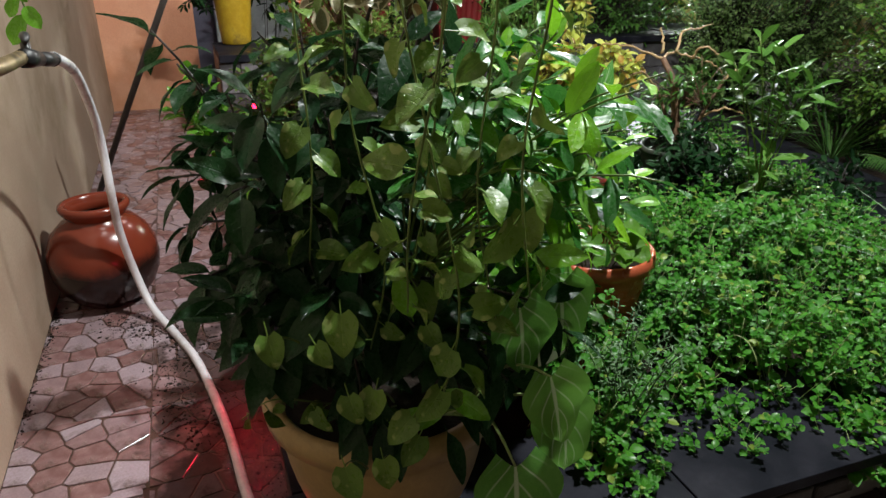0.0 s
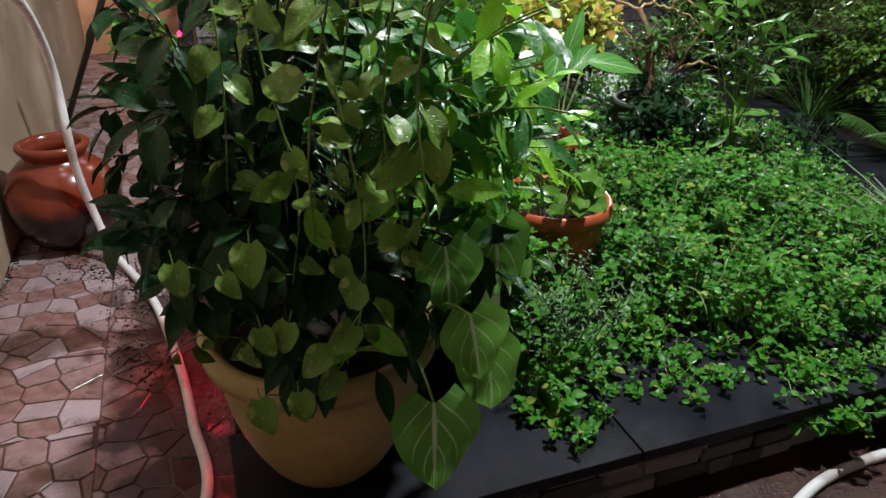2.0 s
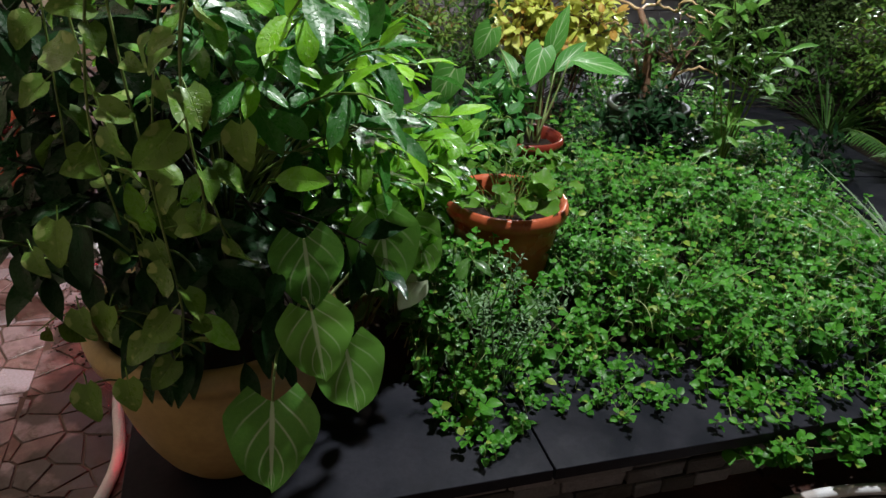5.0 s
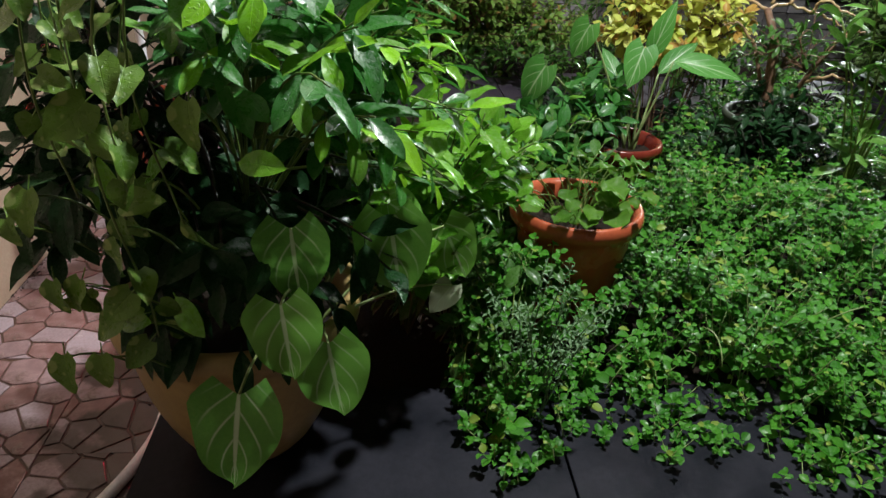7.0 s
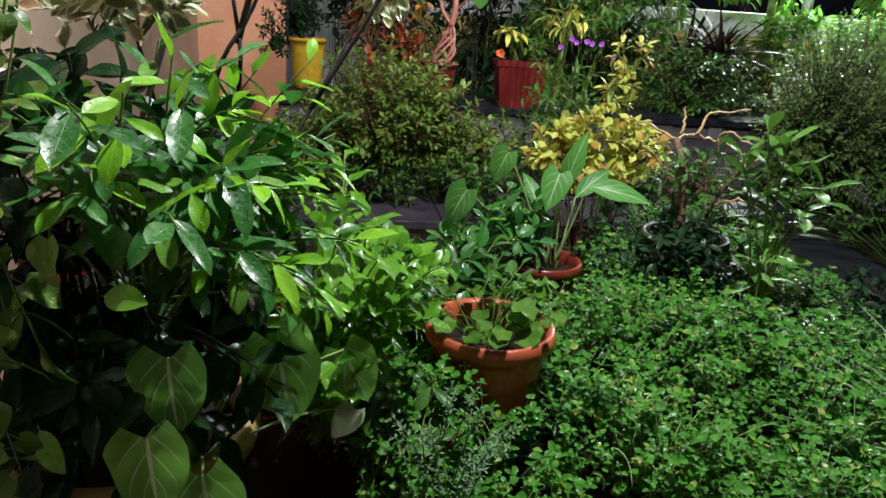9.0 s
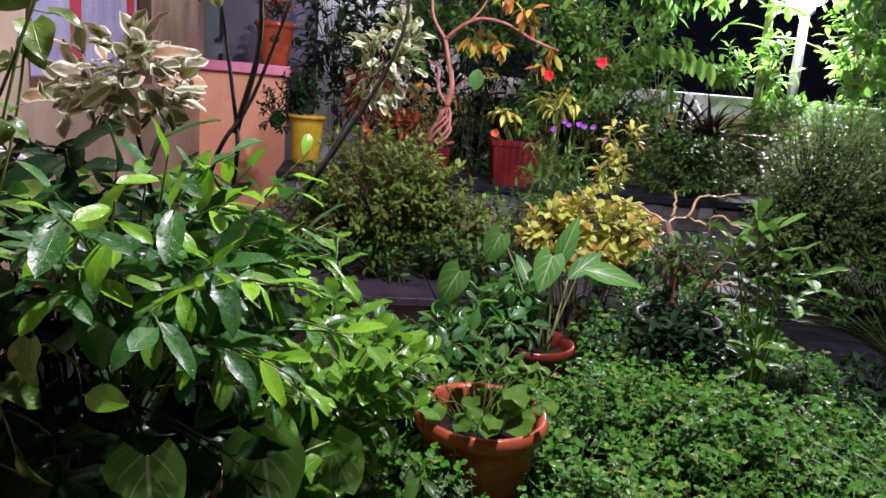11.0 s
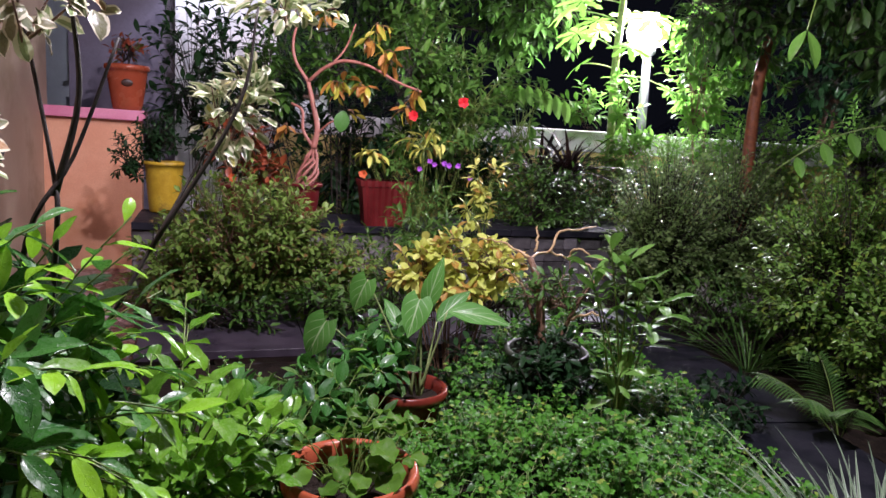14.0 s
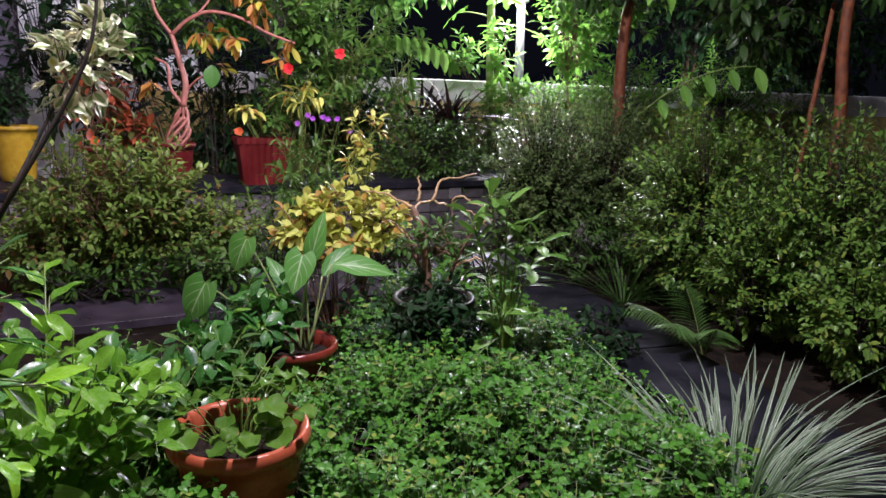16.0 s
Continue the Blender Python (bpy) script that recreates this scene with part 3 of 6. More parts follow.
WP = -0.605
# the house wall with its window opening
wall_west = thing("wall_west", gp(WP - 0.1, 2, 0), "cream plastered house wall with leaf shadows", "wall")
tagged(wall_west, kind="structure")
for q0, q1, z0, z1 in ((-3.0, 3.2, 0.0, 3.3), (3.2, 5.3, 0.0, 1.27), (3.2, 5.3, 2.75, 3.3), (5.3, 7.15, 0.0, 3.3)):
    part("wall_panel", block((0.2, q1 - q0, z1 - z0), 0), M["wall"], wall_west, "", Matrix.Translation(gp(WP - 0.1, (q0 + q1) / 2, (z0 + z1) / 2)) @ Matrix.Rotation(ANG, 4, "Z"))
wall_north = thing("wall_north", gp(-0.2, 7.05, 0), "orange plastered porch parapet under a pink sill", "wall")
tagged(wall_north, kind="structure")
RZ = Matrix.Rotation(ANG, 4, "Z")
part("wall_panel", block((0.815, 0.18, 1.40), 0), M["orange_wall"], wall_north, "", Matrix.Translation(gp(-0.1975, 7.04, 0.70)) @ RZ)
part("sill", block((0.85, 0.30, 0.095), 0.01), M["pink"], wall_north, "glossy pink painted sill", Matrix.Translation(gp(-0.179, 7.03, 1.4495)) @ RZ)
wall_block("wall_court", 0.45, 1.5, 8.0, 8.15, 0.0, 3.3, M["white_wall"], "pale lit court wall behind the dark shrubs")
wall_block("wall_porch", -0.605, 1.4, 8.2, 8.35, 0.0, 3.3, M["porch_grey"], "dark back wall of the unlit porch")
# The porch's lack of light is put into the ceiling's near-black colour.
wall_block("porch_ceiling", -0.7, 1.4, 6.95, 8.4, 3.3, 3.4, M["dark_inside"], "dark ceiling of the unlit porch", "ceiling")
# the window with its striped curtain
win = thing("window_west", gp(WP, 4.25, 1.27), "house window with a closed violet curtain with red stripes", "window")
tagged(win, kind="structure")
for q0, q1, z0, z1 in ((3.2, 5.3, 1.27, 1.32), (3.2, 5.3, 2.70, 2.75), (3.2, 3.26, 1.32, 2.70), (5.24, 5.3, 1.32, 2.70)):
    part("window_frame", block((0.07, q1 - q0, z1 - z0), 0.004), M["frame"], win, "", Matrix.Translation(gp(WP - 0.05, (q0 + q1) / 2, (z0 + z1) / 2)) @ RZ)


def curtain(q0, q1, material, name, label):
    n = max(8, int((q1 - q0) * 110))
    verts, faces = [], []
    for j in range(5):
        for i in range(n + 1):
            q = q0 + (q1 - q0) * i / n
            verts.append(gp(WP - 0.13 + 0.022 * math.sin(q * 58) + 0.012 * math.sin(q * 23 + j * 0.3), q, 1.29 + 1.45 * j / 4))
    for j in range(4):
        for i in range(n):
            a = j * (n + 1) + i
            faces.append((a, a + 1, a + n + 2, a + n + 1))
    return place(name, mesh_data(name, verts, faces, material), win, None, label)


q = 3.2
for width, mat_name in ((0.90, "curtain"), (0.09, "curtain_red"), (0.86, "curtain"), (0.16, "curtain_red"), (0.09, "curtain")):
    curtain(q, q + width, M[mat_name], "curtain_panel", "violet pleated cloth" if mat_name == "curtain" else "dark red pleated stripe")
    q += width

# raised beds: soil, slate copings, stone faces
def soil_sheet(name, corners, z, label, n=26, amp=0.02):
    a, b, c, d = [Vector(k) for k in corners]
    verts, faces = [], []
    for j in range(n + 1):
        for i in range(n + 1):
            u, v = i / n, j / n
            k = (a * (1 - u) + b * u) * (1 - v) + (d * (1 - u) + c * u) * v
            w = gp(k.x, k.y, z)
            w.z += amp * noise.noise(w * 4.0) + amp * 0.5 * noise.noise(w * 17.0)
            verts.append(w)
    for j in range(n):
        for i in range(n):
            e = j * (n + 1) + i
            faces.append((e, e + 1, e + n + 2, e + n + 1))
    return tagged(place(name, mesh_data(name, verts, faces, M["soil"])), label, "soil", kind="structure")


soil_sheet("bed_soil_front", ((0.5, 0.95), (2.9, 0.95), (3.5, 3.7), (0.5, 3.7)), 0.13, "dark wet soil of the raised front bed")
soil_sheet("bed_soil_back", ((0.5, 4.1), (9.0, 4.1), (9.0, 9.0), (0.5, 9.0)), 0.12, "dark wet soil of the back bed", 40)
soil_sheet("bed_soil_east", ((3.2, -1.0), (9.0, -1.0), (9.0, 4.2), (3.2, 4.2)), 0.11, "dark wet soil under the hedge", 30)


def coping(name, runs, z_top, thick, label, seed, stone="slate"):
    """Slate slabs end to end along runs of (start, end, inner offset, width) in garden axes."""
    rng = random.Random(seed)
    ob = thing(name, gp(runs[0][0][0], runs[0][0][1], z_top), label, "kerb")
    tagged(ob, kind="structure")
    for (p0, q0), (p1, q1), width in runs:
        a, b = gp(p0, q0), gp(p1, q1)
        total, d = (b - a).length, (b - a).normalized()
        n = max(1, round(total / 1.05))
        for i in range(n):
            c = a + d * total * (i + 0.5) / n + Vector((-d.y, d.x, 0)) * width / 2
            bm = block((total / n - 0.006, width + rng.uniform(-0.01, 0.01), thick), 0.0014, 1)
            part("slab", bm, M[stone], ob, "", Matrix.Translation((c.x, c.y, z_top - thick / 2 + rng.uniform(-0.003, 0.003))) @ Matrix.Rotation(math.atan2(d.y, d.x) + rng.uniform(-0.006, 0.006), 4, "Z"))
    return ob


wall_block("kerb_core", 0.17, 0.44, 0.90, 3.6, 0.0, 0.15, M["grout"], "dark mortar core under the slate coping")
coping("kerb_front", [((0.14, 0.83), (3.0, 0.83), 0.39)], 0.19, 0.035, "wet dark slate coping along the front of the bed", 3)
coping("kerb_west", [((0.44, 1.23), (0.44, 3.6), 0.28)], 0.185, 0.035, "wet dark slate coping beside the pavement", 4)
coping("kerb_north", [((0.46, 3.64), (3.2, 3.64), 0.74)], 0.225, 0.045, "wet dark purple slate coping behind the bed", 5, "purple_slate")
coping("kerb_east", [((3.36, 0.2), (3.42, 1.2), 0.46), ((3.48, 1.2), (4.0, 4.4), 0.52)], 0.215, 0.045, "wet dark slate coping beside the hedge", 6)


def ledger_face(name, p0, p1, q, z0, z1, material, label, seed, depth=0.05, rows=3, lengths=(0.07, 0.22)):
    """A low wall face of split stones, each of its own."""
    rng = random.Random(seed)
    ob = thing(name, gp(p0, q, z0), label, "stone wall")
    tagged(ob, kind="structure")
    part("core", block((p1 - p0, depth, z1 - z0 - 0.004), 0), M["grout"], ob, "dark mortar core", Matrix.Translation(gp((p0 + p1) / 2, q + depth / 2 + 0.02, (z0 + z1) / 2)) @ RZ)
    z = z0
    for r in range(rows):
        h = (z1 - z0) / rows
        p = p0
        while p < p1 - 0.03:
            w = min(rng.uniform(*lengths), p1 - p)
            out = rng.uniform(0.022, 0.04)
            bm = block((w - 0.006, out, h - 0.006), 0.004, 1)
            for v in bm.verts:
                v.co.x += rng.uniform(-0.004, 0.004)
                v.co.z += rng.uniform(-0.004, 0.004)
            part("stone", bm, material, ob, "", Matrix.Translation(gp(p + w / 2, q + 0.022 - out / 2, z + h / 2)) @ RZ)
            p += w
        z += h
    return ob


ledger_face("kerb_face_front", 0.18, 3.0, 0.875, 0.0, 0.153, M["ledger"], "low face of split dark and pale ledger stones", 11)
ledger_face("kerb_face_north", 0.2, 3.4, 3.68, 0.05, 0.178, M["pale_stone"], "low face of pale stones under the slate", 12, rows=2, lengths=(0.16, 0.34))
ledger_face("ledge_face", 0.3, 5.2, 5.18, 0.1, 0.655, M["pale_stone"], "low pale stone wall that carries the planters", 13, rows=5, lengths=(0.12, 0.34))
coping("ledge_top", [((0.3, 5.14), (5.2, 5.14), 0.78)], 0.71, 0.05, "dark wet slab on the low stone wall", 7)
wall_block("ledge_core", 0.3, 5.2, 5.27, 5.9, 0.0, 0.655, M["grout"], "mortar core of the low stone wall")

# the street side
boundary = thing("boundary_wall", (2, 9.25, 0), "street wall, white above and yellow below, lit by the street lamp", "wall")
tagged(boundary, kind="structure")
part("wall_panel", block((16.0, 0.14, 1.36), 0.004), M["yellow_wall"], boundary, "yellow painted lower wall", Matrix.Translation((3.0, 9.27, 0.68)))
part("coping", block((16.0, 0.22, 0.26), 0.012), M["white_wall"], boundary, "white painted upper band", Matrix.Translation((3.0, 9.26, 1.494)))
wall_south = place("wall_south", mesh_data("wall_south", [(-4, -3, 0), (8, -3, 0), (8, -3, 3.2), (-4, -3, 3.2), (-4, -3.2, 0), (8, -3.2, 0), (8, -3.2, 3.2), (-4, -3.2, 3.2)], [(0, 3, 2, 1), (4, 5, 6, 7), (3, 7, 6, 2), (0, 4, 7, 3), (1, 2, 6, 5)], M["wall"], smooth=False))
tagged(wall_south, "plain cream wall behind the viewer", "wall", kind="structure")
neighbour = thing("neighbour_house", (-4.5, 11.5, 0.72), "pale neighbouring house front behind the foliage", "house")
part("wall", block((5.0, 0.2, 4.2), 0), M["white_wall"], neighbour, "", Matrix.Translation((-4.6, 11.6, 2.8)))
for k in range(3):
    x = -5.9 + 1.6 * k
    w = part("window", block((0.9, 0.08, 1.1), 0.01), M["glass_dark"], neighbour, "dark window pane", Matrix.Translation((x, 11.49, 2.5)))
    part("window_frame", block((1.02, 0.05, 0.08), 0.01), M["frame"], w, "", Matrix.Translation((x, 11.47, 1.92)))


def street_lamp():
    ob = thing("street_lamp", (2.62, 9.62, 0.72), "grey steel street lamp with a glaring white head", "lamp")
    h = Heap()
    h.tube([(2.64, 9.62, 0.70), (2.62, 9.62, 1.8), (2.60, 9.62, 2.62)], (0.07, 0.055), 10)
    place("pole", h.mesh("lamp_pole", M["steel"]), ob)
    v, f = turned([(0.01, 0.27), (0.10, 0.26), (0.19, 0.21), (0.25, 0.12), (0.27, 0.03), (0.24, -0.07), (0.16, -0.14), (0.05, -0.16)], 28)
    place("shade", mesh_data("lamp_shade", [(x, y, z + 0.05) for x, y, z in v], f, M["lamp_glow"]), ob, Matrix.Translation((2.57, 9.58, 2.84)), "glowing white lamp glass")
    v, f = turned([(0.07, -0.12), (0.10, -0.10), (0.10, -0.04), (0.05, -0.02)], 16)
    place("collar", mesh_data("lamp_collar", v, f, M["steel"]), ob, Matrix.Translation((2.60, 9.62, 2.76)))


street_lamp()


def parked_car():
    """A dark hatchback by its side profile, with glass, wheels and lights."""
    ob = thing("parked_car", (4.6, 13.4, 0.72), "dark blue parked car beyond the street wall", "car")
    base = Matrix.Translation((4.6, 13.4, 0.72))
    side = [(-1.95, 0.30), (-2.0, 0.62), (-1.85, 0.90), (-1.05, 1.0), (-0.45, 1.42), (0.75, 1.46), (1.55, 1.05), (1.92, 0.95), (2.0, 0.55), (1.92, 0.30)]
    bm = bmesh.new()
    rows = []
    for y, k in ((-0.82, 0.94), (-0.74, 1.0), (0.74, 1.0), (0.82, 0.94)):
        rows.append([bm.verts.new((x * (0.5 + 0.5 * k), y if z < 1.0 else y * 0.84, 0.3 + (z - 0.3) * k)) for x, z in side])
    n = len(side)
    for a, b in zip(rows, rows[1:]):
        for i in range(n):
            bm.faces.new((a[i], a[(i + 1) % n], b[(i + 1) % n], b[i]))
    bm.faces.new(rows[0][::-1])
    bm.faces.new(rows[-1])
    bmesh.ops.recalc_face_normals(bm, faces=bm.faces[:])
    part("body", bm, M["car_paint"], ob, "", base, True)
    for x0, x1, x2, x3 in ((-0.85, -0.42, 0.10, 0.10), (0.16, 0.16, 0.70, 1.20)):
        v = [(x0, -0.80, 1.0), (x3, -0.80, 1.0), (x2, -0.70, 1.38), (x1, -0.70, 1.38)]
        v += [(x, y + 0.03, z) for x, y, z in v]
        place("window", mesh_data("car_window", v, [(0, 1, 2, 3), (7, 6, 5, 4), (0, 4, 5, 1), (1, 5, 6, 2), (2, 6, 7, 3), (3, 7, 4, 0)], M["glass_dark"], smooth=False), ob, base, "dark glass")
    for x in (-1.25, 1.25):
        for y in (-0.80, 0.80):
            w = place("wheel", mesh_data("tyre", *turned([(0.19, -0.09), (0.29, -0.10), (0.32, -0.06), (0.32, 0.06), (0.29, 0.10), (0.19, 0.09)], 24), M["black"]), ob, base @ Matrix.Translation((x, y, 0.32)) @ Matrix.Rotation(math.pi / 2, 4, "X"))
            place("rim", mesh_data("rim", *turned([(0.01, 0.02), (0.12, 0.03), (0.19, 0.07), (0.19, -0.07), (0.01, -0.02)], 20), M["steel"]), w, base @ Matrix.Translation((x, y, 0.32)) @ Matrix.Rotation(math.pi / 2, 4, "X"))
    for y in (-0.6, 0.6):
        part("headlight", block((0.06, 0.3, 0.12), 0.02), M["steel"], ob, "clear headlight glass", base @ Matrix.Translation((-1.97, y, 0.72)))


parked_car()

# ---- things on the pavement ----
def urn():
    ob = thing("clay_urn", (-1.485, 2.535, 0), "round glossy terracotta water urn with a dark foot, against the wall", "urn")
    base = Matrix.Translation((-1.485, 2.535, 0.0)) @ Matrix.Diagonal((0.885, 0.885, 1.0, 1.0))
    body = [(0.02, 0.0), (0.12, 0.0), (0.17, 0.03), (0.215, 0.08), (0.243, 0.14), (0.252, 0.20), (0.243, 0.265), (0.212, 0.325), (0.165, 0.368), (0.128, 0.385),
            (0.124, 0.40), (0.150, 0.425), (0.153, 0.437), (0.144, 0.447), (0.128, 0.440), (0.112, 0.42), (0.108, 0.39), (0.14, 0.36), (0.20, 0.30), (0.22, 0.2), (0.10, 0.03), (0.01, 0.02)]
    v, f = turned(body, 56)
    me = mesh_data("urn_body", v, f, M["urn"])
    me.materials.append(M["near_black"])
    for k, poly in enumerate(me.polygons):
        poly.material_index = 1 if k // 56 > 15 else 0
    place("body", me, ob, base)
    v, f = turned([(0.127, 0.392), (0.152, 0.420), (0.159, 0.434), (0.154, 0.448), (0.136, 0.452), (0.122, 0.444), (0.116, 0.425)], 56)
    place("rim", mesh_data("urn_rim", v, f, M["urn"]), ob, base, "thick rolled clay rim")


urn()
round_pot((-0.085, 1.14, 0.193), 0.258, 0.125, 0.39, M["tan_pot"], "large tan plastic flower pot full of climbing plants", lip=0.03, lip_h=0.06, soil_drop=0.06, belly=0.02, n=56)
round_pot((-0.42, 1.90, 0.187), 0.16, 0.10, 0.28, M["tan_pot"], "tall tan pot behind the large one", lip=0.02, lip_h=0.05)
round_pot((-0.16, 2.02, 0.187), 0.13, 0.08, 0.26, M["terracotta"], "small terracotta pot between the shrubs")
round_pot((0.50, 1.97, 0.12), 0.195, 0.12, 0.42, M["clay"], "wide orange terracotta pot with round-leaved plants", lip=0.022, lip_h=0.05, soil_drop=0.07, n=48)
round_pot((0.545, 2.80, 0.12), 0.168, 0.10, 0.36, M["oxblood"], "dark red glazed pot with long veined leaves in the bed", lip=0.02, lip_h=0.04)
round_pot((1.13, 3.36, 0.12), 0.20, 0.15, 0.39, M["grey_pot"], "grey-green plastic pot with a pale rim", lip=0.02, lip_h=0.03)


def hose(name, points, label):
    ob = thing(name, points[0], label, "hose")
    h = Heap()
    h.tube(smooth_path(points, 7), (0.0155, 0.0155), 12)
    place("pipe", h.mesh("hose_pipe", M["hose"]), ob)
    h = Heap()
    h.tube(smooth_path(points[:2], 6)[:4], (0.019, 0.018), 12)
    place("coupling", h.mesh("hose_coupling", M["black"]), ob, None, "black screw coupling")
    return ob


hose("garden_hose", [(-1.015, 1.705, 1.155), (-1.045, 1.77, 1.148), (-1.155, 2.03, 1.072), (-1.231, 2.208, 0.947), (-1.271, 2.304, 0.825), (-1.284, 2.333, 0.699), (-1.275, 2.315, 0.554), (-1.29, 2.347, 0.396), (-1.284, 2.390, 0.20), (-1.213, 2.343, 0.06), (-1.076, 2.223, 0.0135), (-0.91, 2.026, 0.0135), (-0.746, 1.775, 0.0135), (-0.637, 1.591, 0.0135), (-0.536, 1.398, 0.0135), (-0.41, 1.15, 0.0135), (-0.40, 0.8, 0.0135), (-0.5, 0.3, 0.0135)], "white garden hose hanging from the tap and lying on the pavement")
hose("loose_hose", [(2.5, 1.25, 0.0185), (2.05, 1.43, 0.0185), (1.75, 1.475, 0.0185), (1.546, 1.455, 0.0185), (1.35, 1.385, 0.0185), (1.16, 1.268, 0.0185), (1.0, 1.08, 0.0185), (0.85, 0.75, 0.0185), (0.65, 0.2, 0.0185)], "white hose lying along the foot of the kerb")


def tap():
    """A tap on a pipe that comes out of the wall and runs beside it."""
    ob = thing("garden_tap", (-0.9, 1.43, 1.2), "old brass garden tap with a black hose clip", "tap")
    h = Heap()
    h.tube(smooth_path([gp(-0.62, 1.30, 1.215), gp(-0.42, 1.32, 1.215), gp(-0.30, 1.42, 1.212), gp(-0.275, 1.62, 1.208), (-0.885, 1.395, 1.205)], 5), (0.017, 0.016), 10)
    place("pipe", h.mesh("tap_pipe", M["brass"]), ob)
    h = Heap()
    h.tube([(-0.875, 1.375, 1.207), (-0.905, 1.445, 1.197), (-0.94, 1.53, 1.183)], (0.021, 0.021, 0.017), 12)
    h.tube([(-0.895, 1.42, 1.20), (-0.897, 1.425, 1.235)], (0.013, 0.010), 8)
    place("valve", h.mesh("tap_valve", M["black"]), ob, None, "blackened brass valve body")
    h = Heap()
    h.tube([(-0.94, 1.53, 1.183), (-0.98, 1.625, 1.168), (-1.02, 1.715, 1.154)], (0.015, 0.019, 0.017), 12)
    place("clip", h.mesh("hose_clip", M["black"]), ob, None, "black plastic hose clip")
    h = Heap()
    h.tube([(-0.865, 1.375, 1.243), (-0.895, 1.425, 1.247), (-0.93, 1.475, 1.240)], (0.006, 0.012, 0.006), 8)
    place("handle", h.mesh("tap_handle", M["black"]), ob, None, "black turn handle")


tap()


def leaning_stick():
    h = Heap()
    h.tube([(-2.03, 3.35, 0.0), (-1.6, 3.08, 0.62), (-1.12, 2.80, 1.32)], (0.016, 0.014), 7)
    tagged(place("leaning_stick", h.mesh("leaning_stick", M["twig"])), "dark wooden stick leaning over the pavement", "stick")


leaning_stick()

# ---- the large pot's plants ----
rng = random.Random(21)
specs = [dict(length=l, width=w, kind="obovate" if i % 2 else "elliptic", curl=c, fold=0.24, wave=0.05, stalk=0.008, seed=i) for i, (l, w, c) in enumerate(((0.076, 0.029, 0.15), (0.068, 0.028, 0.3), (0.090, 0.033, 0.24), (0.074, 0.028, 0.10)))]
lm = leaf_meshes("laurel_leaf", M["laurel"], specs)
ym = leaf_meshes("lime_laurel_leaf", M["lime_laurel"], [dict(k, length=k["length"] * 0.86, width=k["width"] * 0.9) for k in specs[:2]])
laurel = thing("laurel_shrub", (-0.05, 1.14, 0.53), "dense glossy shrub with long wet leaves and lime shoots", "shrub")
trunk = [Vector((-0.04, 1.14, 0.72)), Vector((0.0, 1.12, 0.85)), Vector((0.04, 1.06, 0.95)), Vector((0.08, 1.0, 1.02))]
tips = [ball_point(rng, (0.13, 0.98, 1.15), (0.22, 0.33, 0.20), 0.45) for _ in range(50)]
tips = [t for t in tips if t.z > 1.02 + 0.5 * max(0.0, 0.20 - t.x) + 0.5 * max(0.0, 0.95 - t.y)]
tips += [(0.32, 0.70, 1.30), (0.29, 0.66, 1.29), (0.36, 0.72, 1.16), (0.22, 0.92, 1.32), (0.28, 0.86, 1.27), (0.31, 1.16, 1.27), (0.27, 1.24, 1.31), (0.25, 0.98, 1.14), (0.34, 0.88, 1.08), (0.30, 1.06, 0.99), (0.38, 1.04, 0.97),
         (0.39, 1.08, 0.92), (0.34, 1.16, 0.88), (0.28, 1.20, 0.86), (0.37, 0.96, 1.04), (0.34, 1.18, 1.08), (0.30, 1.28, 1.12), (0.36, 1.24, 0.98), (0.40, 1.16, 1.02), (0.24, 1.34, 1.02), (0.26, 1.36, 1.16)]
paths, poses = sprays(rng, trunk, tips, 8, (0.72, 1.15), 1.0, 0.45, 0.28)
stems_of(laurel, paths + [[Vector((-0.05, 1.14, 0.5)), Vector((-0.04, 1.14, 0.62)), Vector((0.0, 1.12, 0.85)), Vector((0.08, 1.0, 1.02))]], (0.0034, 0.0012), M["green_stem"])
for m, t in poses:
    if m.translation.x < 0.14 and m.translation.z < 1.12 - 1.1 * m.translation.x:
        continue
    # Lime on right-hand tips: young growth, with the lit side put into the colour.
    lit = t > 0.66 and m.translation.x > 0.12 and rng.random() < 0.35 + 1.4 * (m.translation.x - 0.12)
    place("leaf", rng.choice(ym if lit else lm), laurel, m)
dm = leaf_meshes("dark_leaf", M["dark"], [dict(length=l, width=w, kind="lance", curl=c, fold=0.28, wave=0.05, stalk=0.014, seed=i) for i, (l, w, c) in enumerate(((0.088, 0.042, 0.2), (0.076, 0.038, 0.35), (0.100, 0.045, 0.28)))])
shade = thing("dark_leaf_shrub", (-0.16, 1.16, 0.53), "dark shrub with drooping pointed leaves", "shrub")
# The low lobes of near-black leaves paint the shade under the laurel.
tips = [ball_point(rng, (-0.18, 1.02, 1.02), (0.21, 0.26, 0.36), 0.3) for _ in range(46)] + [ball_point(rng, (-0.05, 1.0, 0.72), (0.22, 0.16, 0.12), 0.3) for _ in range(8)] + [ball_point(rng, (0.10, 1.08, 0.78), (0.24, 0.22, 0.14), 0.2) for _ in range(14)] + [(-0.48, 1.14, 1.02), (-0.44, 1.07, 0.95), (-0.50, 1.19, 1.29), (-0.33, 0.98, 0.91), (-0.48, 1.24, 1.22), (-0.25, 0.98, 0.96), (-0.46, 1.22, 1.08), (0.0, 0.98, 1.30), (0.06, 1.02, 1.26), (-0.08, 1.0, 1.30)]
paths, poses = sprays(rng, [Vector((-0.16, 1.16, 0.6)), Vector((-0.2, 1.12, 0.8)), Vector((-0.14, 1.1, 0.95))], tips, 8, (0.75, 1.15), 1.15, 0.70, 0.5)
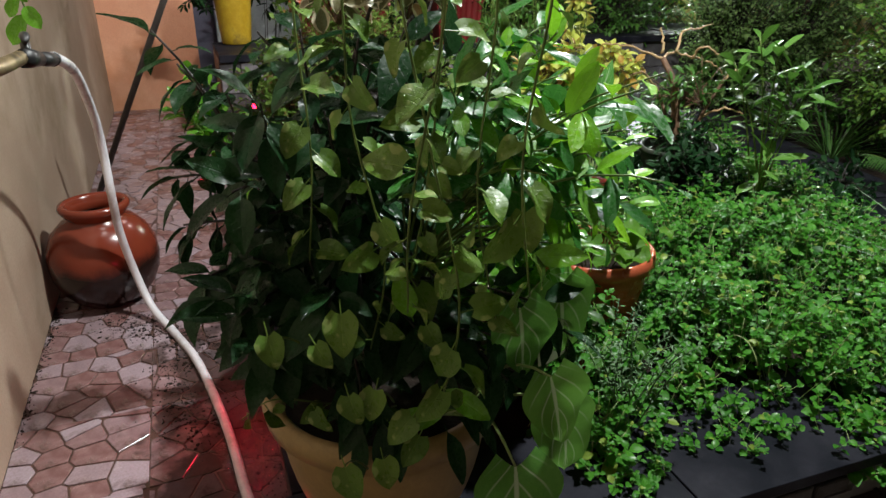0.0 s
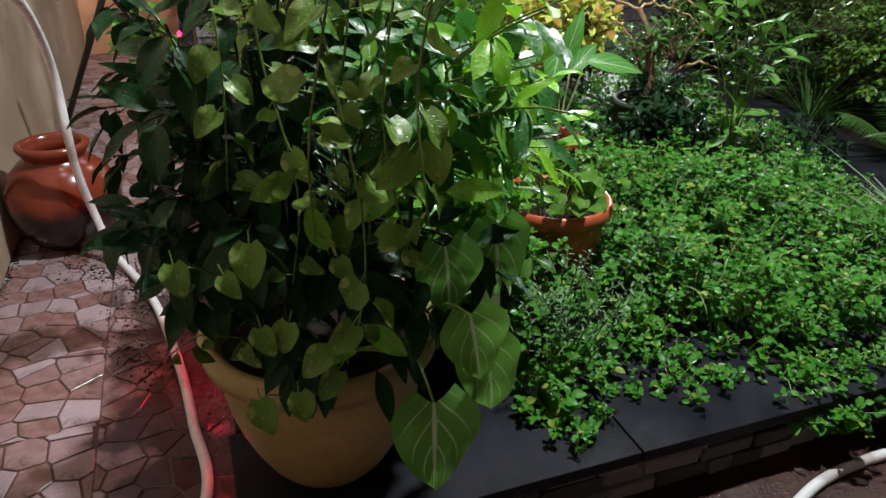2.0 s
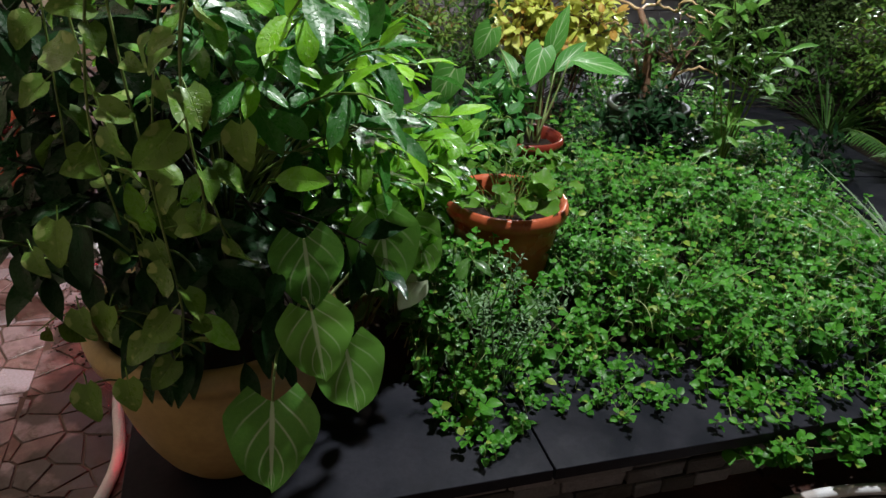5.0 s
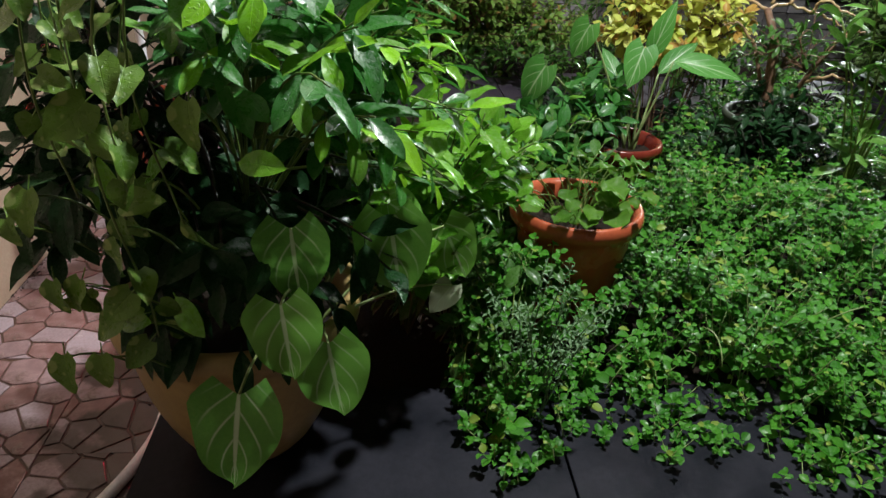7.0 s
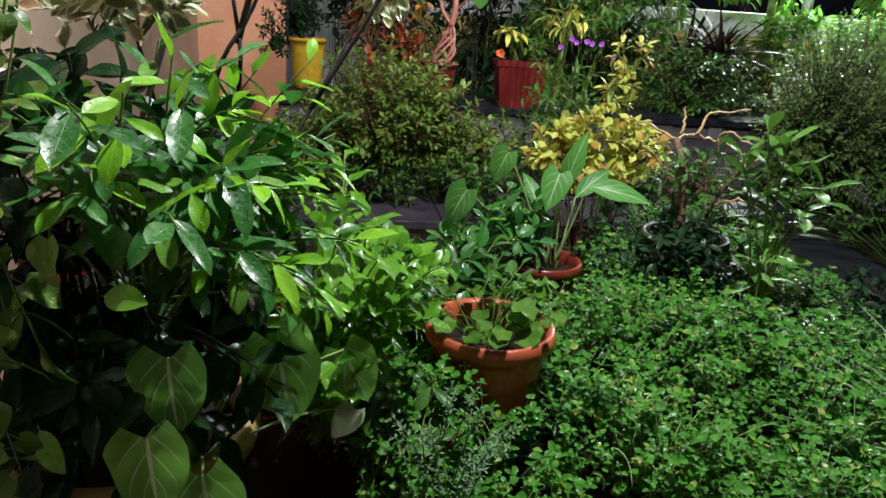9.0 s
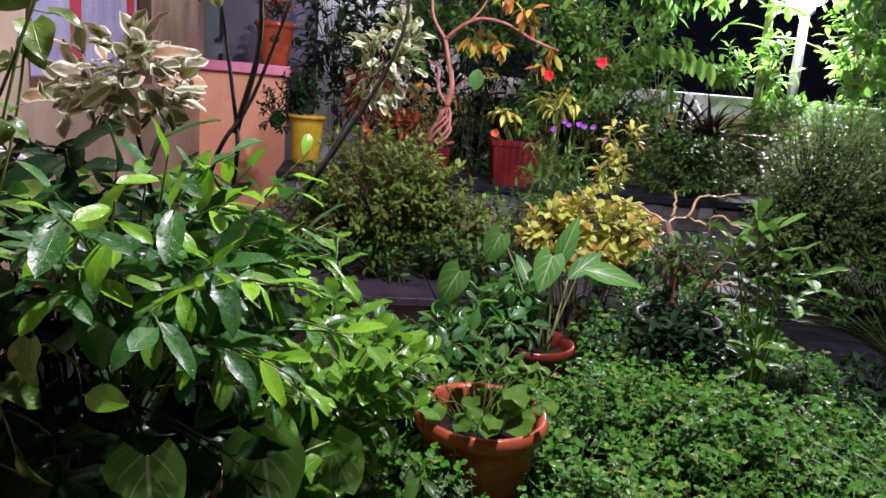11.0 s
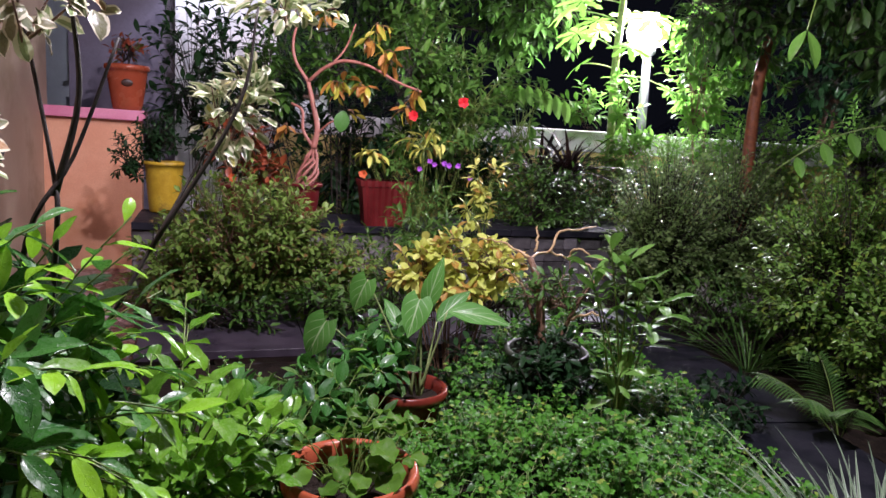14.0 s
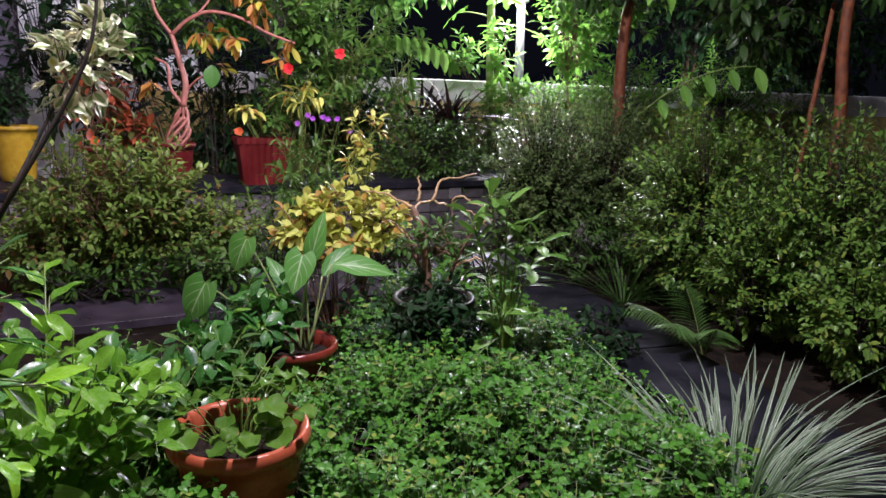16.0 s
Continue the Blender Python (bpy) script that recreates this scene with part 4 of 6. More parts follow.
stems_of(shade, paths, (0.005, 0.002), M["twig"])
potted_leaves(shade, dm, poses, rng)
droop = leaf_meshes("drooping_leaf", M["dark"], [dict(length=0.095, width=0.036, kind="oval", curl=c, fold=0.25, wave=0.08, stalk=0.015, seed=i) for i, c in enumerate((0.3, 0.5))])
for k in range(9):
    a = rng.uniform(-2.2, -0.7)
    r = rng.uniform(0.10, 0.25)
    pos = Vector((-0.06 + r * math.cos(a), 1.12 + r * math.sin(a), rng.uniform(0.60, 0.72)))
    place("leaf", rng.choice(droop), shade, aim(pos, (math.cos(a) * 0.6, math.sin(a) * 0.6, rng.uniform(-0.9, 0.0)), (math.cos(a), math.sin(a), 0.8), rng.uniform(0.7, 1.15)))
led = thing("fairy_light", (-0.29, 1.10, 1.172), "small glowing red fairy light among the leaves", "lamp")
place("bulb", mesh_data("led_bulb", *turned([(0.0005, 0), (0.003, 0.001), (0.004, 0.005), (0.002, 0.009), (0.0004, 0.010)], 10), M["led"]), led, Matrix.Translation((-0.29, 1.10, 1.165)), "glowing red bulb")
h = Heap()
h.tube(branch_path(rng, (-0.29, 1.10, 1.17), (-0.15, 1.15, 1.0), 0.1), (0.0012, 0.0012), 4)
place("wire", h.mesh("led_wire", M["black"]), led)

rng = random.Random(5)
pothos = thing("pothos_vine", (0.05, 0.78, 1.5), "trailing pothos vine with heart-shaped olive green leaves", "vine")
pm = leaf_meshes("pothos_leaf", M["pothos"], [dict(length=l, width=w, kind="cordate", curl=c, fold=0.40, wave=0.06, rows=9, stalk=0.020, seed=i + 9) for i, (l, w, c) in enumerate(((0.054, 0.044, 0.25), (0.047, 0.038, 0.4), (0.060, 0.048, 0.12), (0.042, 0.035, 0.3)))])
vines = [[(0.02, 0.84, 1.66), (0.01, 0.76, 1.42), (0.05, 0.70, 1.22), (0.09, 0.67, 1.02), (0.07, 0.73, 0.84), (0.03, 0.78, 0.72)],
         [(0.20, 0.80, 1.62), (0.19, 0.70, 1.40), (0.16, 0.63, 1.22), (0.175, 0.62, 1.05)],
         [(-0.10, 0.90, 1.62), (-0.07, 0.82, 1.38), (-0.06, 0.79, 1.22), (-0.02, 0.78, 1.02), (-0.06, 0.86, 0.82)],
         [(0.04, 0.90, 1.60), (0.06, 0.84, 1.36), (0.04, 0.78, 1.12), (0.0, 0.82, 0.92)],
         [(0.12, 0.86, 1.62), (0.13, 0.76, 1.38), (0.11, 0.72, 1.15), (0.14, 0.74, 0.95)],
         [(-0.16, 0.94, 1.62), (-0.15, 0.88, 1.36), (-0.13, 0.84, 1.16), (-0.15, 0.86, 0.98)],
         [(0.08, 0.72, 1.62), (0.07, 0.66, 1.36), (0.03, 0.66, 1.14), (0.02, 0.70, 0.98)],
         [(-0.16, 1.1, 0.53), (-0.18, 0.98, 0.62), (-0.26, 0.93, 0.66), (-0.32, 0.92, 0.62)],
         [(-0.05, 1.1, 0.53), (-0.06, 0.95, 0.63), (-0.04, 0.88, 0.66)]]
vp = []
for path in vines:
    path = smooth_path(path, 6)
    vp.append(path)
    n = int(sum((a - b).length for a, b in zip(path, path[1:])) / 0.050)
    for i in range(n):
        pos, tan = along(path, (i + 0.5) / n)
        side = Vector(((-1) ** i * rng.uniform(0.3, 1.0), rng.uniform(-0.9, 0.5), rng.uniform(-1.3, 0.1)))
        place("leaf", rng.choice(pm), pothos, aim(pos, side, (rng.uniform(-0.9, 0.9), rng.uniform(-1.0, 0.2), rng.uniform(0.3, 1.0)), rng.uniform(0.58, 1.02)))
for rim in ((-0.119, 0.705, 0.909), (-0.076, 0.717, 0.821), (-0.028, 0.728, 0.824), (0.036, 0.737, 0.926), (0.033, 0.737, 0.768), (0.085, 0.741, 1.006), (-0.075, 0.717, 0.958), (0.171, 0.741, 1.104), (-0.088, 0.714, 0.691), (-0.029, 0.727, 0.698), (-0.174, 0.687, 0.937)):
    tip = Vector(rim)
    start = Vector((tip.x * 0.8, tip.y + 0.12, tip.z - 0.10))
    vp.append(branch_path(rng, start, tip, 0.2, 5, 0.01))
    place("leaf", rng.choice(pm), pothos, aim(tip + Vector((0, 0, 0.03)), (rng.uniform(-0.5, 0.5), -0.35, rng.uniform(-1.0, -0.3)), (rng.uniform(-0.3, 0.3), -1.0, 0.8), rng.uniform(0.85, 1.15)))
stems_of(pothos, vp, (0.0021, 0.0014), M["green_stem"], "vine_stem")

philo = thing("philodendron", (0.10, 1.10, 0.53), "philodendron with large heart leaves and white veins", "plant")
fm = leaf_meshes("philodendron_leaf", M["philo"], [dict(length=1.0, width=w, kind="heart", curl=c, fold=0.16, wave=0.085, rows=14, cols=8, seed=i) for i, (w, c) in enumerate(((0.92, 0.2), (0.84, 0.3), (0.98, 0.14)))])
fpale = leaf_meshes("pale_leaf", M["philo_pale"], [dict(length=1.0, width=0.8, kind="heart", curl=0.2, fold=0.2, wave=0.04, rows=10, cols=6)])
stalks = []
for a, b, k, pale in (((0.187, 0.915, 0.873), (0.207, 0.892, 0.736), 0, 0), ((0.232, 0.802, 0.815), (0.261, 0.773, 0.695), 2, 0), ((0.262, 0.88, 0.705), (0.300, 0.849, 0.555), 1, 0),
                      ((0.181, 0.755, 0.675), (0.192, 0.690, 0.530), 2, 0), ((0.275, 1.094, 0.83), (0.309, 1.075, 0.653), 1, 0), ((0.297, 1.335, 0.709), (0.369, 1.335, 0.574), 1, 0),
                      ((0.259, 1.13, 0.839), (0.333, 1.136, 0.80), 2, 0), ((0.313, 1.371, 0.548), (0.272, 1.327, 0.481), 0, 1)):
    a, b = Vector(a), Vector(b)
    up = Vector((0.25, -0.75, 0.55))
    place("leaf", fpale[0] if pale else fm[k], philo, aim(a, b - a, up, (b - a).length * 0.92), "pale leaf turned over" if pale else "")
    stalks.append(branch_path(rng, (0.10, 1.10, 0.53), a, 0.25, jitter=0.02))
stems_of(philo, stalks, (0.004, 0.0022), M["pale_stem"], "stalk")

# lime shrub between the pots
bright = leaf_meshes("lime_laurel_leaf", M["lime"], [dict(length=0.085, width=0.038, kind="oval", curl=0.15, fold=0.25, stalk=0.012)])
for a, d in (((0.06, 0.79, 0.80), (0.8, -0.5, -0.25)), ((-0.02, 0.76, 0.75), (0.7, -0.3, 0.35)), ((0.06, 0.77, 0.98), (0.6, -0.3, 0.6)), ((0.02, 0.78, 0.92), (-0.2, -0.3, 0.9)), ((0.18, 0.80, 1.02), (0.8, -0.3, 0.2))):
    place("leaf", bright[0], laurel, aim(a, d, (-0.1, -0.8, 0.7), 0.95), "young lime leaf")
rng = random.Random(33)
lime = thing("lime_shrub", (0.12, 1.62, 0.13), "bright lime green shrub with small wet rounded leaves", "shrub")
gm = leaf_meshes("lime_leaf", M["lime"], [dict(length=l, width=w, kind="elliptic", curl=c, fold=0.3, wave=0.08, stalk=0.008, seed=i) for i, (l, w, c) in enumerate(((0.062, 0.040, 0.2), (0.054, 0.040, 0.1), (0.074, 0.044, 0.3)))])
tips = [ball_point(rng, (0.19, 1.58, 0.74), (0.27, 0.34, 0.23), 0.4) for _ in range(60)] + [(0.03, 1.95, 1.0), (0.06, 1.9, 0.93), (0.36, 1.40, 0.92), (0.30, 1.3, 0.98)]
paths, poses = sprays(rng, [Vector((0.12, 1.62, 0.2)), Vector((0.14, 1.6, 0.45)), Vector((0.08, 1.66, 0.4))], tips, 8, (0.75, 1.15), 0.95, 0.4, 0.1)
stems_of(lime, paths, (0.004, 0.0016), M["green_stem"])
potted_leaves(lime, gm, poses, rng)

# young plant in the tall tan pot
leafy = thing("young_pot_plant", (-0.46, 1.90, 0.43), "small bright green plant in the tall tan pot", "plant")
rng = random.Random(37)
tips = [ball_point(rng, (-0.69, 1.79, 1.0), (0.08, 0.07, 0.14), 0.2) for _ in range(16)]
paths, poses = sprays(rng, [Vector((-0.50, 1.90, 0.46)), Vector((-0.56, 1.90, 0.56))], tips, 7, (0.6, 0.95), 1.0, 0.45, 0.1)
stems_of(leafy, paths, (0.003, 0.0014), M["green_stem"])
potted_leaves(leafy, gm, poses, rng)

# variegated shrub on dark twigs
rng = random.Random(44)
var_shrub = thing("variegated_shrub", (-0.42, 1.90, 0.43), "lanky shrub on dark twigs with cream-edged leaves", "shrub")
vmesh = leaf_meshes("variegated_leaf", M["varieg"], [dict(length=l, width=w, kind="elliptic", curl=c, fold=0.22, wave=0.07, stalk=0.006, seed=i) for i, (l, w, c) in enumerate(((0.052, 0.036, 0.2), (0.045, 0.033, 0.1), (0.058, 0.038, 0.35)))])
twigs = [smooth_path([(-0.42, 1.90, 0.42), (-0.18, 1.66, 0.85), (-0.03, 1.495, 1.22), (-0.032, 1.492, 1.35), (-0.07, 1.465, 1.66)], 5),
         smooth_path([(-0.42, 1.90, 0.42), (-0.22, 1.6, 0.8), (-0.074, 1.465, 1.208), (0.0, 1.51, 1.38), (0.075, 1.55, 1.62)], 5),
         smooth_path([(-0.03, 1.492, 1.3), (0.02, 1.5, 1.5), (0.03, 1.46, 1.7)], 5),
         smooth_path([(-0.36, 1.80, 0.6), (-0.2, 1.45, 1.1), (-0.08, 1.22, 1.36)], 5),
         smooth_path([(-0.32, 1.84, 0.6), (-0.1, 2.0, 1.1), (0.02, 2.18, 1.45)], 5),
         smooth_path([(-0.1, 2.0, 1.1), (0.12, 2.06, 1.5), (0.16, 2.10, 1.78)], 5)]
for path in twigs:
    stems_of(var_shrub, [path], (0.008, 0.0035), M["twig"], "twig", 6)
# Creamier leaves; the far clumps' stronger light is put into this colour.
vpale = leaf_meshes("pale_variegated_leaf", M["varieg_pale"], [dict(length=l, width=w, kind="elliptic", curl=c, fold=0.22, wave=0.07, stalk=0.006, seed=i) for i, (l, w, c) in enumerate(((0.058, 0.036, 0.2), (0.048, 0.033, 0.1)))])
groups = (((-0.02, 1.16, 1.405), (0.115, 0.11, 0.09), 120), ((-0.15, 1.22, 1.37), (0.10, 0.10, 0.07), 44), ((-0.05, 1.44, 1.68), (0.17, 0.12, 0.09), 80), ((0.045, 2.19, 1.49), (0.12, 0.10, 0.14), 105), ((0.10, 2.22, 1.58), (0.08, 0.08, 0.08), 40), ((0.19, 2.25, 1.82), (0.22, 0.12, 0.07), 100))
for centre, radii, n in groups:
    c = Vector(centre)
    for k in range(6):
        stems_of(var_shrub, [branch_path(rng, c - Vector((0, 0, radii[2])), ball_point(rng, centre, [r * 0.7 for r in radii], 0.2), 0.1)], (0.003, 0.0015), M["brown_bark"], "shoot")
    for k in range(n):
        pos = ball_point(rng, centre, radii, 0.35)
        out = (pos - c).normalized()
        d = out + Vector((rng.uniform(-0.9, 0.9), rng.uniform(-0.9, 0.9), rng.uniform(-0.7, 0.9)))
        place("leaf", rng.choice(vpale if centre[1] > 2.0 or rng.random() < 0.25 else vmesh), var_shrub, aim(pos - out * 0.02, d, out * 0.8 + Vector((rng.uniform(-0.3, 0.5), rng.uniform(-0.7, 0.2), 0.9)), rng.uniform(0.6, 1.08)))

# ---- the front bed ----
rng = random.Random(50)
lotus = thing("round_leaf_plant", (0.50, 1.97, 0.48), "low plant with round glossy leaves over the pot rim", "plant")
rm = leaf_meshes("round_leaf", M["round"], [dict(length=l, width=l * 1.02, kind="round", curl=c, fold=0.28, wave=0.12, stalk=0.0, seed=i) for i, (l, c) in enumerate(((0.075, 0.1), (0.06, 0.2), (0.085, 0.15)))])
stalks = []
for k in range(46):
    a, r = rng.uniform(-0.6, 3.6) if k < 34 else rng.uniform(3.6, 5.6), rng.uniform(0.05, 0.20)
    tip = Vector((0.50 + r * math.cos(a), 1.97 + r * math.sin(a), rng.uniform(0.53, 0.64)))
    stalks.append(branch_path(rng, (0.50 + 0.3 * r * math.cos(a), 1.97 + 0.3 * r * math.sin(a), 0.47), tip, 0.3))
    place("leaf", rng.choice(rm), lotus, aim(tip, (math.cos(a + rng.uniform(-1, 1)), math.sin(a + rng.uniform(-1, 1)), -0.2), (rng.uniform(-0.3, 0.3), rng.uniform(-0.7, 0.3), 1), rng.uniform(0.6, 1.0)))
stems_of(lotus, stalks, (0.002, 0.0015), M["green_stem"], "stalk")

lily = thing("arrow_leaf_plant", (0.57, 2.80, 0.42), "upright plant with long pale-veined leaves on pale stalks", "plant")
am = leaf_meshes("arrow_leaf", M["arrow"], [dict(length=1.0, width=w, kind=kd, curl=c, fold=0.22, wave=0.03, rows=12, cols=6, seed=i) for i, (w, c, kd) in enumerate(((0.78, 0.25, "heart"), (0.52, 0.35, "oval"), (0.42, 0.2, "lance")))])
al = leaf_meshes("plain_leaf", M["arrow"], [dict(length=1.0, width=0.38, kind="lance", curl=0.3, fold=0.25, wave=0.03, rows=12, cols=4)])
stalks = []
for a, b, me in (((0.575, 2.80, 0.83), (0.548, 2.71, 0.71), am[0]), ((0.60, 2.82, 0.79), (0.65, 2.77, 0.99), al[0]), ((0.369, 2.777, 0.894), (0.312, 2.767, 0.77), am[0]), ((0.245, 2.65, 0.755), (0.165, 2.635, 0.61), am[0]),
                 ((0.686, 2.809, 0.793), (0.93, 2.79, 0.80), al[0]), ((0.48, 2.8, 0.66), (0.33, 2.72, 0.70), al[0]), ((0.5, 2.9, 0.66), (0.42, 2.95, 0.80), al[0]), ((0.64, 2.9, 0.72), (0.76, 2.98, 0.86), al[0])):
    a, b = Vector(a), Vector(b)
    place("leaf", me, lily, aim(a, b - a, (0.15, -0.7, 0.75), (b - a).length))
    stalks.append(branch_path(rng, (0.57 + rng.uniform(-0.04, 0.04), 2.80, 0.42), a, 0.1, jitter=0.02))
stems_of(lily, stalks, (0.006, 0.003), M["pale_stem"], "stalk")

# Unseen foliage added to keep the garden lamp off the near tiles.
hidden = thing("shade_blocker", (-0.15, 1.55, 0.19), "unseen dark foliage added behind the large pot for shade", "weed")
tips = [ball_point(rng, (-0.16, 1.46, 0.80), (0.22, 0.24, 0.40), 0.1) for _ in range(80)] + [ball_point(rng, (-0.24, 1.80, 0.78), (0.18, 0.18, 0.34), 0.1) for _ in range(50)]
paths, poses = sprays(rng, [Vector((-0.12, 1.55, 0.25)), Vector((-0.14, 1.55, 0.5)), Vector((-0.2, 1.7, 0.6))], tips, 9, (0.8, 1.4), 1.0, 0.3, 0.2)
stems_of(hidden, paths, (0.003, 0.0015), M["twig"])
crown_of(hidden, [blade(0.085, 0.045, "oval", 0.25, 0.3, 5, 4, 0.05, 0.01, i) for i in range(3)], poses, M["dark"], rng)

filler = thing("leafy_weed", (0.35, 2.55, 0.12), "mixed dark leafy weeds crowding the pots", "plant")
tl = [blade(0.07, 0.035, "oval", 0.25, 0.3, 5, 4, 0.05, 0.01, i) for i in range(3)]
tips = [ball_point(rng, (0.30, 2.40, 0.45), (0.32, 0.40, 0.22), 0.3) for _ in range(80)] + [ball_point(rng, (0.40, 2.72, 0.45), (0.18, 0.2, 0.16), 0.2) for _ in range(20)] + [ball_point(rng, (0.40, 1.60, 0.36), (0.24, 0.2, 0.18), 0.3) for _ in range(28)] + [ball_point(rng, (0.05, 1.75, 0.42), (0.25, 0.3, 0.22), 0.3) for _ in range(30)]
paths, poses = sprays(rng, [Vector((0.32, 2.4, 0.13)), Vector((0.25, 2.2, 0.13)), Vector((0.4, 2.6, 0.13)), Vector((0.4, 1.7, 0.13)), Vector((0.2, 1.75, 0.15))], tips, 8, (0.6, 1.1), 1.0, 0.35, 0.2)
stems_of(filler, paths, (0.003, 0.0015), M["green_stem"])
crown_of(filler, tl, poses, M["tree"], rng)


def ground_cover():
    """Mint-like ground cover: hundreds of leaning clumps of leafy shoots with dark gaps, thinner where they hang over the slate."""
    rng = random.Random(61)
    tl = [blade(0.036, 0.030, "oval", 0.2, 0.35, 4, 2, 0.0, 0.004, i) for i in range(2)] + [blade(0.031, 0.023, "oval", 0.35, 0.45, 4, 2, 0.0, 0.003, 5)]
    young, old, s = Heap(), Heap(), Heap()
    ob = thing("ground_cover", gp(1.9, 2.0, 0.13), "dense low carpet of small bright green wet leaves", "ground cover")
    tagged(ob, kind="stuff")
    single = 0
    step = 0.088
    for ci in range(int(2.9 / step)):
        for cj in range(int(2.9 / step)):
            p, q = 0.60 + (ci + rng.uniform(0.05, 0.95)) * step, 0.78 + (cj + rng.uniform(0.05, 0.95)) * step
            c = gp(p, q)
            n1 = noise.noise(c * 2.2)
            n2 = noise.noise(c * 6.0 + Vector((7, 3, 1)))
            tall = rng.uniform(-0.035, 0.055) + (0.07 if rng.random() < 0.10 else 0.0)
            for k in range(rng.randint(5, 9)):
                a, r = rng.uniform(0, 6.28), 0.056 * math.sqrt(rng.random())
                pp, qq = p + r * math.cos(a), q + r * math.sin(a)
                w = gp(pp, qq)
                front = 1.13 - 0.10 * (pp > 1.1) + 0.12 * n2 - 0.30 * math.exp(-((pp - 0.98) / 0.10) ** 2) - 0.16 * math.exp(-((pp - 1.9) / 0.35) ** 2) - 0.10 * math.exp(-((pp - 1.32) / 0.06) ** 2) - 0.24 * max(0.0, min(1.0, (pp - 1.55) / 0.16))
                right = 2.76 + (qq - 0.9) * 0.20 + 0.07 * n2
                if qq < front or pp > right or pp < 0.86:
                    continue
                if (w - Vector((0.50, 1.97, 0))).length < 0.15 or (w - Vector((0.57, 2.80, 0))).length < 0.13 or (w - Vector((1.13, 3.36, 0))).length < 0.22:
                    continue
                if qq > 2.70 + 0.5 * max(0.0, min(1.0, (pp - 1.9) / 0.5)) + 0.08 * n2:
                    continue
                edge = max(0.0, min(1.0, (qq - front) / 0.35))
                top = 0.19 + (0.16 + 0.13 * n1 + 0.10 * n2 + 0.02 * (qq - 1.0) + tall - 11.0 * r * r) * edge * (0.45 + 0.55 * min(1.0, (right - pp) / 0.3)) + rng.uniform(-0.02, 0.03)
                top += 0.09 * edge * math.exp(-((w - Vector((0.62, 1.88, 0))).length / 0.24) ** 2)
                if qq < 1.0:
                    top = 0.21 + 0.04 * rng.random() if qq > 0.87 else rng.uniform(0.10, 0.22)
                out = (w - c) * 0.7
                lean = out + Vector((rng.uniform(-0.02, 0.02), rng.uniform(-0.035, 0.015), 0))
                foot = Vector((w.x, w.y, max(0.12, top - 0.15))) - lean
                head = Vector((w.x, w.y, top)) + lean
                path = branch_path(rng, foot, head, 0.05, 3, 0.01)
                alone = Heap() if single < 280 and qq < 1.32 and 0.9 < pp < 2.5 else None
                s.tube(path, (0.0018, 0.001), 3)
                spin = rng.uniform(0, 6.28)
                size = rng.uniform(0.60, 1.15) * (1.5 if rng.random() < 0.04 else 1.0)
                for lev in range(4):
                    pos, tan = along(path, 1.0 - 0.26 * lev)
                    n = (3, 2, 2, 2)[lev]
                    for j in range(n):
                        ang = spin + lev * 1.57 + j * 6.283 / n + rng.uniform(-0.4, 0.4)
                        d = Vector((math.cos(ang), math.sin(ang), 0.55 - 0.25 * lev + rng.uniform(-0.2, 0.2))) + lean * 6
                        # Upper leaves are young and lighter; light on the tops is in their colour.
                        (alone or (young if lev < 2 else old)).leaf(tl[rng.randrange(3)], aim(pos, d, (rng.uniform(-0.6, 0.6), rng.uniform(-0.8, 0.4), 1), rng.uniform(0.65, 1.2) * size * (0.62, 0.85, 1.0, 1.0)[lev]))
                if alone:
                    single += 1
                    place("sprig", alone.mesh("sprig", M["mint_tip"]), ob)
    for k in range(46):
        w = gp(rng.uniform(1.0, 2.7), rng.uniform(1.15, 2.6), 0.30)
        path = branch_path(rng, w, w + Vector((rng.uniform(-0.12, 0.12), rng.uniform(-0.12, 0.12), rng.uniform(0.04, 0.12))), 0.2, 6)
        s.tube(path, (0.0022, 0.0012), 4)
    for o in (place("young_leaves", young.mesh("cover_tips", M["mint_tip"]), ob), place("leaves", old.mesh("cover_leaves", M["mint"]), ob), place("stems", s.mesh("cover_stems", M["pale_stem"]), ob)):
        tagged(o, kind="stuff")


ground_cover()

rng = random.Random(71)
weed = thing("silvery_weed", (0.52, 1.47, 0.13), "feathery grey-green weed standing over the carpet", "weed")
ws, wp = Heap(), []
tl = [blade(0.018, 0.006, "lance", 0.2, 0.2, 2, 2, 0, 0, 0)]
for k in range(18):
    tip = ball_point(rng, (0.55, 1.45, 0.50), (0.20, 0.14, 0.14), 0.4)
    path = branch_path(rng, (0.50 + rng.uniform(-0.05, 0.05), 1.46, 0.13), tip, 0.3)
    wp.append(path)
    for i in range(26):
        pos, tan = along(path, 0.35 + 0.65 * i / 26)
        a = i * 2.4
        o = tan.orthogonal()
        ws.leaf(tl[0], aim(pos, o * math.cos(a) + tan.cross(o) * math.sin(a) + tan * 0.6, (0, 0, 1), rng.uniform(0.7, 1.3)))
place("leaves", ws.mesh("weed_leaves", M["silver"]), weed)
stems_of(weed, wp, (0.0022, 0.0012), M["silver"])

# bonsai-like shrub with dry twigs in the grey pot
rng = random.Random(81)
bonsai = thing("gnarled_shrub", (1.13, 3.36, 0.46), "gnarled shrub with dry pale twigs and small leaves", "shrub")
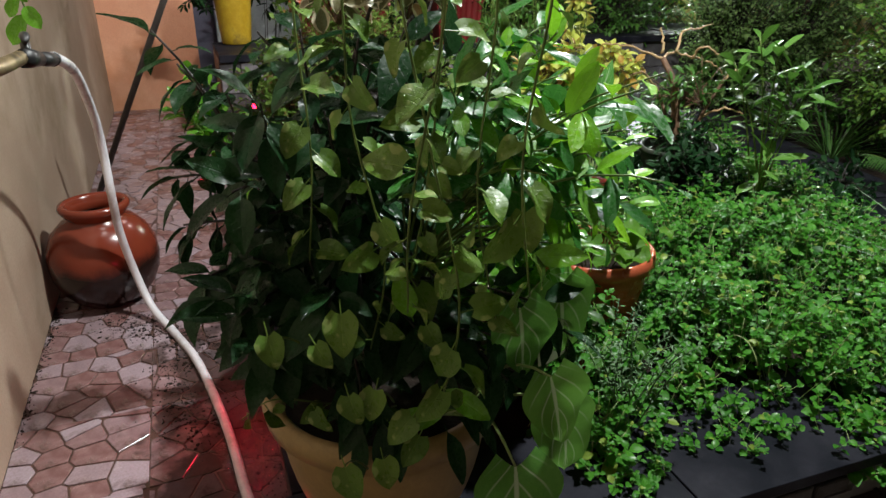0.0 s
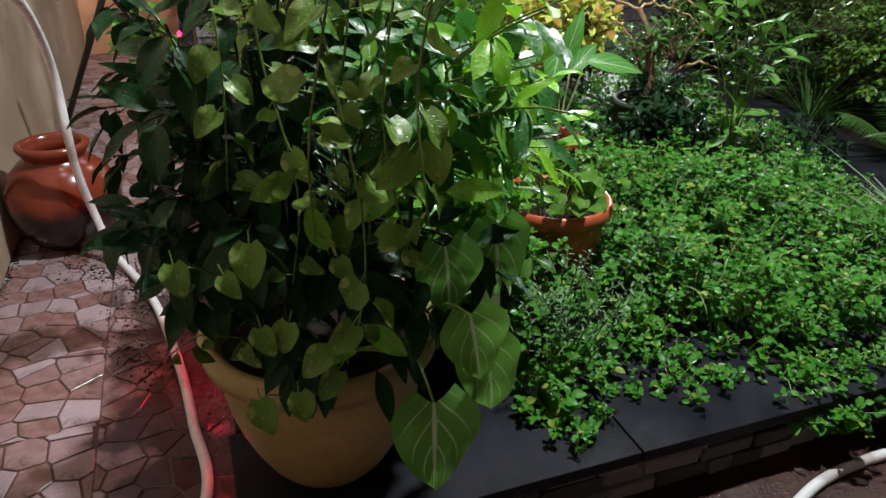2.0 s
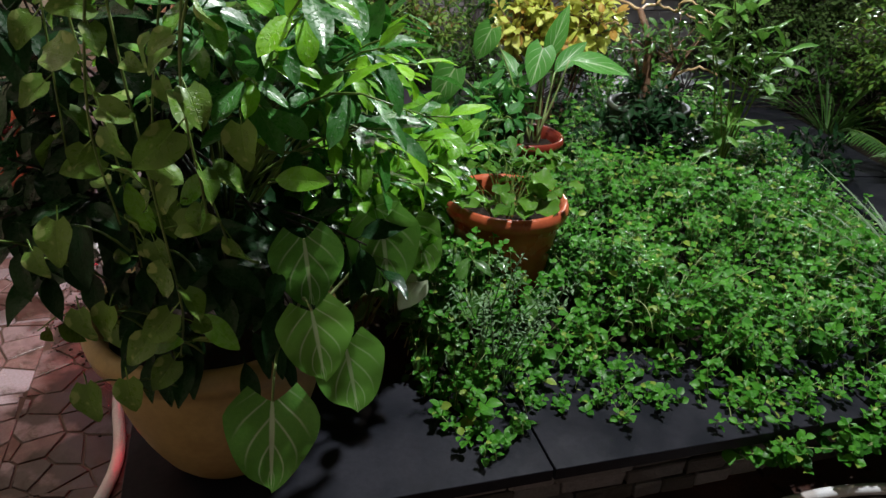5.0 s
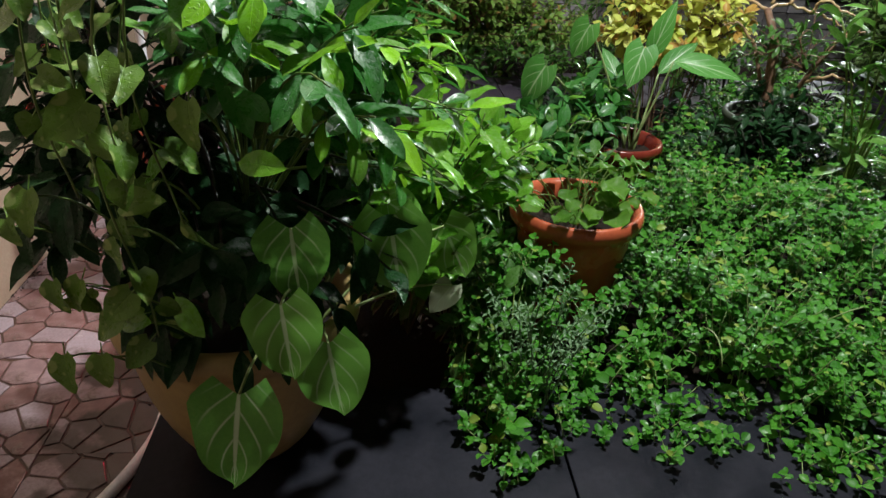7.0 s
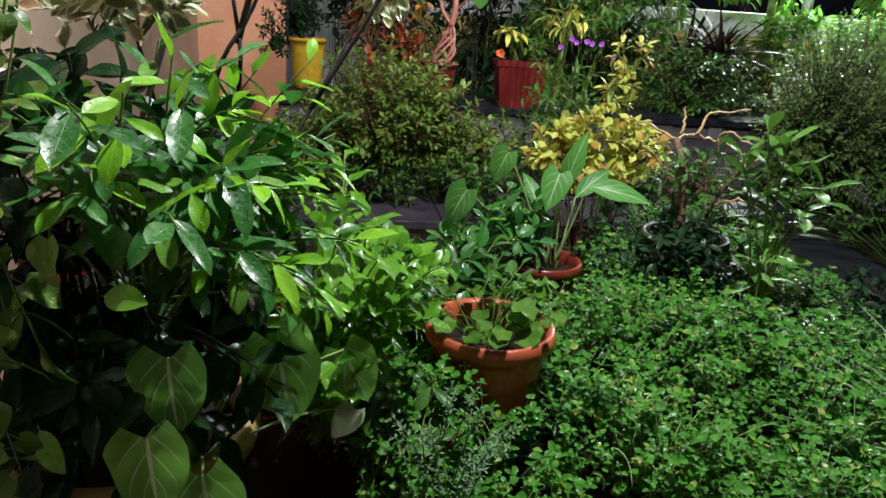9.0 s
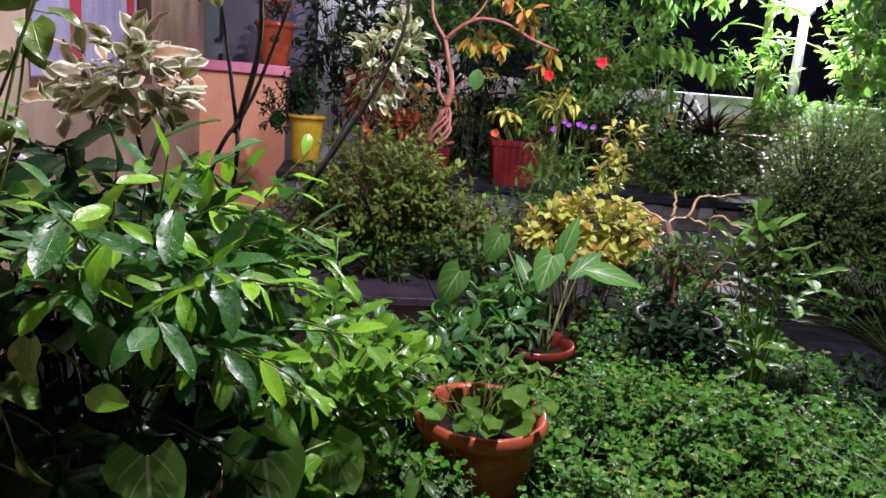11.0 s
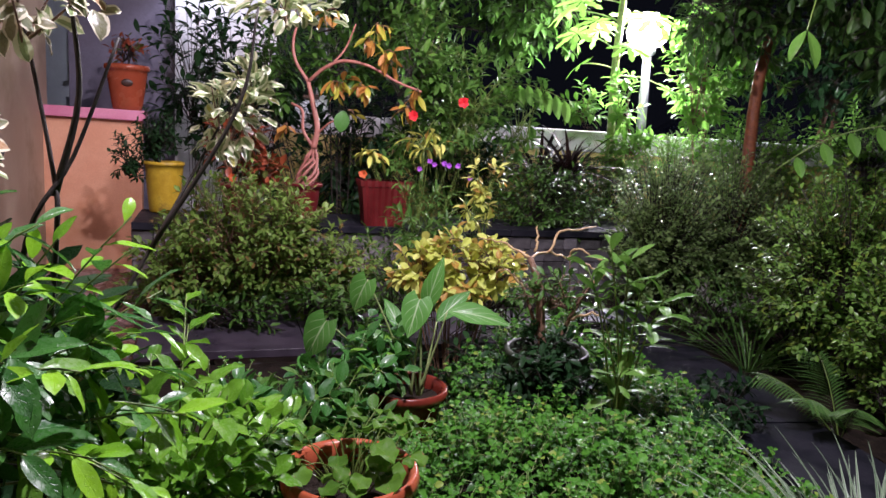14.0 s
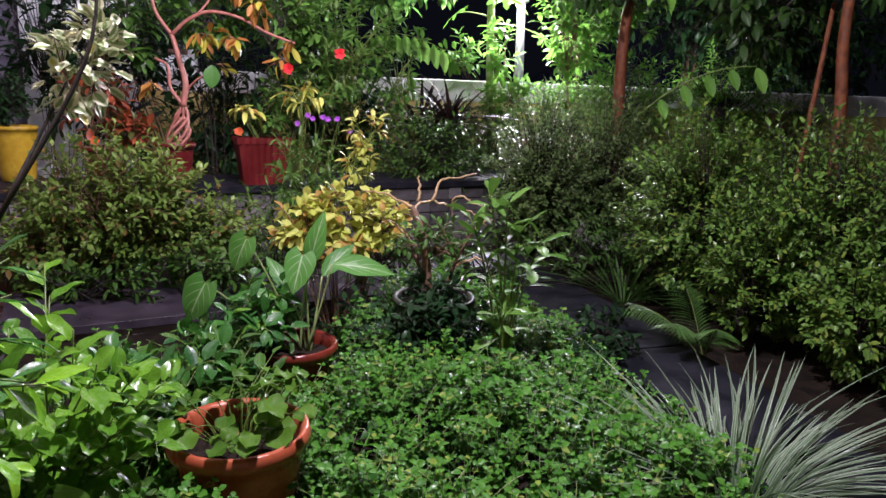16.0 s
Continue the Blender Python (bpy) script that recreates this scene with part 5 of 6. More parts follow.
trunks = [smooth_path([(1.11, 3.34, 0.44), (1.09, 3.34, 0.62), (1.07, 3.36, 0.80), (1.02, 3.45, 0.92)], 5), smooth_path([(1.10, 3.36, 0.44), (1.07, 3.38, 0.60), (1.00, 3.42, 0.78)], 5), smooth_path([(1.16, 3.36, 0.44), (1.22, 3.36, 0.66), (1.30, 3.36, 0.82)], 5)]
for k, path in enumerate(trunks):
    stems_of(bonsai, [path], (0.012, 0.007) if k else (0.027, 0.014), M["brown_bark"], "trunk", 8)
for pts in (((1.02, 3.45, 0.92), (0.90, 3.62, 0.95), (0.76, 3.74, 0.955)), ((1.02, 3.45, 0.92), (1.10, 3.6, 0.93), (1.22, 3.64, 0.90), (1.34, 3.66, 0.86), (1.41, 3.68, 0.80)),
            ((1.12, 3.6, 0.93), (1.17, 3.7, 1.02), (1.26, 3.78, 1.03), (1.38, 3.88, 1.045)), ((1.22, 3.64, 0.90), (1.25, 3.6, 0.96), (1.32, 3.58, 0.93), (1.40, 3.58, 0.90)), ((1.05, 3.6, 0.93), (1.06, 3.66, 1.0), (1.05, 3.7, 1.04)),
            ((1.30, 3.36, 0.82), (1.36, 3.42, 0.87), (1.42, 3.5, 0.86)), ((1.0, 3.42, 0.78), (0.92, 3.4, 0.86), (0.86, 3.42, 0.84)), ((1.22, 3.36, 0.66), (1.32, 3.34, 0.70), (1.40, 3.3, 0.68))):
    path = smooth_path(pts, 6)
    path = [p + Vector([rng.uniform(-0.006, 0.006) for _ in range(3)]) for p in path]
    stems_of(bonsai, [path], (0.0075, 0.0035), M["tan_stem"], "twig", 6)
tl = [blade(0.055, 0.022, "obovate", 0.2, 0.25, 4, 2, 0.03, 0.006, i) for i in range(3)]
tips = [ball_point(rng, (1.10, 3.38, 0.82), (0.26, 0.2, 0.14), 0.2) for _ in range(26)]
paths, poses = sprays(rng, [Vector((1.13, 3.38, 0.7)), Vector((1.22, 3.36, 0.7))], tips, 7, (0.7, 1.1), 1.0, 0.5, 0.1)
stems_of(bonsai, paths, (0.003, 0.0015), M["brown_bark"], "shoot")
crown_of(bonsai, tl, poses, M["tree"], rng)

plum = thing("long_leaf_shrub", (1.42, 3.02, 0.12), "shrub with whorls of long pointed green leaves", "shrub")
plm = leaf_meshes("long_leaf", M["long_leaf"], [dict(length=l, width=w, kind="obovate", curl=c, fold=0.25, wave=0.04, rows=8, stalk=0.01, seed=i) for i, (l, w, c) in enumerate(((0.150, 0.048, 0.12), (0.13, 0.044, 0.25), (0.16, 0.050, 0.2)))])
tips = [(1.32, 3.06, 1.08), (1.40, 3.02, 1.03), (1.46, 2.98, 0.95), (1.54, 2.95, 0.88), (1.51, 3.02, 0.82), (1.24, 3.1, 0.97), (1.28, 3.1, 0.88), (1.40, 2.9, 0.60)]
paths, poses = sprays(rng, [Vector((1.42, 3.02, 0.15)), Vector((1.43, 3.02, 0.35))], tips, 10, (0.65, 1.05), 1.1, 0.50, 0.12)
stems_of(plum, paths, (0.0055, 0.0025), M["green_stem"])
potted_leaves(plum, plm, poses, rng)

rng = random.Random(91)
spider = thing("spider_plant", (2.06, 2.12, 0.13), "spider plant with long arching pale-striped leaves", "plant")
sm = leaf_meshes("blade_leaf", M["spider"], [dict(length=1.0, width=w, kind="strap", curl=c, fold=0.3, rows=14, cols=2, twist=tw, seed=i) for i, (w, c, tw) in enumerate(((0.029, 0.4, 0.8), (0.025, 0.9, -0.9), (0.032, 0.3, 0.4), (0.028, 1.3, 1.0), (0.026, 0.65, -0.5)))])
for k in range(400):
    a, el = rng.uniform(0, 6.28), rng.uniform(0.55, 1.50)
    el = max(el, 0.85 + 0.3 * rng.random()) if math.cos(a) < 0.1 else el
    d = Vector((math.cos(a) * math.cos(el), math.sin(a) * math.cos(el), math.sin(el)))
    place("leaf", rng.choice(sm), spider, aim((2.08 + 0.12 * math.cos(a), 2.18 + 0.12 * math.sin(a), 0.14), d, Vector((0, 0, 1)) - d * 0.3, (0.82 if math.cos(a) < 0.1 else 1.0) * (rng.uniform(0.22, 0.38) if k % 3 == 0 else rng.uniform(0.32, 0.54))))


def palm_frond(where, tips, label, name="small_palm"):
    ob = thing(name, where, label, "palm")
    tl = blade(0.16, 0.013, "lance", 0.35, 0.3, 5, 2)
    h, s = Heap(), Heap()
    for tip in tips:
        path = branch_path(rng, where, tip, 0.25, 12, 0.01)
        s.tube(path, (0.004, 0.0015), 5)
        for i in range(22):
            pos, tan = along(path, 0.25 + 0.75 * i / 22)
            side = tan.cross(Vector((0, 0, 1))).normalized()
            for sg in (-1, 1):
                h.leaf(tl, aim(pos, side * sg + tan * 0.9 + Vector((0, 0, -0.2)), (0, 0, 1), rng.uniform(0.8, 1.1) * (1 - 0.5 * abs(i / 22 - 0.4))))
    place("fronds", h.mesh("fronds", M["strap"]), ob)
    tagged(place("stalks", s.mesh("frond_stalks", M["green_stem"]), ob), kind="stuff")


palm_frond((2.58, 3.50, 0.12), [(2.18, 3.56, 0.42), (2.30, 3.30, 0.40), (2.46, 3.16, 0.42), (2.52, 3.72, 0.5)], "small feathery palm over the slate kerb")

rock = thing("kerb_rock", (2.62, 2.72, 0.11), "rough dark rock beside the slate", "rock")
bm = bmesh.new()
bmesh.ops.create_icosphere(bm, subdivisions=3, radius=0.09)
for v in bm.verts:
    v.co *= 1 + 0.35 * noise.noise(v.co * 12)
    v.co.z *= 0.7
part("stone", bm, M["ledger"], rock, "", Matrix.Translation((2.66, 2.72, 0.15)), True)


# ---- bushes and hedges: leafy shoots on branched stems ----
def leafy_bush(name, base, lobes, leaf, n_per, per, material, label, seed, stem_material, category="bush", size=(0.7, 1.2), start=0.45, droop=0.1):
    rng = random.Random(seed)
    ob = thing(name, base, label, category)
    base = Vector(base)
    poses, paths = [], []
    for (centre, radii), n in zip(lobes, n_per):
        centre = Vector(centre)
        hub = [centre - Vector((0, 0, radii[2] * 0.6)) + Vector([rng.uniform(-0.3, 0.3) * r for r in radii]) for _ in range(6)]
        tips = [ball_point(rng, centre, radii, 0.55) for _ in range(n)]
        a, b = sprays(rng, hub, tips, per, size, 1.0, start, droop, 0.25, 0.06)
        paths += a
        poses += b
        for hb in hub:
            paths.append(branch_path(rng, (base.x + (hb.x - base.x) * 0.4, base.y + (hb.y - base.y) * 0.4, base.z), hb, 0.1))
    stems_of(ob, paths, (0.005, 0.0018), stem_material, "branch", 4)
    crown_of(ob, leaf, poses, material, rng)
    return ob


small = [blade(0.032, 0.018, "oval", 0.2, 0.3, 3, 2, 0, 0.004, i) for i in range(3)]
medium = [blade(0.05, 0.024, "oval", 0.25, 0.3, 4, 2, 0.04, 0.006, i) for i in range(3)]
large = [blade(0.11, 0.05, "oval", 0.25, 0.3, 5, 4, 0.05, 0.015, i) for i in range(3)]
leafy_bush("hedge_bush", (2.95, 4.25, 0.11), [((2.85, 4.35, 0.84), (0.55, 0.6, 0.66)), ((3.3, 3.75, 0.85), (0.60, 0.60, 0.72)), ((4.0, 3.9, 0.95), (0.6, 0.7, 0.72)), ((2.98, 3.72, 0.64), (0.42, 0.42, 0.46)), ((3.25, 3.2, 0.52), (0.42, 0.40, 0.36))], small, (420, 360, 200, 260, 170), 20, M["hedge"], "dense dark green hedge with small glistening leaves", 101, M["twig"], "hedge", (0.8, 1.5))
leafy_bush("round_bush", (2.30, 5.95, 0.12), [((2.22, 5.95, 0.86), (0.56, 0.5, 0.76)), ((2.8, 6.1, 0.90), (0.5, 0.5, 0.74))], small, (480, 260), 22, M["glisten"], "tall rounded bush with small glistening leaves", 102, M["twig"], "bush", (0.8, 1.5))
leafy_bush("low_bush", (-0.75, 4.55, 0.12), [((-0.75, 4.55, 0.72), (0.62, 0.42, 0.52)), ((-1.15, 4.4, 0.5), (0.42, 0.4, 0.40)), ((-0.25, 4.7, 0.5), (0.35, 0.35, 0.40))], small, (330, 170, 130), 18, M["bush"], "feathery olive green bush with fine leaves", 103, M["brown_bark"], "bush", (1.0, 1.8))
leafy_bush("leafy_bush", (1.28, 6.6, 0.12), [((1.28, 6.6, 0.88), (0.62, 0.45, 0.48))], medium, (230,), 11, M["tree"], "mid-height green bush behind the low wall", 104, M["twig"], "bush", (0.7, 1.3))
leafy_bush("yellow_croton", (0.66, 3.85, 0.13), [((0.46, 3.83, 0.74), (0.18, 0.2, 0.15)), ((0.62, 3.84, 0.84), (0.15, 0.16, 0.12)), ((0.86, 3.86, 0.80), (0.17, 0.2, 0.14)), ((0.66, 3.8, 0.68), (0.28, 0.2, 0.12))], [blade(0.072, 0.042, "obovate", 0.25, 0.3, 5, 4, 0.05, 0.005, i) for i in range(3)], (32, 28, 30, 18), 8, M["yellow"], "bright yellow croton bush with waxy leaves", 105, M["brown_bark"], "bush", (0.7, 1.15), 0.6)
leafy_bush("tall_yellow_croton", (0.72, 4.55, 0.13), [((0.75, 4.53, 1.22), (0.12, 0.1, 0.15)), ((0.72, 4.53, 1.0), (0.12, 0.1, 0.1))], [blade(0.075, 0.034, "obovate", 0.25, 0.25, 4, 4, 0.04, 0.006, i) for i in range(3)], (13, 8), 7, M["yellow"], "tall thin croton with yellow leaves", 106, M["green_stem"], "bush", (0.7, 1.1), 0.5)
leafy_bush("purple_flower_bush", (0.32, 5.05, 0.12), [((0.35, 5.05, 0.85), (0.40, 0.28, 0.36)), ((0.1, 5.0, 0.55), (0.35, 0.2, 0.3))], [blade(0.085, 0.02, "lance", 0.3, 0.3, 4, 2, 0, 0.006, i) for i in range(3)], (60, 30), 9, M["tree"], "green bush with narrow leaves and violet flowers", 107, M["green_stem"])
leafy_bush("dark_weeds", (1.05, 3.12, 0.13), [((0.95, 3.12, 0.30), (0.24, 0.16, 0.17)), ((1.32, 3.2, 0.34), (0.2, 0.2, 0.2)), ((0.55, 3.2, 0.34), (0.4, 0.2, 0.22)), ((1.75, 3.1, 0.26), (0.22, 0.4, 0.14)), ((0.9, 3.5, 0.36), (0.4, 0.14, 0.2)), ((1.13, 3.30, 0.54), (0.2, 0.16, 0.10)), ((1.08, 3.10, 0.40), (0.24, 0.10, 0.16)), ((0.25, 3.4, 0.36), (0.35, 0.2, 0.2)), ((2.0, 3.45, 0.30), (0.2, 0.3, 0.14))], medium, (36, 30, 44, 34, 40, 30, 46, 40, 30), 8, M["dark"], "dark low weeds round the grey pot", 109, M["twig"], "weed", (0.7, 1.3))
leafy_bush("undergrowth", (0.3, 4.35, 0.12), [((-0.2, 4.28, 0.40), (0.4, 0.15, 0.2)), ((0.3, 4.3, 0.44), (0.35, 0.15, 0.24)), ((0.9, 4.45, 0.48), (0.4, 0.2, 0.28)), ((1.5, 4.6, 0.42), (0.4, 0.2, 0.26)), ((-0.75, 4.1, 0.34), (0.45, 0.12, 0.16)), ((2.35, 4.95, 0.42), (0.35, 0.3, 0.34)), ((2.75, 4.75, 0.36), (0.3, 0.3, 0.28))], medium, (40, 40, 46, 40, 34, 50, 40), 9, M["tree"], "dark green undergrowth behind the slate coping", 115, M["twig"], "weed", (0.7, 1.3))
leafy_bush("wall_bush", (0.5, 7.7, 0.12), [((0.5, 7.8, 1.0), (0.9, 0.4, 0.60)), ((-0.9, 7.4, 0.9), (0.7, 0.4, 0.7)), ((1.9, 7.9, 0.95), (0.7, 0.3, 0.55))], medium, (200, 110, 150), 11, M["hedge"], "green bush against the street wall", 110, M["twig"], "bush", (0.9, 1.7))
leafy_bush("leafy_weed", (0.3, 2.5, 0.12), [((0.22, 2.30, 0.50), (0.26, 0.24, 0.16)), ((0.36, 2.60, 0.55), (0.22, 0.2, 0.18)), ((0.12, 2.0, 0.55), (0.16, 0.2, 0.2)), ((0.42, 2.78, 0.62), (0.14, 0.14, 0.14))], [blade(0.075, 0.042, "oval", 0.25, 0.3, 5, 4, 0.05, 0.012, i) for i in range(3)], (40, 32, 26, 18), 7, M["laurel"], "leafy green weeds between the terracotta pots", 113, M["green_stem"], "weed", (0.6, 1.15))
# Light papaya green carries part of the street lamp's light in the colour.
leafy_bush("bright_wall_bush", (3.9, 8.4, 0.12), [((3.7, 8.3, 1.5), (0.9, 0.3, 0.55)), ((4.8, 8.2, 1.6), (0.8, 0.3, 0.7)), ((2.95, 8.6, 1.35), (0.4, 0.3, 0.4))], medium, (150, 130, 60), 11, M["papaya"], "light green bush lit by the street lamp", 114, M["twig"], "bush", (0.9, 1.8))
leafy_bush("wall_bush", (3.7, 7.7, 0.12), [((3.7, 7.7, 0.9), (0.8, 0.4, 0.75)), ((5.0, 7.0, 1.0), (0.8, 0.5, 0.8))], medium, (150, 150), 11, M["hedge"], "green bush against the street wall", 111, M["twig"], "bush", (0.9, 1.7))
leafy_bush("tall_leafy_bush", (0.75, 6.6, 0.12), [((0.55, 6.5, 1.9), (0.5, 0.35, 0.5)), ((1.0, 6.8, 1.7), (0.4, 0.3, 0.4)), ((0.1, 6.6, 2.3), (0.5, 0.3, 0.35))], large, (40, 26, 26), 8, M["tree"], "tall bush with broad green leaves", 112, M["green_stem"], "bush", (0.6, 1.1))
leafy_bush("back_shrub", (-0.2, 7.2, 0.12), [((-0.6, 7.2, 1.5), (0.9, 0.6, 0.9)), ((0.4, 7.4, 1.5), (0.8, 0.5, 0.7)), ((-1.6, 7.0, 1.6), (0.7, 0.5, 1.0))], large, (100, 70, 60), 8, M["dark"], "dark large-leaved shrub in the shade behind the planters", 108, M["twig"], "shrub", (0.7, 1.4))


def flowers(name, places, petal, label, size, seed):
    rng = random.Random(seed)
    v, f, uv = blade(size, size * 0.75, "round", 0.1, 0.15, 4, 2)
    for w in places:
        ob = thing(name, w, label, "flower", name)
        h = Heap()
        for ring, tilt in ((0, 0.35), (0.6, 0.9)):
            for k in range(5):
                a = ring + k * 6.283 / 5
                d = Vector((math.cos(a), -abs(math.sin(a)) * 0.2 - 0.3, math.sin(a) * 0.9 + tilt * 0.3))
                h.leaf((v, f, uv), aim(w, d, (0, -1, 0.5), rng.uniform(0.8, 1.1)))
        place("petals", h.mesh("petals", petal), ob)
        h = Heap()
        h.tube(branch_path(rng, w, Vector(w) + Vector((0.01, 0.03, -0.10)), 0.05, 4), (0.002, 0.0025), 5)
        place("stalk", h.mesh("stalk", M["green_stem"]), ob)


flowers("red_flower", [(0.115, 5.80, 1.592), (0.503, 5.86, 1.726)], M["red_petal"], "red double flower on the bush by the planter", 0.050, 1)
flowers("violet_flower", [(0.30, 4.846, 1.227), (0.369, 4.855, 1.283), (0.40, 4.86, 1.262), (0.464, 4.863, 1.273), (0.50, 4.85, 1.262), (0.558, 4.868, 1.263), (0.642, 4.869, 1.188)], M["purple_petal"], "small violet flower on a thin stalk", 0.020, 2)
flowers("orange_flower", [(-0.22, 5.55, 1.12), (-1.25, 5.5, 1.02)], M["orange_petal"], "orange flower by the planter rim", 0.04, 3)

# ---- planters on the low wall ----
def fluted_planter(where, size, label):
    """A tapering rectangular planter with upright flutes and a rim."""
    w, d, hgt = size
    ob = thing("red_planter", where, label, "planter")
    base = Matrix.Translation(where) @ RZ
    n = 15
    ring = []
    for sx, sy, ex, ey in ((-1, -1, 1, -1), (1, -1, 1, 1), (1, 1, -1, 1), (-1, 1, -1, -1)):
        for i in range(n):
            t = i / n
            fl = 0.012 * (0.5 + 0.5 * math.cos(t * n * math.pi))
            x, y = (sx + (ex - sx) * t) * (w / 2), (sy + (ey - sy) * t) * (d / 2)
            x -= fl * ((sx == ex) * sx)
            y -= fl * ((sy == ey) * sy)
            ring.append((x, y))
    verts, faces, m = [], [], len(ring)
    for z, k in ((0, 0.80), (hgt * 0.86, 0.97), (hgt * 0.87, 1.04), (hgt, 1.05), (hgt, 0.95), (hgt * 0.80, 0.93)):
        verts += [(x * k, y * k, z) for x, y in ring]
    for j in range(5):
        for i in range(m):
            faces.append((j * m + i, j * m + (i + 1) % m, (j + 1) * m + (i + 1) % m, (j + 1) * m + i))
    faces.append(tuple(range(5 * m, 6 * m)))
    place("body", mesh_data("planter_body", verts, faces, M["red_pot"], smooth=False), ob, base)
    part("soil", block((w * 0.9, d * 0.86, 0.02), 0.004), M["soil"], ob, "", base @ Matrix.Translation((0, 0, hgt * 0.84)))


fluted_planter((-0.08, 5.70, 0.712), (0.40, 0.22, 0.36), "red fluted plastic planter on the low wall")
round_pot((-0.77, 5.80, 0.712), 0.16, 0.11, 0.29, M["red_pot"], "dark red round pot with a twisted plant")
round_pot((-1.81, 5.50, 0.712), 0.155, 0.11, 0.40, M["yellow_pot"], "yellow painted pot with brown stains", lip=0.012, lip_h=0.03)
sill_pot = round_pot((-2.685, 6.53, 1.497), 0.20, 0.125, 0.41, M["terracotta"], "weathered terracotta pot on the pink sill", lip=0.02, lip_h=0.05)
round_pot((-1.25, 5.62, 0.712), 0.15, 0.11, 0.26, M["red_pot"], "low red pot with bronze leaves")

v, f = turned([(0.001, 0.006), (0.030, 0.006), (0.040, 0.001), (0.040, -0.02)], 24)
place("emblem", mesh_data("pot_emblem", v, f, M["near_black"]), sill_pot, look((-2.685 + 0.166 * 0.48, 6.53 - 0.166 * 0.877, 1.74), (-2.685 + 0.48, 6.53 - 0.877, 1.66)) @ Matrix.Rotation(math.pi, 4, "Y") @ Matrix.Diagonal((1.25, 0.85, 1, 1)), "dark round mark on the pot side")

rng = random.Random(120)
twisted = thing("twisted_stem_plant", (-0.77, 5.80, 0.98), "old plant with bare twisted reddish stems and bronze leaves", "plant")
knot = Vector((-0.72, 5.86, 1.30))
for k in range(7):
    a = k * 0.9
    pts = [(-0.77 + 0.07 * math.cos(a), 5.80 + 0.05 * math.sin(a), 0.97), (-0.74 + 0.08 * math.cos(a + 1), 5.83 + 0.05 * math.sin(a + 1), 1.08), (-0.72 + 0.05 * math.cos(a + 2.2), 5.85, 1.2), tuple(knot + Vector((0.015 * math.cos(a), 0.01, 0.02 * k - 0.05)))]
    stems_of(twisted, [smooth_path(pts, 6)], (0.014, 0.011), M["red_stem"], "root_stem", 7)
for pts, r in (([(-0.71, 5.86, 1.28), (-0.69, 5.88, 1.45), (-0.74, 5.9, 1.65), (-0.79, 5.92, 1.82)], (0.026, 0.018)), ([(-0.72, 5.86, 1.30), (-0.80, 5.86, 1.42), (-0.82, 5.88, 1.58), (-0.92, 5.9, 1.64)], (0.016, 0.010)),
               ([(-0.79, 5.92, 1.82), (-0.90, 5.92, 1.98), (-0.93, 5.94, 2.15), (-0.88, 5.95, 2.35)], (0.016, 0.010)), ([(-0.79, 5.92, 1.82), (-0.66, 5.9, 1.93), (-0.50, 5.9, 2.0), (-0.28, 5.9, 1.97), (-0.05, 5.88, 1.86), (0.16, 5.86, 1.79)], (0.017, 0.009)),
               ([(-0.62, 5.9, 1.94), (-0.50, 5.95, 2.1), (-0.42, 5.95, 2.3)], (0.010, 0.006)), ([(-0.69, 5.88, 1.40), (-0.58, 5.86, 1.50), (-0.46, 5.84, 1.54)], (0.009, 0.005))):
    stems_of(twisted, [smooth_path(pts, 7)], r, M["red_stem"], "branch", 8)
tm = leaf_meshes("bronze_leaf", M["croton"], [dict(length=l, width=w, kind="oval", curl=c, fold=0.3, wave=0.06, stalk=0.015, seed=i) for i, (l, w, c) in enumerate(((0.13, 0.05, 0.35), (0.11, 0.045, 0.2)))])
for centre, n in (((-0.52, 5.86, 1.78), 18), ((-0.34, 5.86, 1.76), 18), ((-0.10, 5.84, 2.05), 12), ((0.05, 5.84, 1.62), 9), ((-0.22, 5.9, 2.25), 14), ((-0.30, 5.9, 2.15), 10), ((-0.44, 5.86, 1.56), 4), ((-0.62, 5.9, 2.35), 10), ((-0.95, 5.9, 1.42), 9), ((0.14, 5.84, 1.75), 9)):
    tips = [ball_point(rng, centre, (0.10, 0.08, 0.08), 0.3) for _ in range(3)]
    paths, poses = sprays(rng, [Vector(centre) + Vector((0, 0, 0.05))], tips, max(1, n // 3), (0.7, 1.1), 1.2, 0.4, 0.6)
    stems_of(twisted, paths, (0.004, 0.002), M["brown_bark"], "shoot")
    potted_leaves(twisted, tm, poses, rng)
place("leaf", leaf_meshes("broad_leaf", M["laurel"], [dict(length=0.17, width=0.13, kind="oval", curl=0.15, fold=0.12, rows=10)])[0], twisted, aim((-0.46, 5.80, 1.60), (-0.05, -0.25, -1), (0.1, -1, 0.3)), "broad dark green leaf")

leafy_bush("climbing_shrub", (-0.5, 6.2, 0.12), [((-0.55, 6.15, 2.05), (0.45, 0.15, 0.35)), ((0.05, 6.15, 2.1), (0.40, 0.15, 0.40)), ((-1.15, 6.1, 1.95), (0.30, 0.12, 0.45)), ((0.30, 6.15, 1.75), (0.30, 0.15, 0.3))], [blade(0.10, 0.05, "oval", 0.3, 0.3, 5, 4, 0.05, 0.015, i) for i in range(3)], (34, 34, 26, 26), 8, M["tree"], "leafy green shrub climbing behind the twisted stems", 127, M["twig"], "shrub", (0.7, 1.3))
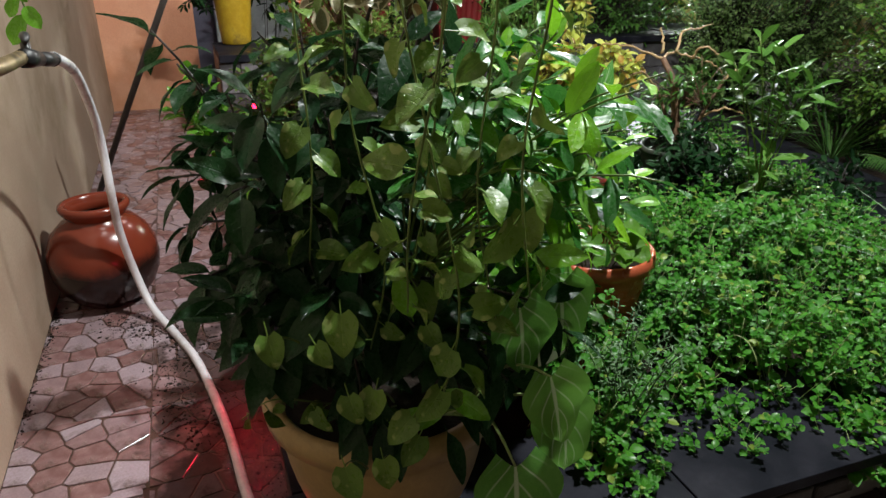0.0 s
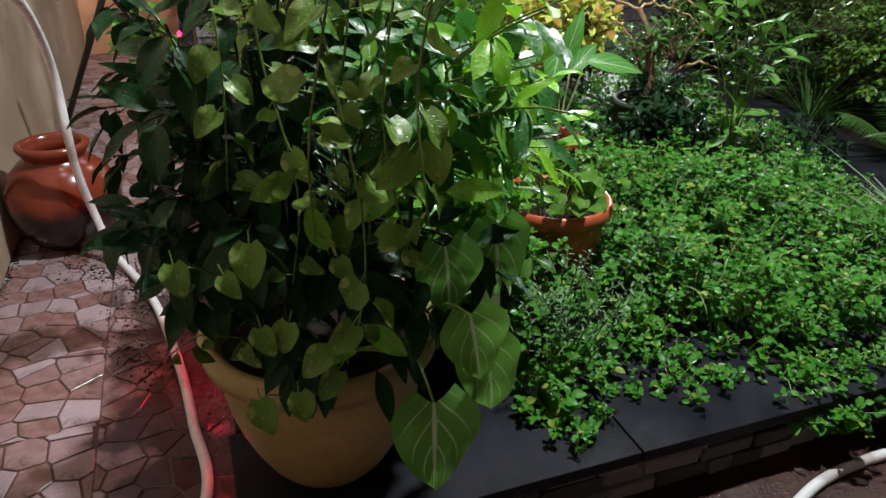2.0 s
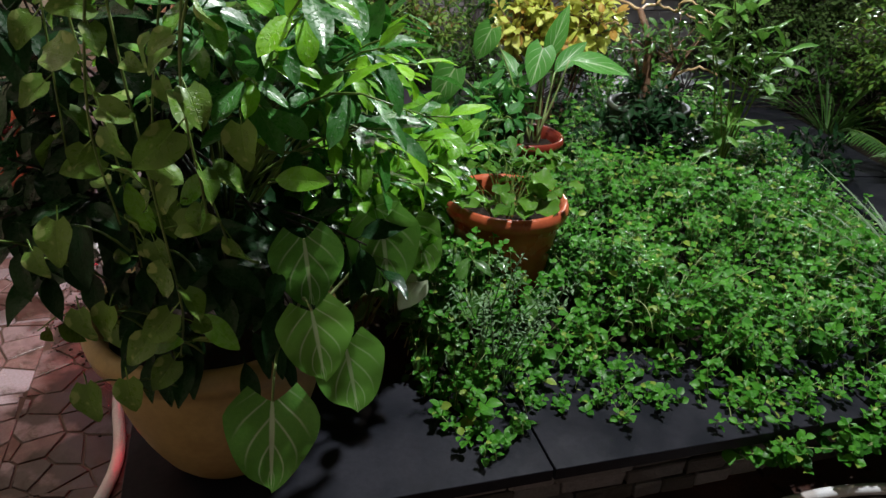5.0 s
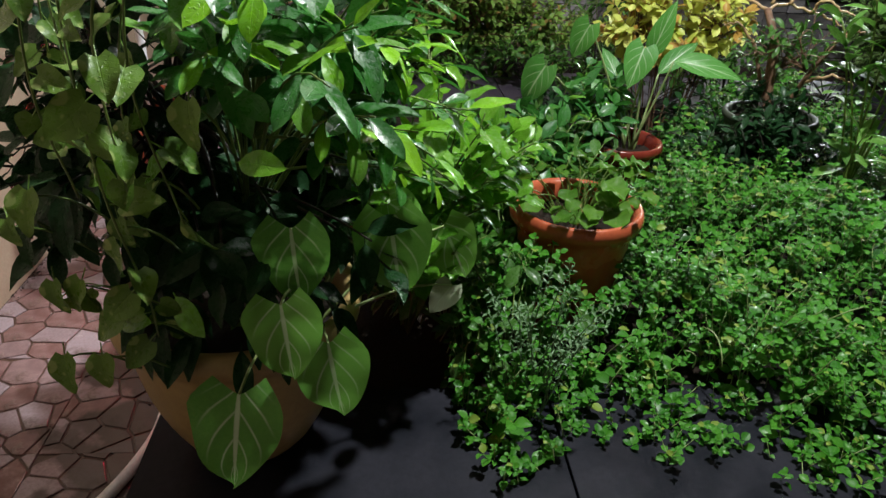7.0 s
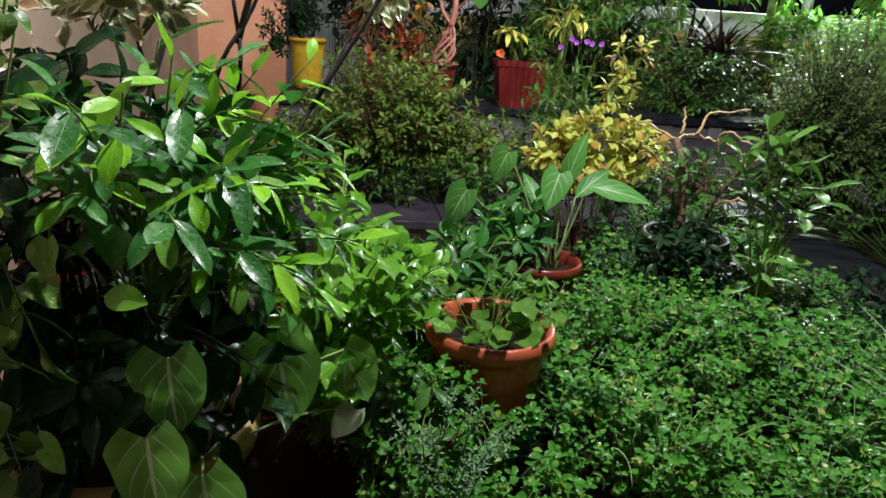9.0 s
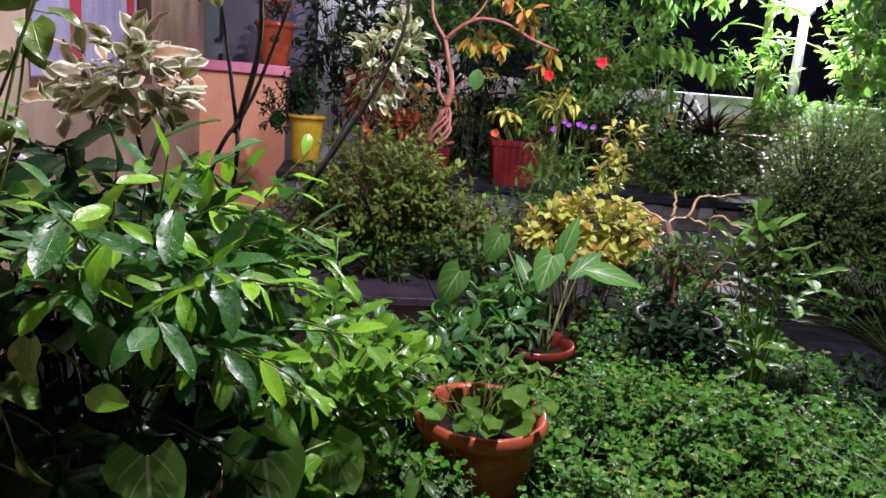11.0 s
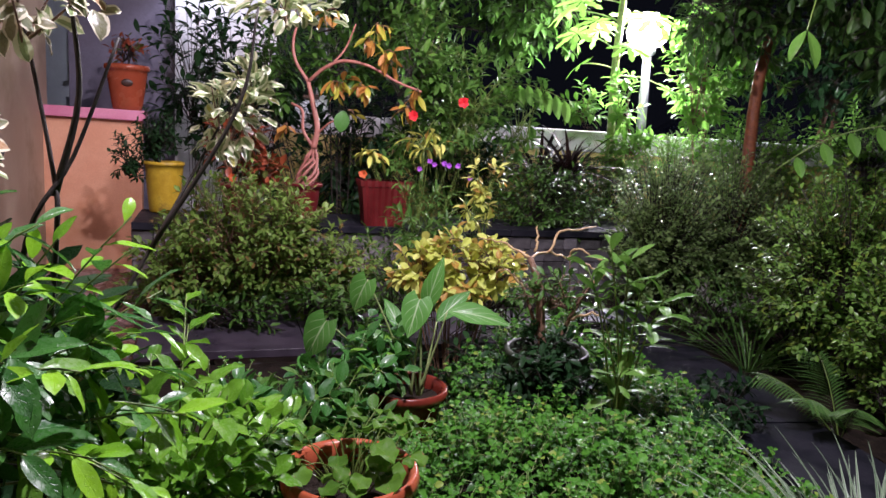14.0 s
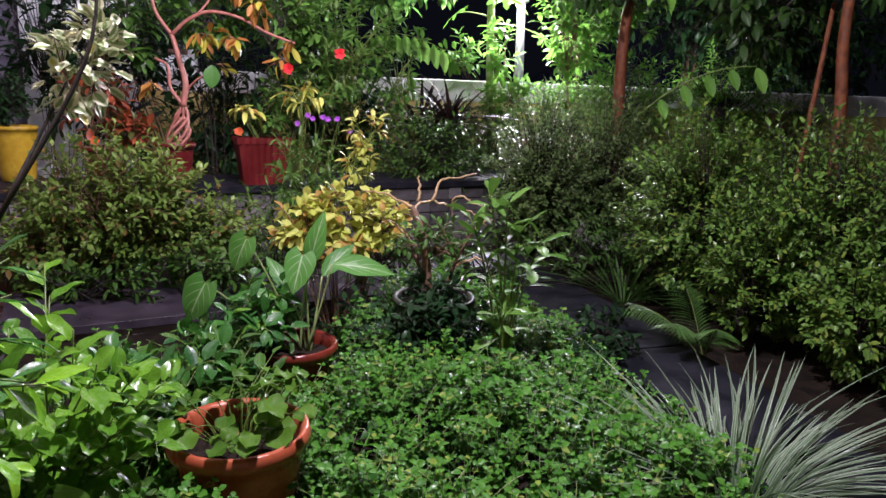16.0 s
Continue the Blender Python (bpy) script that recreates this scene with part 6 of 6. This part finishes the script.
leafy_bush("hibiscus_bush", (0.05, 5.95, 0.12), [((0.12, 5.95, 1.45), (0.30, 0.2, 0.25)), ((0.45, 6.0, 1.55), (0.35, 0.25, 0.35)), ((-0.05, 5.75, 1.18), (0.18, 0.12, 0.12))], [blade(0.085, 0.035, "oval", 0.3, 0.3, 5, 4, 0.05, 0.012, i) for i in range(3)], (24, 34, 8), 7, M["tree"], "hibiscus with green and yellowing leaves", 121, M["green_stem"])
leafy_bush("yellowing_leaves_shrub", (0.18, 5.70, 0.72), [((0.22, 5.72, 1.42), (0.16, 0.1, 0.12)), ((-0.18, 5.62, 1.28), (0.08, 0.06, 0.10))], [blade(0.12, 0.04, "oval", 0.4, 0.3, 5, 4, 0.05, 0.012, i) for i in range(3)], (9, 5), 5, M["yellow"], "shoots with drooping yellow leaves in the planter", 122, M["green_stem"], "shrub", (0.7, 1.1), 0.5, 0.6)
leafy_bush("dark_pot_plant", (-1.81, 5.50, 1.06), [((-1.85, 5.50, 1.32), (0.26, 0.18, 0.20)), ((-2.05, 5.45, 1.15), (0.18, 0.12, 0.25))], medium, (60, 30), 9, M["dark"], "dark bushy plant in the yellow pot", 123, M["twig"], "plant")
leafy_bush("bronze_pot_plant", (-1.25, 5.62, 0.93), [((-1.28, 5.6, 1.30), (0.28, 0.18, 0.30)), ((-1.02, 5.6, 1.12), (0.2, 0.15, 0.16))], [blade(0.085, 0.045, "oval", 0.3, 0.3, 4, 4, 0.06, 0.01, i) for i in range(3)], (34, 20), 7, M["redleaf"], "plant with bronze and red leaves", 124, M["brown_bark"], "plant")
leafy_bush("sill_plant", (-2.685, 6.53, 1.86), [((-2.685, 6.53, 2.05), (0.20, 0.15, 0.14))], medium, (22,), 7, M["redleaf"], "bronze-leaved plant in the terracotta pot on the sill", 125, M["twig"], "plant", (0.8, 1.5))
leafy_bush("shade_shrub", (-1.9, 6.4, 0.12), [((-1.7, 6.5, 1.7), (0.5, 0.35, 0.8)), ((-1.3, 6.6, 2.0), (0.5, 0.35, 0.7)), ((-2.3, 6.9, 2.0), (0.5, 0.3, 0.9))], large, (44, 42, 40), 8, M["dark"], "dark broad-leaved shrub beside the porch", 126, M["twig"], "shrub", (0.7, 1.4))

# strap-leaved plants in front of the low bush and beside the hedge
def straps(name, where, n, length, width, material, label, seed, steep=(0.7, 1.4)):
    rng = random.Random(seed)
    ob = thing(name, where, label, "plant")
    ms = leaf_meshes("strap_leaf", material, [dict(length=1.0, width=width, kind="strap", curl=c, fold=0.3, rows=12, cols=2, twist=tw, seed=i) for i, (c, tw) in enumerate(((0.45, 0.4), (0.75, -0.5), (0.25, 0.2)))])
    for k in range(n):
        a, el = rng.uniform(0, 6.28), rng.uniform(*steep)
        d = Vector((math.cos(a) * math.cos(el), math.sin(a) * math.cos(el), math.sin(el)))
        place("leaf", rng.choice(ms), ob, aim(Vector(where) + Vector((0.04 * math.cos(a), 0.04 * math.sin(a), 0.0)), d, Vector((0, 0, 1)) - d * 0.3, rng.uniform(0.6, 1.1) * length))


straps("strap_lily", (-0.42, 4.52, 0.13), 9, 0.55, 0.085, M["strap"], "lily with broad hanging strap leaves", 131)
straps("strap_lily", (-0.68, 4.42, 0.13), 7, 0.50, 0.08, M["strap"], "lily with broad hanging strap leaves", 132)
straps("strap_lily", (-0.20, 4.62, 0.13), 8, 0.55, 0.085, M["strap"], "lily with broad hanging strap leaves", 137)
straps("dry_grass", (-1.02, 4.42, 0.13), 26, 0.38, 0.02, M["spider"], "tuft of pale dry grass by the slate", 133, (0.3, 1.3))
straps("grass_clump", (2.50, 4.55, 0.12), 46, 0.72, 0.018, M["strap"], "clump of long green grass by the hedge", 134, (0.5, 1.3))
straps("dark_cordyline", (1.22, 7.25, 1.10), 60, 0.66, 0.06, M["maroon"], "dark maroon spiky plant by the street wall", 136, (0.0, 1.2))
straps("dark_cordyline", (1.52, 7.25, 1.14), 85, 0.66, 0.06, M["maroon"], "dark maroon spiky plant by the street wall", 135, (0.1, 1.3))
round_pot((1.40, 7.25, 0.12), 0.24, 0.16, 1.04, M["black"], "tall black pot under the spiky plant")


# ---- trees by the street ----
def palmate(size, lobes=7, seed=0):
    """A deeply lobed papaya leaf."""
    verts, faces, uvs = [(0, 0, 0)], [], [(0.5, 0.0)]
    for k in range(lobes):
        a0 = math.radians(-150 + 300 * k / (lobes - 1))
        L = size * (0.62 + 0.38 * math.cos(a0 * 0.5))
        d, s = Vector((math.sin(a0), math.cos(a0), 0)), Vector((math.cos(a0), -math.sin(a0), 0))
        b = len(verts)
        outline = ((0.28, -0.085), (0.5, -0.16), (0.62, -0.09), (0.82, -0.12), (1.0, 0.0), (0.82, 0.12), (0.62, 0.09), (0.5, 0.16), (0.28, 0.085))
        for t, w in outline:
            p = d * L * t + s * size * w
            verts.append((p.x, p.y, -0.18 * L * t * t))
            uvs.append((0.5 + w * 2.5, t))
        for t in (0.3, 0.6, 0.85):
            p = d * L * t
            verts.append((p.x, p.y, -0.18 * L * t * t - 0.01 * size))
            uvs.append((0.5, t))
        c0, c1, c2 = b + 9, b + 10, b + 11
        faces += [(0, b, c0), (b, b + 1, c1, c0), (b + 1, b + 2, c1), (b + 2, b + 3, c2, c1), (b + 3, b + 4, c2), (b + 4, b + 5, c2), (b + 5, b + 6, c1, c2), (b + 6, b + 7, c1), (b + 7, b + 8, c0, c1), (b + 8, 0, c0)]
    return np.array(verts), faces, np.array(uvs)


def papaya():
    rng = random.Random(141)
    ob = thing("papaya_tree", (2.15, 9.0, 0.1), "young papaya tree with lobed leaves lit by the lamp", "tree")
    stems_of(ob, [smooth_path([(2.18, 8.98, 0.1), (2.16, 9.0, 1.3), (2.12, 9.0, 2.4), (2.14, 9.0, 3.3)], 6)], (0.058, 0.04), M["pale_stem"], "trunk", 10)
    t = palmate(0.30)
    me = mesh_data("papaya_leaf", *t[:2], M["papaya"], t[2])
    stalks = []
    for k in range(18):
        a = k * 2.4
        z = 2.3 + 0.07 * k
        r = rng.uniform(0.45, 0.85)
        tip = Vector((2.13 + r * math.cos(a), 9.0 + r * math.sin(a) * 0.8, z + rng.uniform(-0.15, 0.25)))
        stalks.append(branch_path(rng, (2.13, 9.0, z), tip, 0.15))
        place("leaf", me, ob, aim(tip, (math.cos(a), math.sin(a), -0.6), (0, -0.5, 1), rng.uniform(0.8, 1.3)))
    stems_of(ob, stalks, (0.010, 0.006), M["pale_stem"], "leaf_stalk")


papaya()
# Bright papaya green puts the lamp's light into these leaves' colour too.
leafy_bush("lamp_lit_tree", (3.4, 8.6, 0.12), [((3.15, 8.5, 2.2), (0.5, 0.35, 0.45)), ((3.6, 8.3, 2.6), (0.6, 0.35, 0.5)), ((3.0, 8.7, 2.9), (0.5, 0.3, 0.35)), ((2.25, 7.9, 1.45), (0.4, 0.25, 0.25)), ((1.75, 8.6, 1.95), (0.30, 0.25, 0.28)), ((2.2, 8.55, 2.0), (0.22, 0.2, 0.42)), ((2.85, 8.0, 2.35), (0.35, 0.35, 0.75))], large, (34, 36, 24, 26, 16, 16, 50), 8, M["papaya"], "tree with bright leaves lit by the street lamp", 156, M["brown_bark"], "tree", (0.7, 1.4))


def tree(name, trunk_pts, radii, bark, lobes, n_per, leaf, material, label, seed, size=(0.7, 1.3), per=9):
    rng = random.Random(seed)
    ob = thing(name, trunk_pts[0], label, "tree")
    path = smooth_path(trunk_pts, 6)
    stems_of(ob, [path], radii, bark, "trunk", 12)
    limbs, poses, shoots = [], [], []
    for (centre, rad), n in zip(lobes, n_per):
        centre = Vector(centre)
        hub = centre - Vector((0, 0, rad[2] * 0.5))
        limbs.append(branch_path(rng, path[-1], hub, 0.1, 7, 0.1))
        tips = [ball_point(rng, centre, rad, 0.35) for _ in range(n)]
        a, b = sprays(rng, [hub, centre, centre - Vector((rad[0] * 0.4, 0, 0)), centre + Vector((rad[0] * 0.4, 0, 0))], tips, per, size, 1.05, 0.4, 0.4, 0.15, 0.08)
        shoots += a
        poses += b
    stems_of(ob, limbs, (radii[1] * 0.45, 0.008), M["twig"], "limb", 8)
    stems_of(ob, shoots, (0.007, 0.003), M["twig"], "shoot", 4)
    crown_of(ob, leaf, poses, material, rng)
    return ob


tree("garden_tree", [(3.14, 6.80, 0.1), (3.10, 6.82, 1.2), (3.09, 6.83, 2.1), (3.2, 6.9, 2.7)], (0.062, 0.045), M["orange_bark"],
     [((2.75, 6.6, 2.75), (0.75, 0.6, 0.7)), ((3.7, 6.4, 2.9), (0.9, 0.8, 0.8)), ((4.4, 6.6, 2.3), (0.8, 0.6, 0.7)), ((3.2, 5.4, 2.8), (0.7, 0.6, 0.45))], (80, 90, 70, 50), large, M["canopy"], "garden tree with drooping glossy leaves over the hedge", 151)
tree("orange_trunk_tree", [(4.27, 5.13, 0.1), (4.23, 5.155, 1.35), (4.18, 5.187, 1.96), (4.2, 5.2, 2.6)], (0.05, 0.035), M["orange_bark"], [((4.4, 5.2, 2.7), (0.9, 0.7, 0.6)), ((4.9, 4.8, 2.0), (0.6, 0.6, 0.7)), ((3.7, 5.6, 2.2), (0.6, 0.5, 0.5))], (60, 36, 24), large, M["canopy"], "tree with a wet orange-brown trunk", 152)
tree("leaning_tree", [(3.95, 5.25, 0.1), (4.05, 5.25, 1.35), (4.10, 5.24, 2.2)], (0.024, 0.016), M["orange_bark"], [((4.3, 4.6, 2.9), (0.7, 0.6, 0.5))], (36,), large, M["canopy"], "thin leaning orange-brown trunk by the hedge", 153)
tree("street_tree", [(-0.6, 10.2, 0.72), (-0.6, 10.2, 2.0), (-0.4, 10.2, 3.0)], (0.10, 0.05), M["twig"], [((-0.8, 10.0, 3.3), (1.5, 0.9, 1.2)), ((1.0, 10.2, 3.2), (1.0, 0.8, 0.8)), ((-2.8, 10.0, 3.0), (1.2, 0.9, 1.3))], (170, 150, 50), [blade(0.16, 0.07, "oval", 0.25, 0.3, 4, 2, 0.05, 0.02, i) for i in range(3)], M["tree"], "dark street tree behind the wall", 154)
tree("far_tree", [(6.0, 12.0, 0.72), (6.0, 12.0, 2.0), (6.1, 12.0, 3.0)], (0.16, 0.11), M["brown_bark"], [((5.6, 11.4, 2.9), (1.5, 0.9, 1.2)), ((7.6, 10.5, 2.6), (1.6, 1.0, 1.5)), ((6.2, 9.6, 2.4), (1.2, 0.5, 1.2))], (110, 110, 80), [blade(0.16, 0.07, "oval", 0.25, 0.3, 4, 2, 0.05, 0.02, i) for i in range(3)], M["dark"], "dark tree on the far side of the street", 155)


hang = thing("hanging_vine", (-1.0, 1.55, 1.55), "few lime leaves of a vine over the tap", "vine")
path = smooth_path([(-1.10, 1.50, 1.7), (-1.0, 1.55, 1.45), (-0.97, 1.58, 1.26)], 6)
stems_of(hang, [path], (0.003, 0.002), M["green_stem"], "vine_stem")
for k in range(12):
    pos, tan = along(path, 0.3 + 0.7 * k / 12)
    place("leaf", RNG.choice(gm), hang, aim(pos, ((-1) ** k * 0.6, -0.3, -0.8), (0.2, -1, 0.4), RNG.uniform(0.7, 1.1)))


def pinnate_branch(name, start, end, n, length, width, label, seed):
    """A bough with paired hanging leaflets."""
    rng = random.Random(seed)
    ob = thing(name, start, label, "branch")
    path = branch_path(rng, start, end, 0.25, 10)
    stems_of(ob, [path], (0.006, 0.003), M["green_stem"], "stalk")
    ms = leaf_meshes("leaflet", M["papaya"], [dict(length=length, width=width, kind="oval", curl=0.2, fold=0.2, rows=7, stalk=0.01, seed=k) for k in range(2)])
    for i in range(n):
        pos, tan = along(path, 0.2 + 0.8 * i / (n - 1))
        for sg in (-1, 1):
            side = tan.cross(Vector((0, 0, 1))).normalized() * sg
            place("leaflet", rng.choice(ms), ob, aim(pos, side * 0.6 + Vector((0, 0, -0.9)) + tan * 0.4, side * 0.6 + Vector((0, -0.6, 0.5)), rng.uniform(0.8, 1.15)))


pinnate_branch("hanging_bough", (0.62, 6.9, 1.92), (1.37, 6.69, 1.84), 8, 0.21, 0.085, "bough with hanging paired green leaflets", 161)
pinnate_branch("broad_leaf_shoot", (2.6, 4.9, 1.35), (3.25, 4.62, 1.70), 5, 0.16, 0.07, "light green shoot with broad leaves over the hedge", 162)
pinnate_branch("overhead_shoot", (3.0, 5.2, 2.62), (2.12, 3.42, 2.02), 3, 0.16, 0.075, "hanging shoot with two broad lime leaves", 163)


# ---- pavement: crazy-pattern tiles, each stone a piece ----
def clip_poly(poly, a, b, c):
    """Keeps the part of poly where a*x + b*y <= c."""
    out = []
    for i, p in enumerate(poly):
        r = poly[i - 1]
        dp, dr = a * p[0] + b * p[1] - c, a * r[0] + b * r[1] - c
        if (dp <= 0) != (dr <= 0):
            t = dr / (dr - dp)
            out.append((r[0] + (p[0] - r[0]) * t, r[1] + (p[1] - r[1]) * t))
        if dp <= 0:
            out.append(p)
    return out


def tile_cells(p0, q0, size, rng):
    """The stones of one tile: cells round jittered seeds, cut at the tile's edge, shrunk for the grout."""
    seeds, n = [], 4
    for i in range(-1, n + 1):
        for j in range(-1, n + 1):
            seeds.append((p0 + size * (i + 0.5 + rng.uniform(-0.42, 0.42)) / n, q0 + size * (j + 0.5 + rng.uniform(-0.42, 0.42)) / n))
    cells = []
    for s in seeds:
        poly = [(p0, q0), (p0 + size, q0), (p0 + size, q0 + size), (p0, q0 + size)]
        for o in seeds:
            if o is s or not poly:
                continue
            a, b = o[0] - s[0], o[1] - s[1]
            ln = math.hypot(a, b)
            if ln > size:
                continue
            poly = clip_poly(poly, a / ln, b / ln, (a * (o[0] + s[0]) + b * (o[1] + s[1])) / 2 / ln - 0.0032)
        if len(poly) > 2:
            poly = clip_poly(poly, 1, 0, p0 + size - 0.0015)
            poly = clip_poly(poly, -1, 0, -p0 - 0.0015)
        if len(poly) > 2:
            area = abs(sum(poly[i - 1][0] * poly[i][1] - poly[i][0] * poly[i - 1][1] for i in range(len(poly)))) / 2
            if area > 0.0006:
                cells.append(poly)
    return cells


def stone_geometry(poly, top):
    """A thin stone with a rounded-off edge, its verts in the world."""
    cx, cy = sum(p[0] for p in poly) / len(poly), sum(p[1] for p in poly) / len(poly)
    n = len(poly)
    verts = [gp(p, q, -0.004) for p, q in poly] + [gp(p, q, top - 0.0015) for p, q in poly] + [gp(p + (cx - p) * 0.05, q + (cy - q) * 0.05, top) for p, q in poly]
    faces = [(i, (i + 1) % n, n + (i + 1) % n, n + i) for i in range(n)] + [(n + i, n + (i + 1) % n, 2 * n + (i + 1) % n, 2 * n + i) for i in range(n)] + [tuple(range(2 * n, 3 * n))]
    return verts, faces, gp(cx, cy, 0)


def pavement():
    rng = random.Random(171)
    verts = [gp(-0.605, -1.5, -0.003), gp(5.0, -1.5, -0.003), gp(5.0, 0.95, -0.003), gp(0.7, 0.95, -0.003), gp(0.7, 7.0, -0.003), gp(-0.605, 7.0, -0.003)]
    ob = tagged(place("pavement", mesh_data("pavement", verts, [tuple(range(6))], M["grout"], smooth=False)), "wet pavement of pinkish crazy-pattern glazed tiles", "pavement", kind="structure")
    rest = Heap()
    near = 0
    size = 0.4
    for j in range(-3, 19):
        for i in range(0, 13):
            p0, q0 = -0.605 + size * i, -0.4 + size * j
            if (i > 2 and q0 > 0.5) or q0 > 6.9:
                continue
            for poly in tile_cells(p0, q0, size, rng):
                v, f, c = stone_geometry(poly, 0.001 + rng.uniform(-0.0008, 0.0008))
                if i > 2:
                    continue
                if 1.1 < q0 < 4.0 and near < 300:
                    near += 1
                    me = mesh_data("tile_stone", [k - c for k in v], f, M["tile"], smooth=False)
                    place("tile_stone", me, ob, Matrix.Translation(c))
                else:
                    rest.add([tuple(k) for k in v], f)
    tagged(place("tile_stones", rest.mesh("tile_stones", M["tile"], False), ob), kind="stuff")


pavement()


def water_film():
    """Clear water lying on the tiles."""
    m, nt, nodes, links, bsdf = nodes_of("rain_water")
    bsdf.inputs["Base Color"].default_value = (0.85, 0.9, 0.9, 1)
    bsdf.inputs["Roughness"].default_value = 0.04
    bsdf.inputs["IOR"].default_value = 1.33
    bsdf.inputs["Transmission Weight"].default_value = 1.0
    bump(nt, maths(nt, "ADD", noise_of(nt, 26.0, 3.0), maths(nt, "MULTIPLY", noise_of(nt, 90.0, 2.0), 0.5)), 1.0, 0.022, bsdf)
    return m


def pavement_dirt():
    """Specks of black moss and dirt gathered in bands on the tiles, and a shallow puddle by the pot."""
    rng, h = random.Random(191), Heap()
    bands = (([(-1.38, 2.34), (-1.10, 2.22), (-0.74, 2.12)], 0.060, 900), ([(-1.02, 2.10), (-0.90, 1.80), (-0.72, 1.62)], 0.05, 500), ([(-1.66, 2.42), (-1.50, 2.0), (-1.30, 1.5)], 0.014, 300), ([(-0.72, 1.95), (-0.55, 1.62), (-0.42, 1.35)], 0.05, 300))
    for line, spread, n in bands:
        path = smooth_path([(x, y, 0.0) for x, y in line], 6)
        for k in range(n):
            c, _ = along(path, rng.random())
            x, y = c.x + rng.gauss(0, spread), c.y + rng.gauss(0, spread)
            r, turn = rng.uniform(0.0012, 0.0034) if rng.random() < 0.86 else rng.uniform(0.0034, 0.009), rng.uniform(0, 6.28)
            ring = [(x + r * rng.uniform(0.5, 1.2) * math.cos(turn + i * 0.898), y + r * rng.uniform(0.5, 1.2) * math.sin(turn + i * 0.898)) for i in range(7)]
            verts = [(a, b, 0.0005) for a, b in ring] + [(x + (a - x) * 0.8, y + (b - y) * 0.8, 0.0034) for a, b in ring]
            h.add(verts, [(i, (i + 1) % 7, 7 + (i + 1) % 7, 7 + i) for i in range(7)] + [tuple(range(7, 14))])
    tagged(place("pavement_dirt", h.mesh("pavement_dirt", M["soil"])), "specks of black moss and dirt on the wet tiles", "dirt", kind="stuff")
    n, verts = 40, []
    for ring, z in ((1.0, 0.0005), (0.97, 0.0042), (0.6, 0.0050), (0.2, 0.0050)):
        for i in range(n):
            a = 2 * math.pi * i / n
            k = ring * (1 + 0.22 * math.sin(2 * a + 1.0) + 0.14 * math.sin(5 * a) + 0.08 * math.sin(9 * a + 2.0))
            p, q = 0.095 * k * math.cos(a), 0.19 * k * math.sin(a)
            verts.append((-0.545 + p * 0.9 - q * 0.42, 1.545 + p * 0.42 + q * 0.9, z))
    faces = [(j * n + i, j * n + (i + 1) % n, (j + 1) * n + (i + 1) % n, (j + 1) * n + i) for j in range(3) for i in range(n)] + [tuple(range(3 * n, 4 * n))]
    ob = tagged(place("puddle", mesh_data("puddle", verts, faces, water_film())), "shallow rain puddle on the tiles beside the hose", "puddle")
    ob.visible_shadow = False


pavement_dirt()


def earth_path():
    """Trodden wet red earth in front of the bed, with a scatter of dark leaf litter."""
    n, rng = 60, random.Random(181)
    verts, faces = [], []
    for j in range(n + 1):
        for i in range(n + 1):
            w = gp(0.596 + 3.6 * i / n, -1.4 + 2.28 * j / n, 0.006)
            w.z += 0.004 * noise.noise(w * 5.0) + 0.002 * noise.noise(w * 21.0)
            verts.append(w)
    for j in range(n):
        for i in range(n):
            e = j * (n + 1) + i
            faces.append((e, e + 1, e + n + 2, e + n + 1))
    tagged(place("earth_path", mesh_data("earth_path", verts, faces, M["dark_tile"])), "wet trodden red earth in front of the bed", "ground", kind="structure")
    h = Heap()
    tl = [blade(0.045, 0.018, "oval", 0.05, 0.1, 4, 2, 0.1, 0, i) for i in range(3)]
    for k in range(130):
        w = gp(rng.uniform(0.7, 3.4), rng.uniform(0.3, 0.84), rng.uniform(0.010, 0.014))
        a = rng.uniform(0, 6.28)
        h.leaf(rng.choice(tl), aim(w, (math.cos(a), math.sin(a), 0.05), (rng.uniform(-0.3, 0.3), rng.uniform(-0.3, 0.3), 1), rng.uniform(0.6, 1.2)))
    ob = tagged(place("leaf_litter", h.mesh("leaf_litter", M["maroon"])), "dark wet fallen leaves on the red earth", "leaves", kind="stuff")


earth_path()
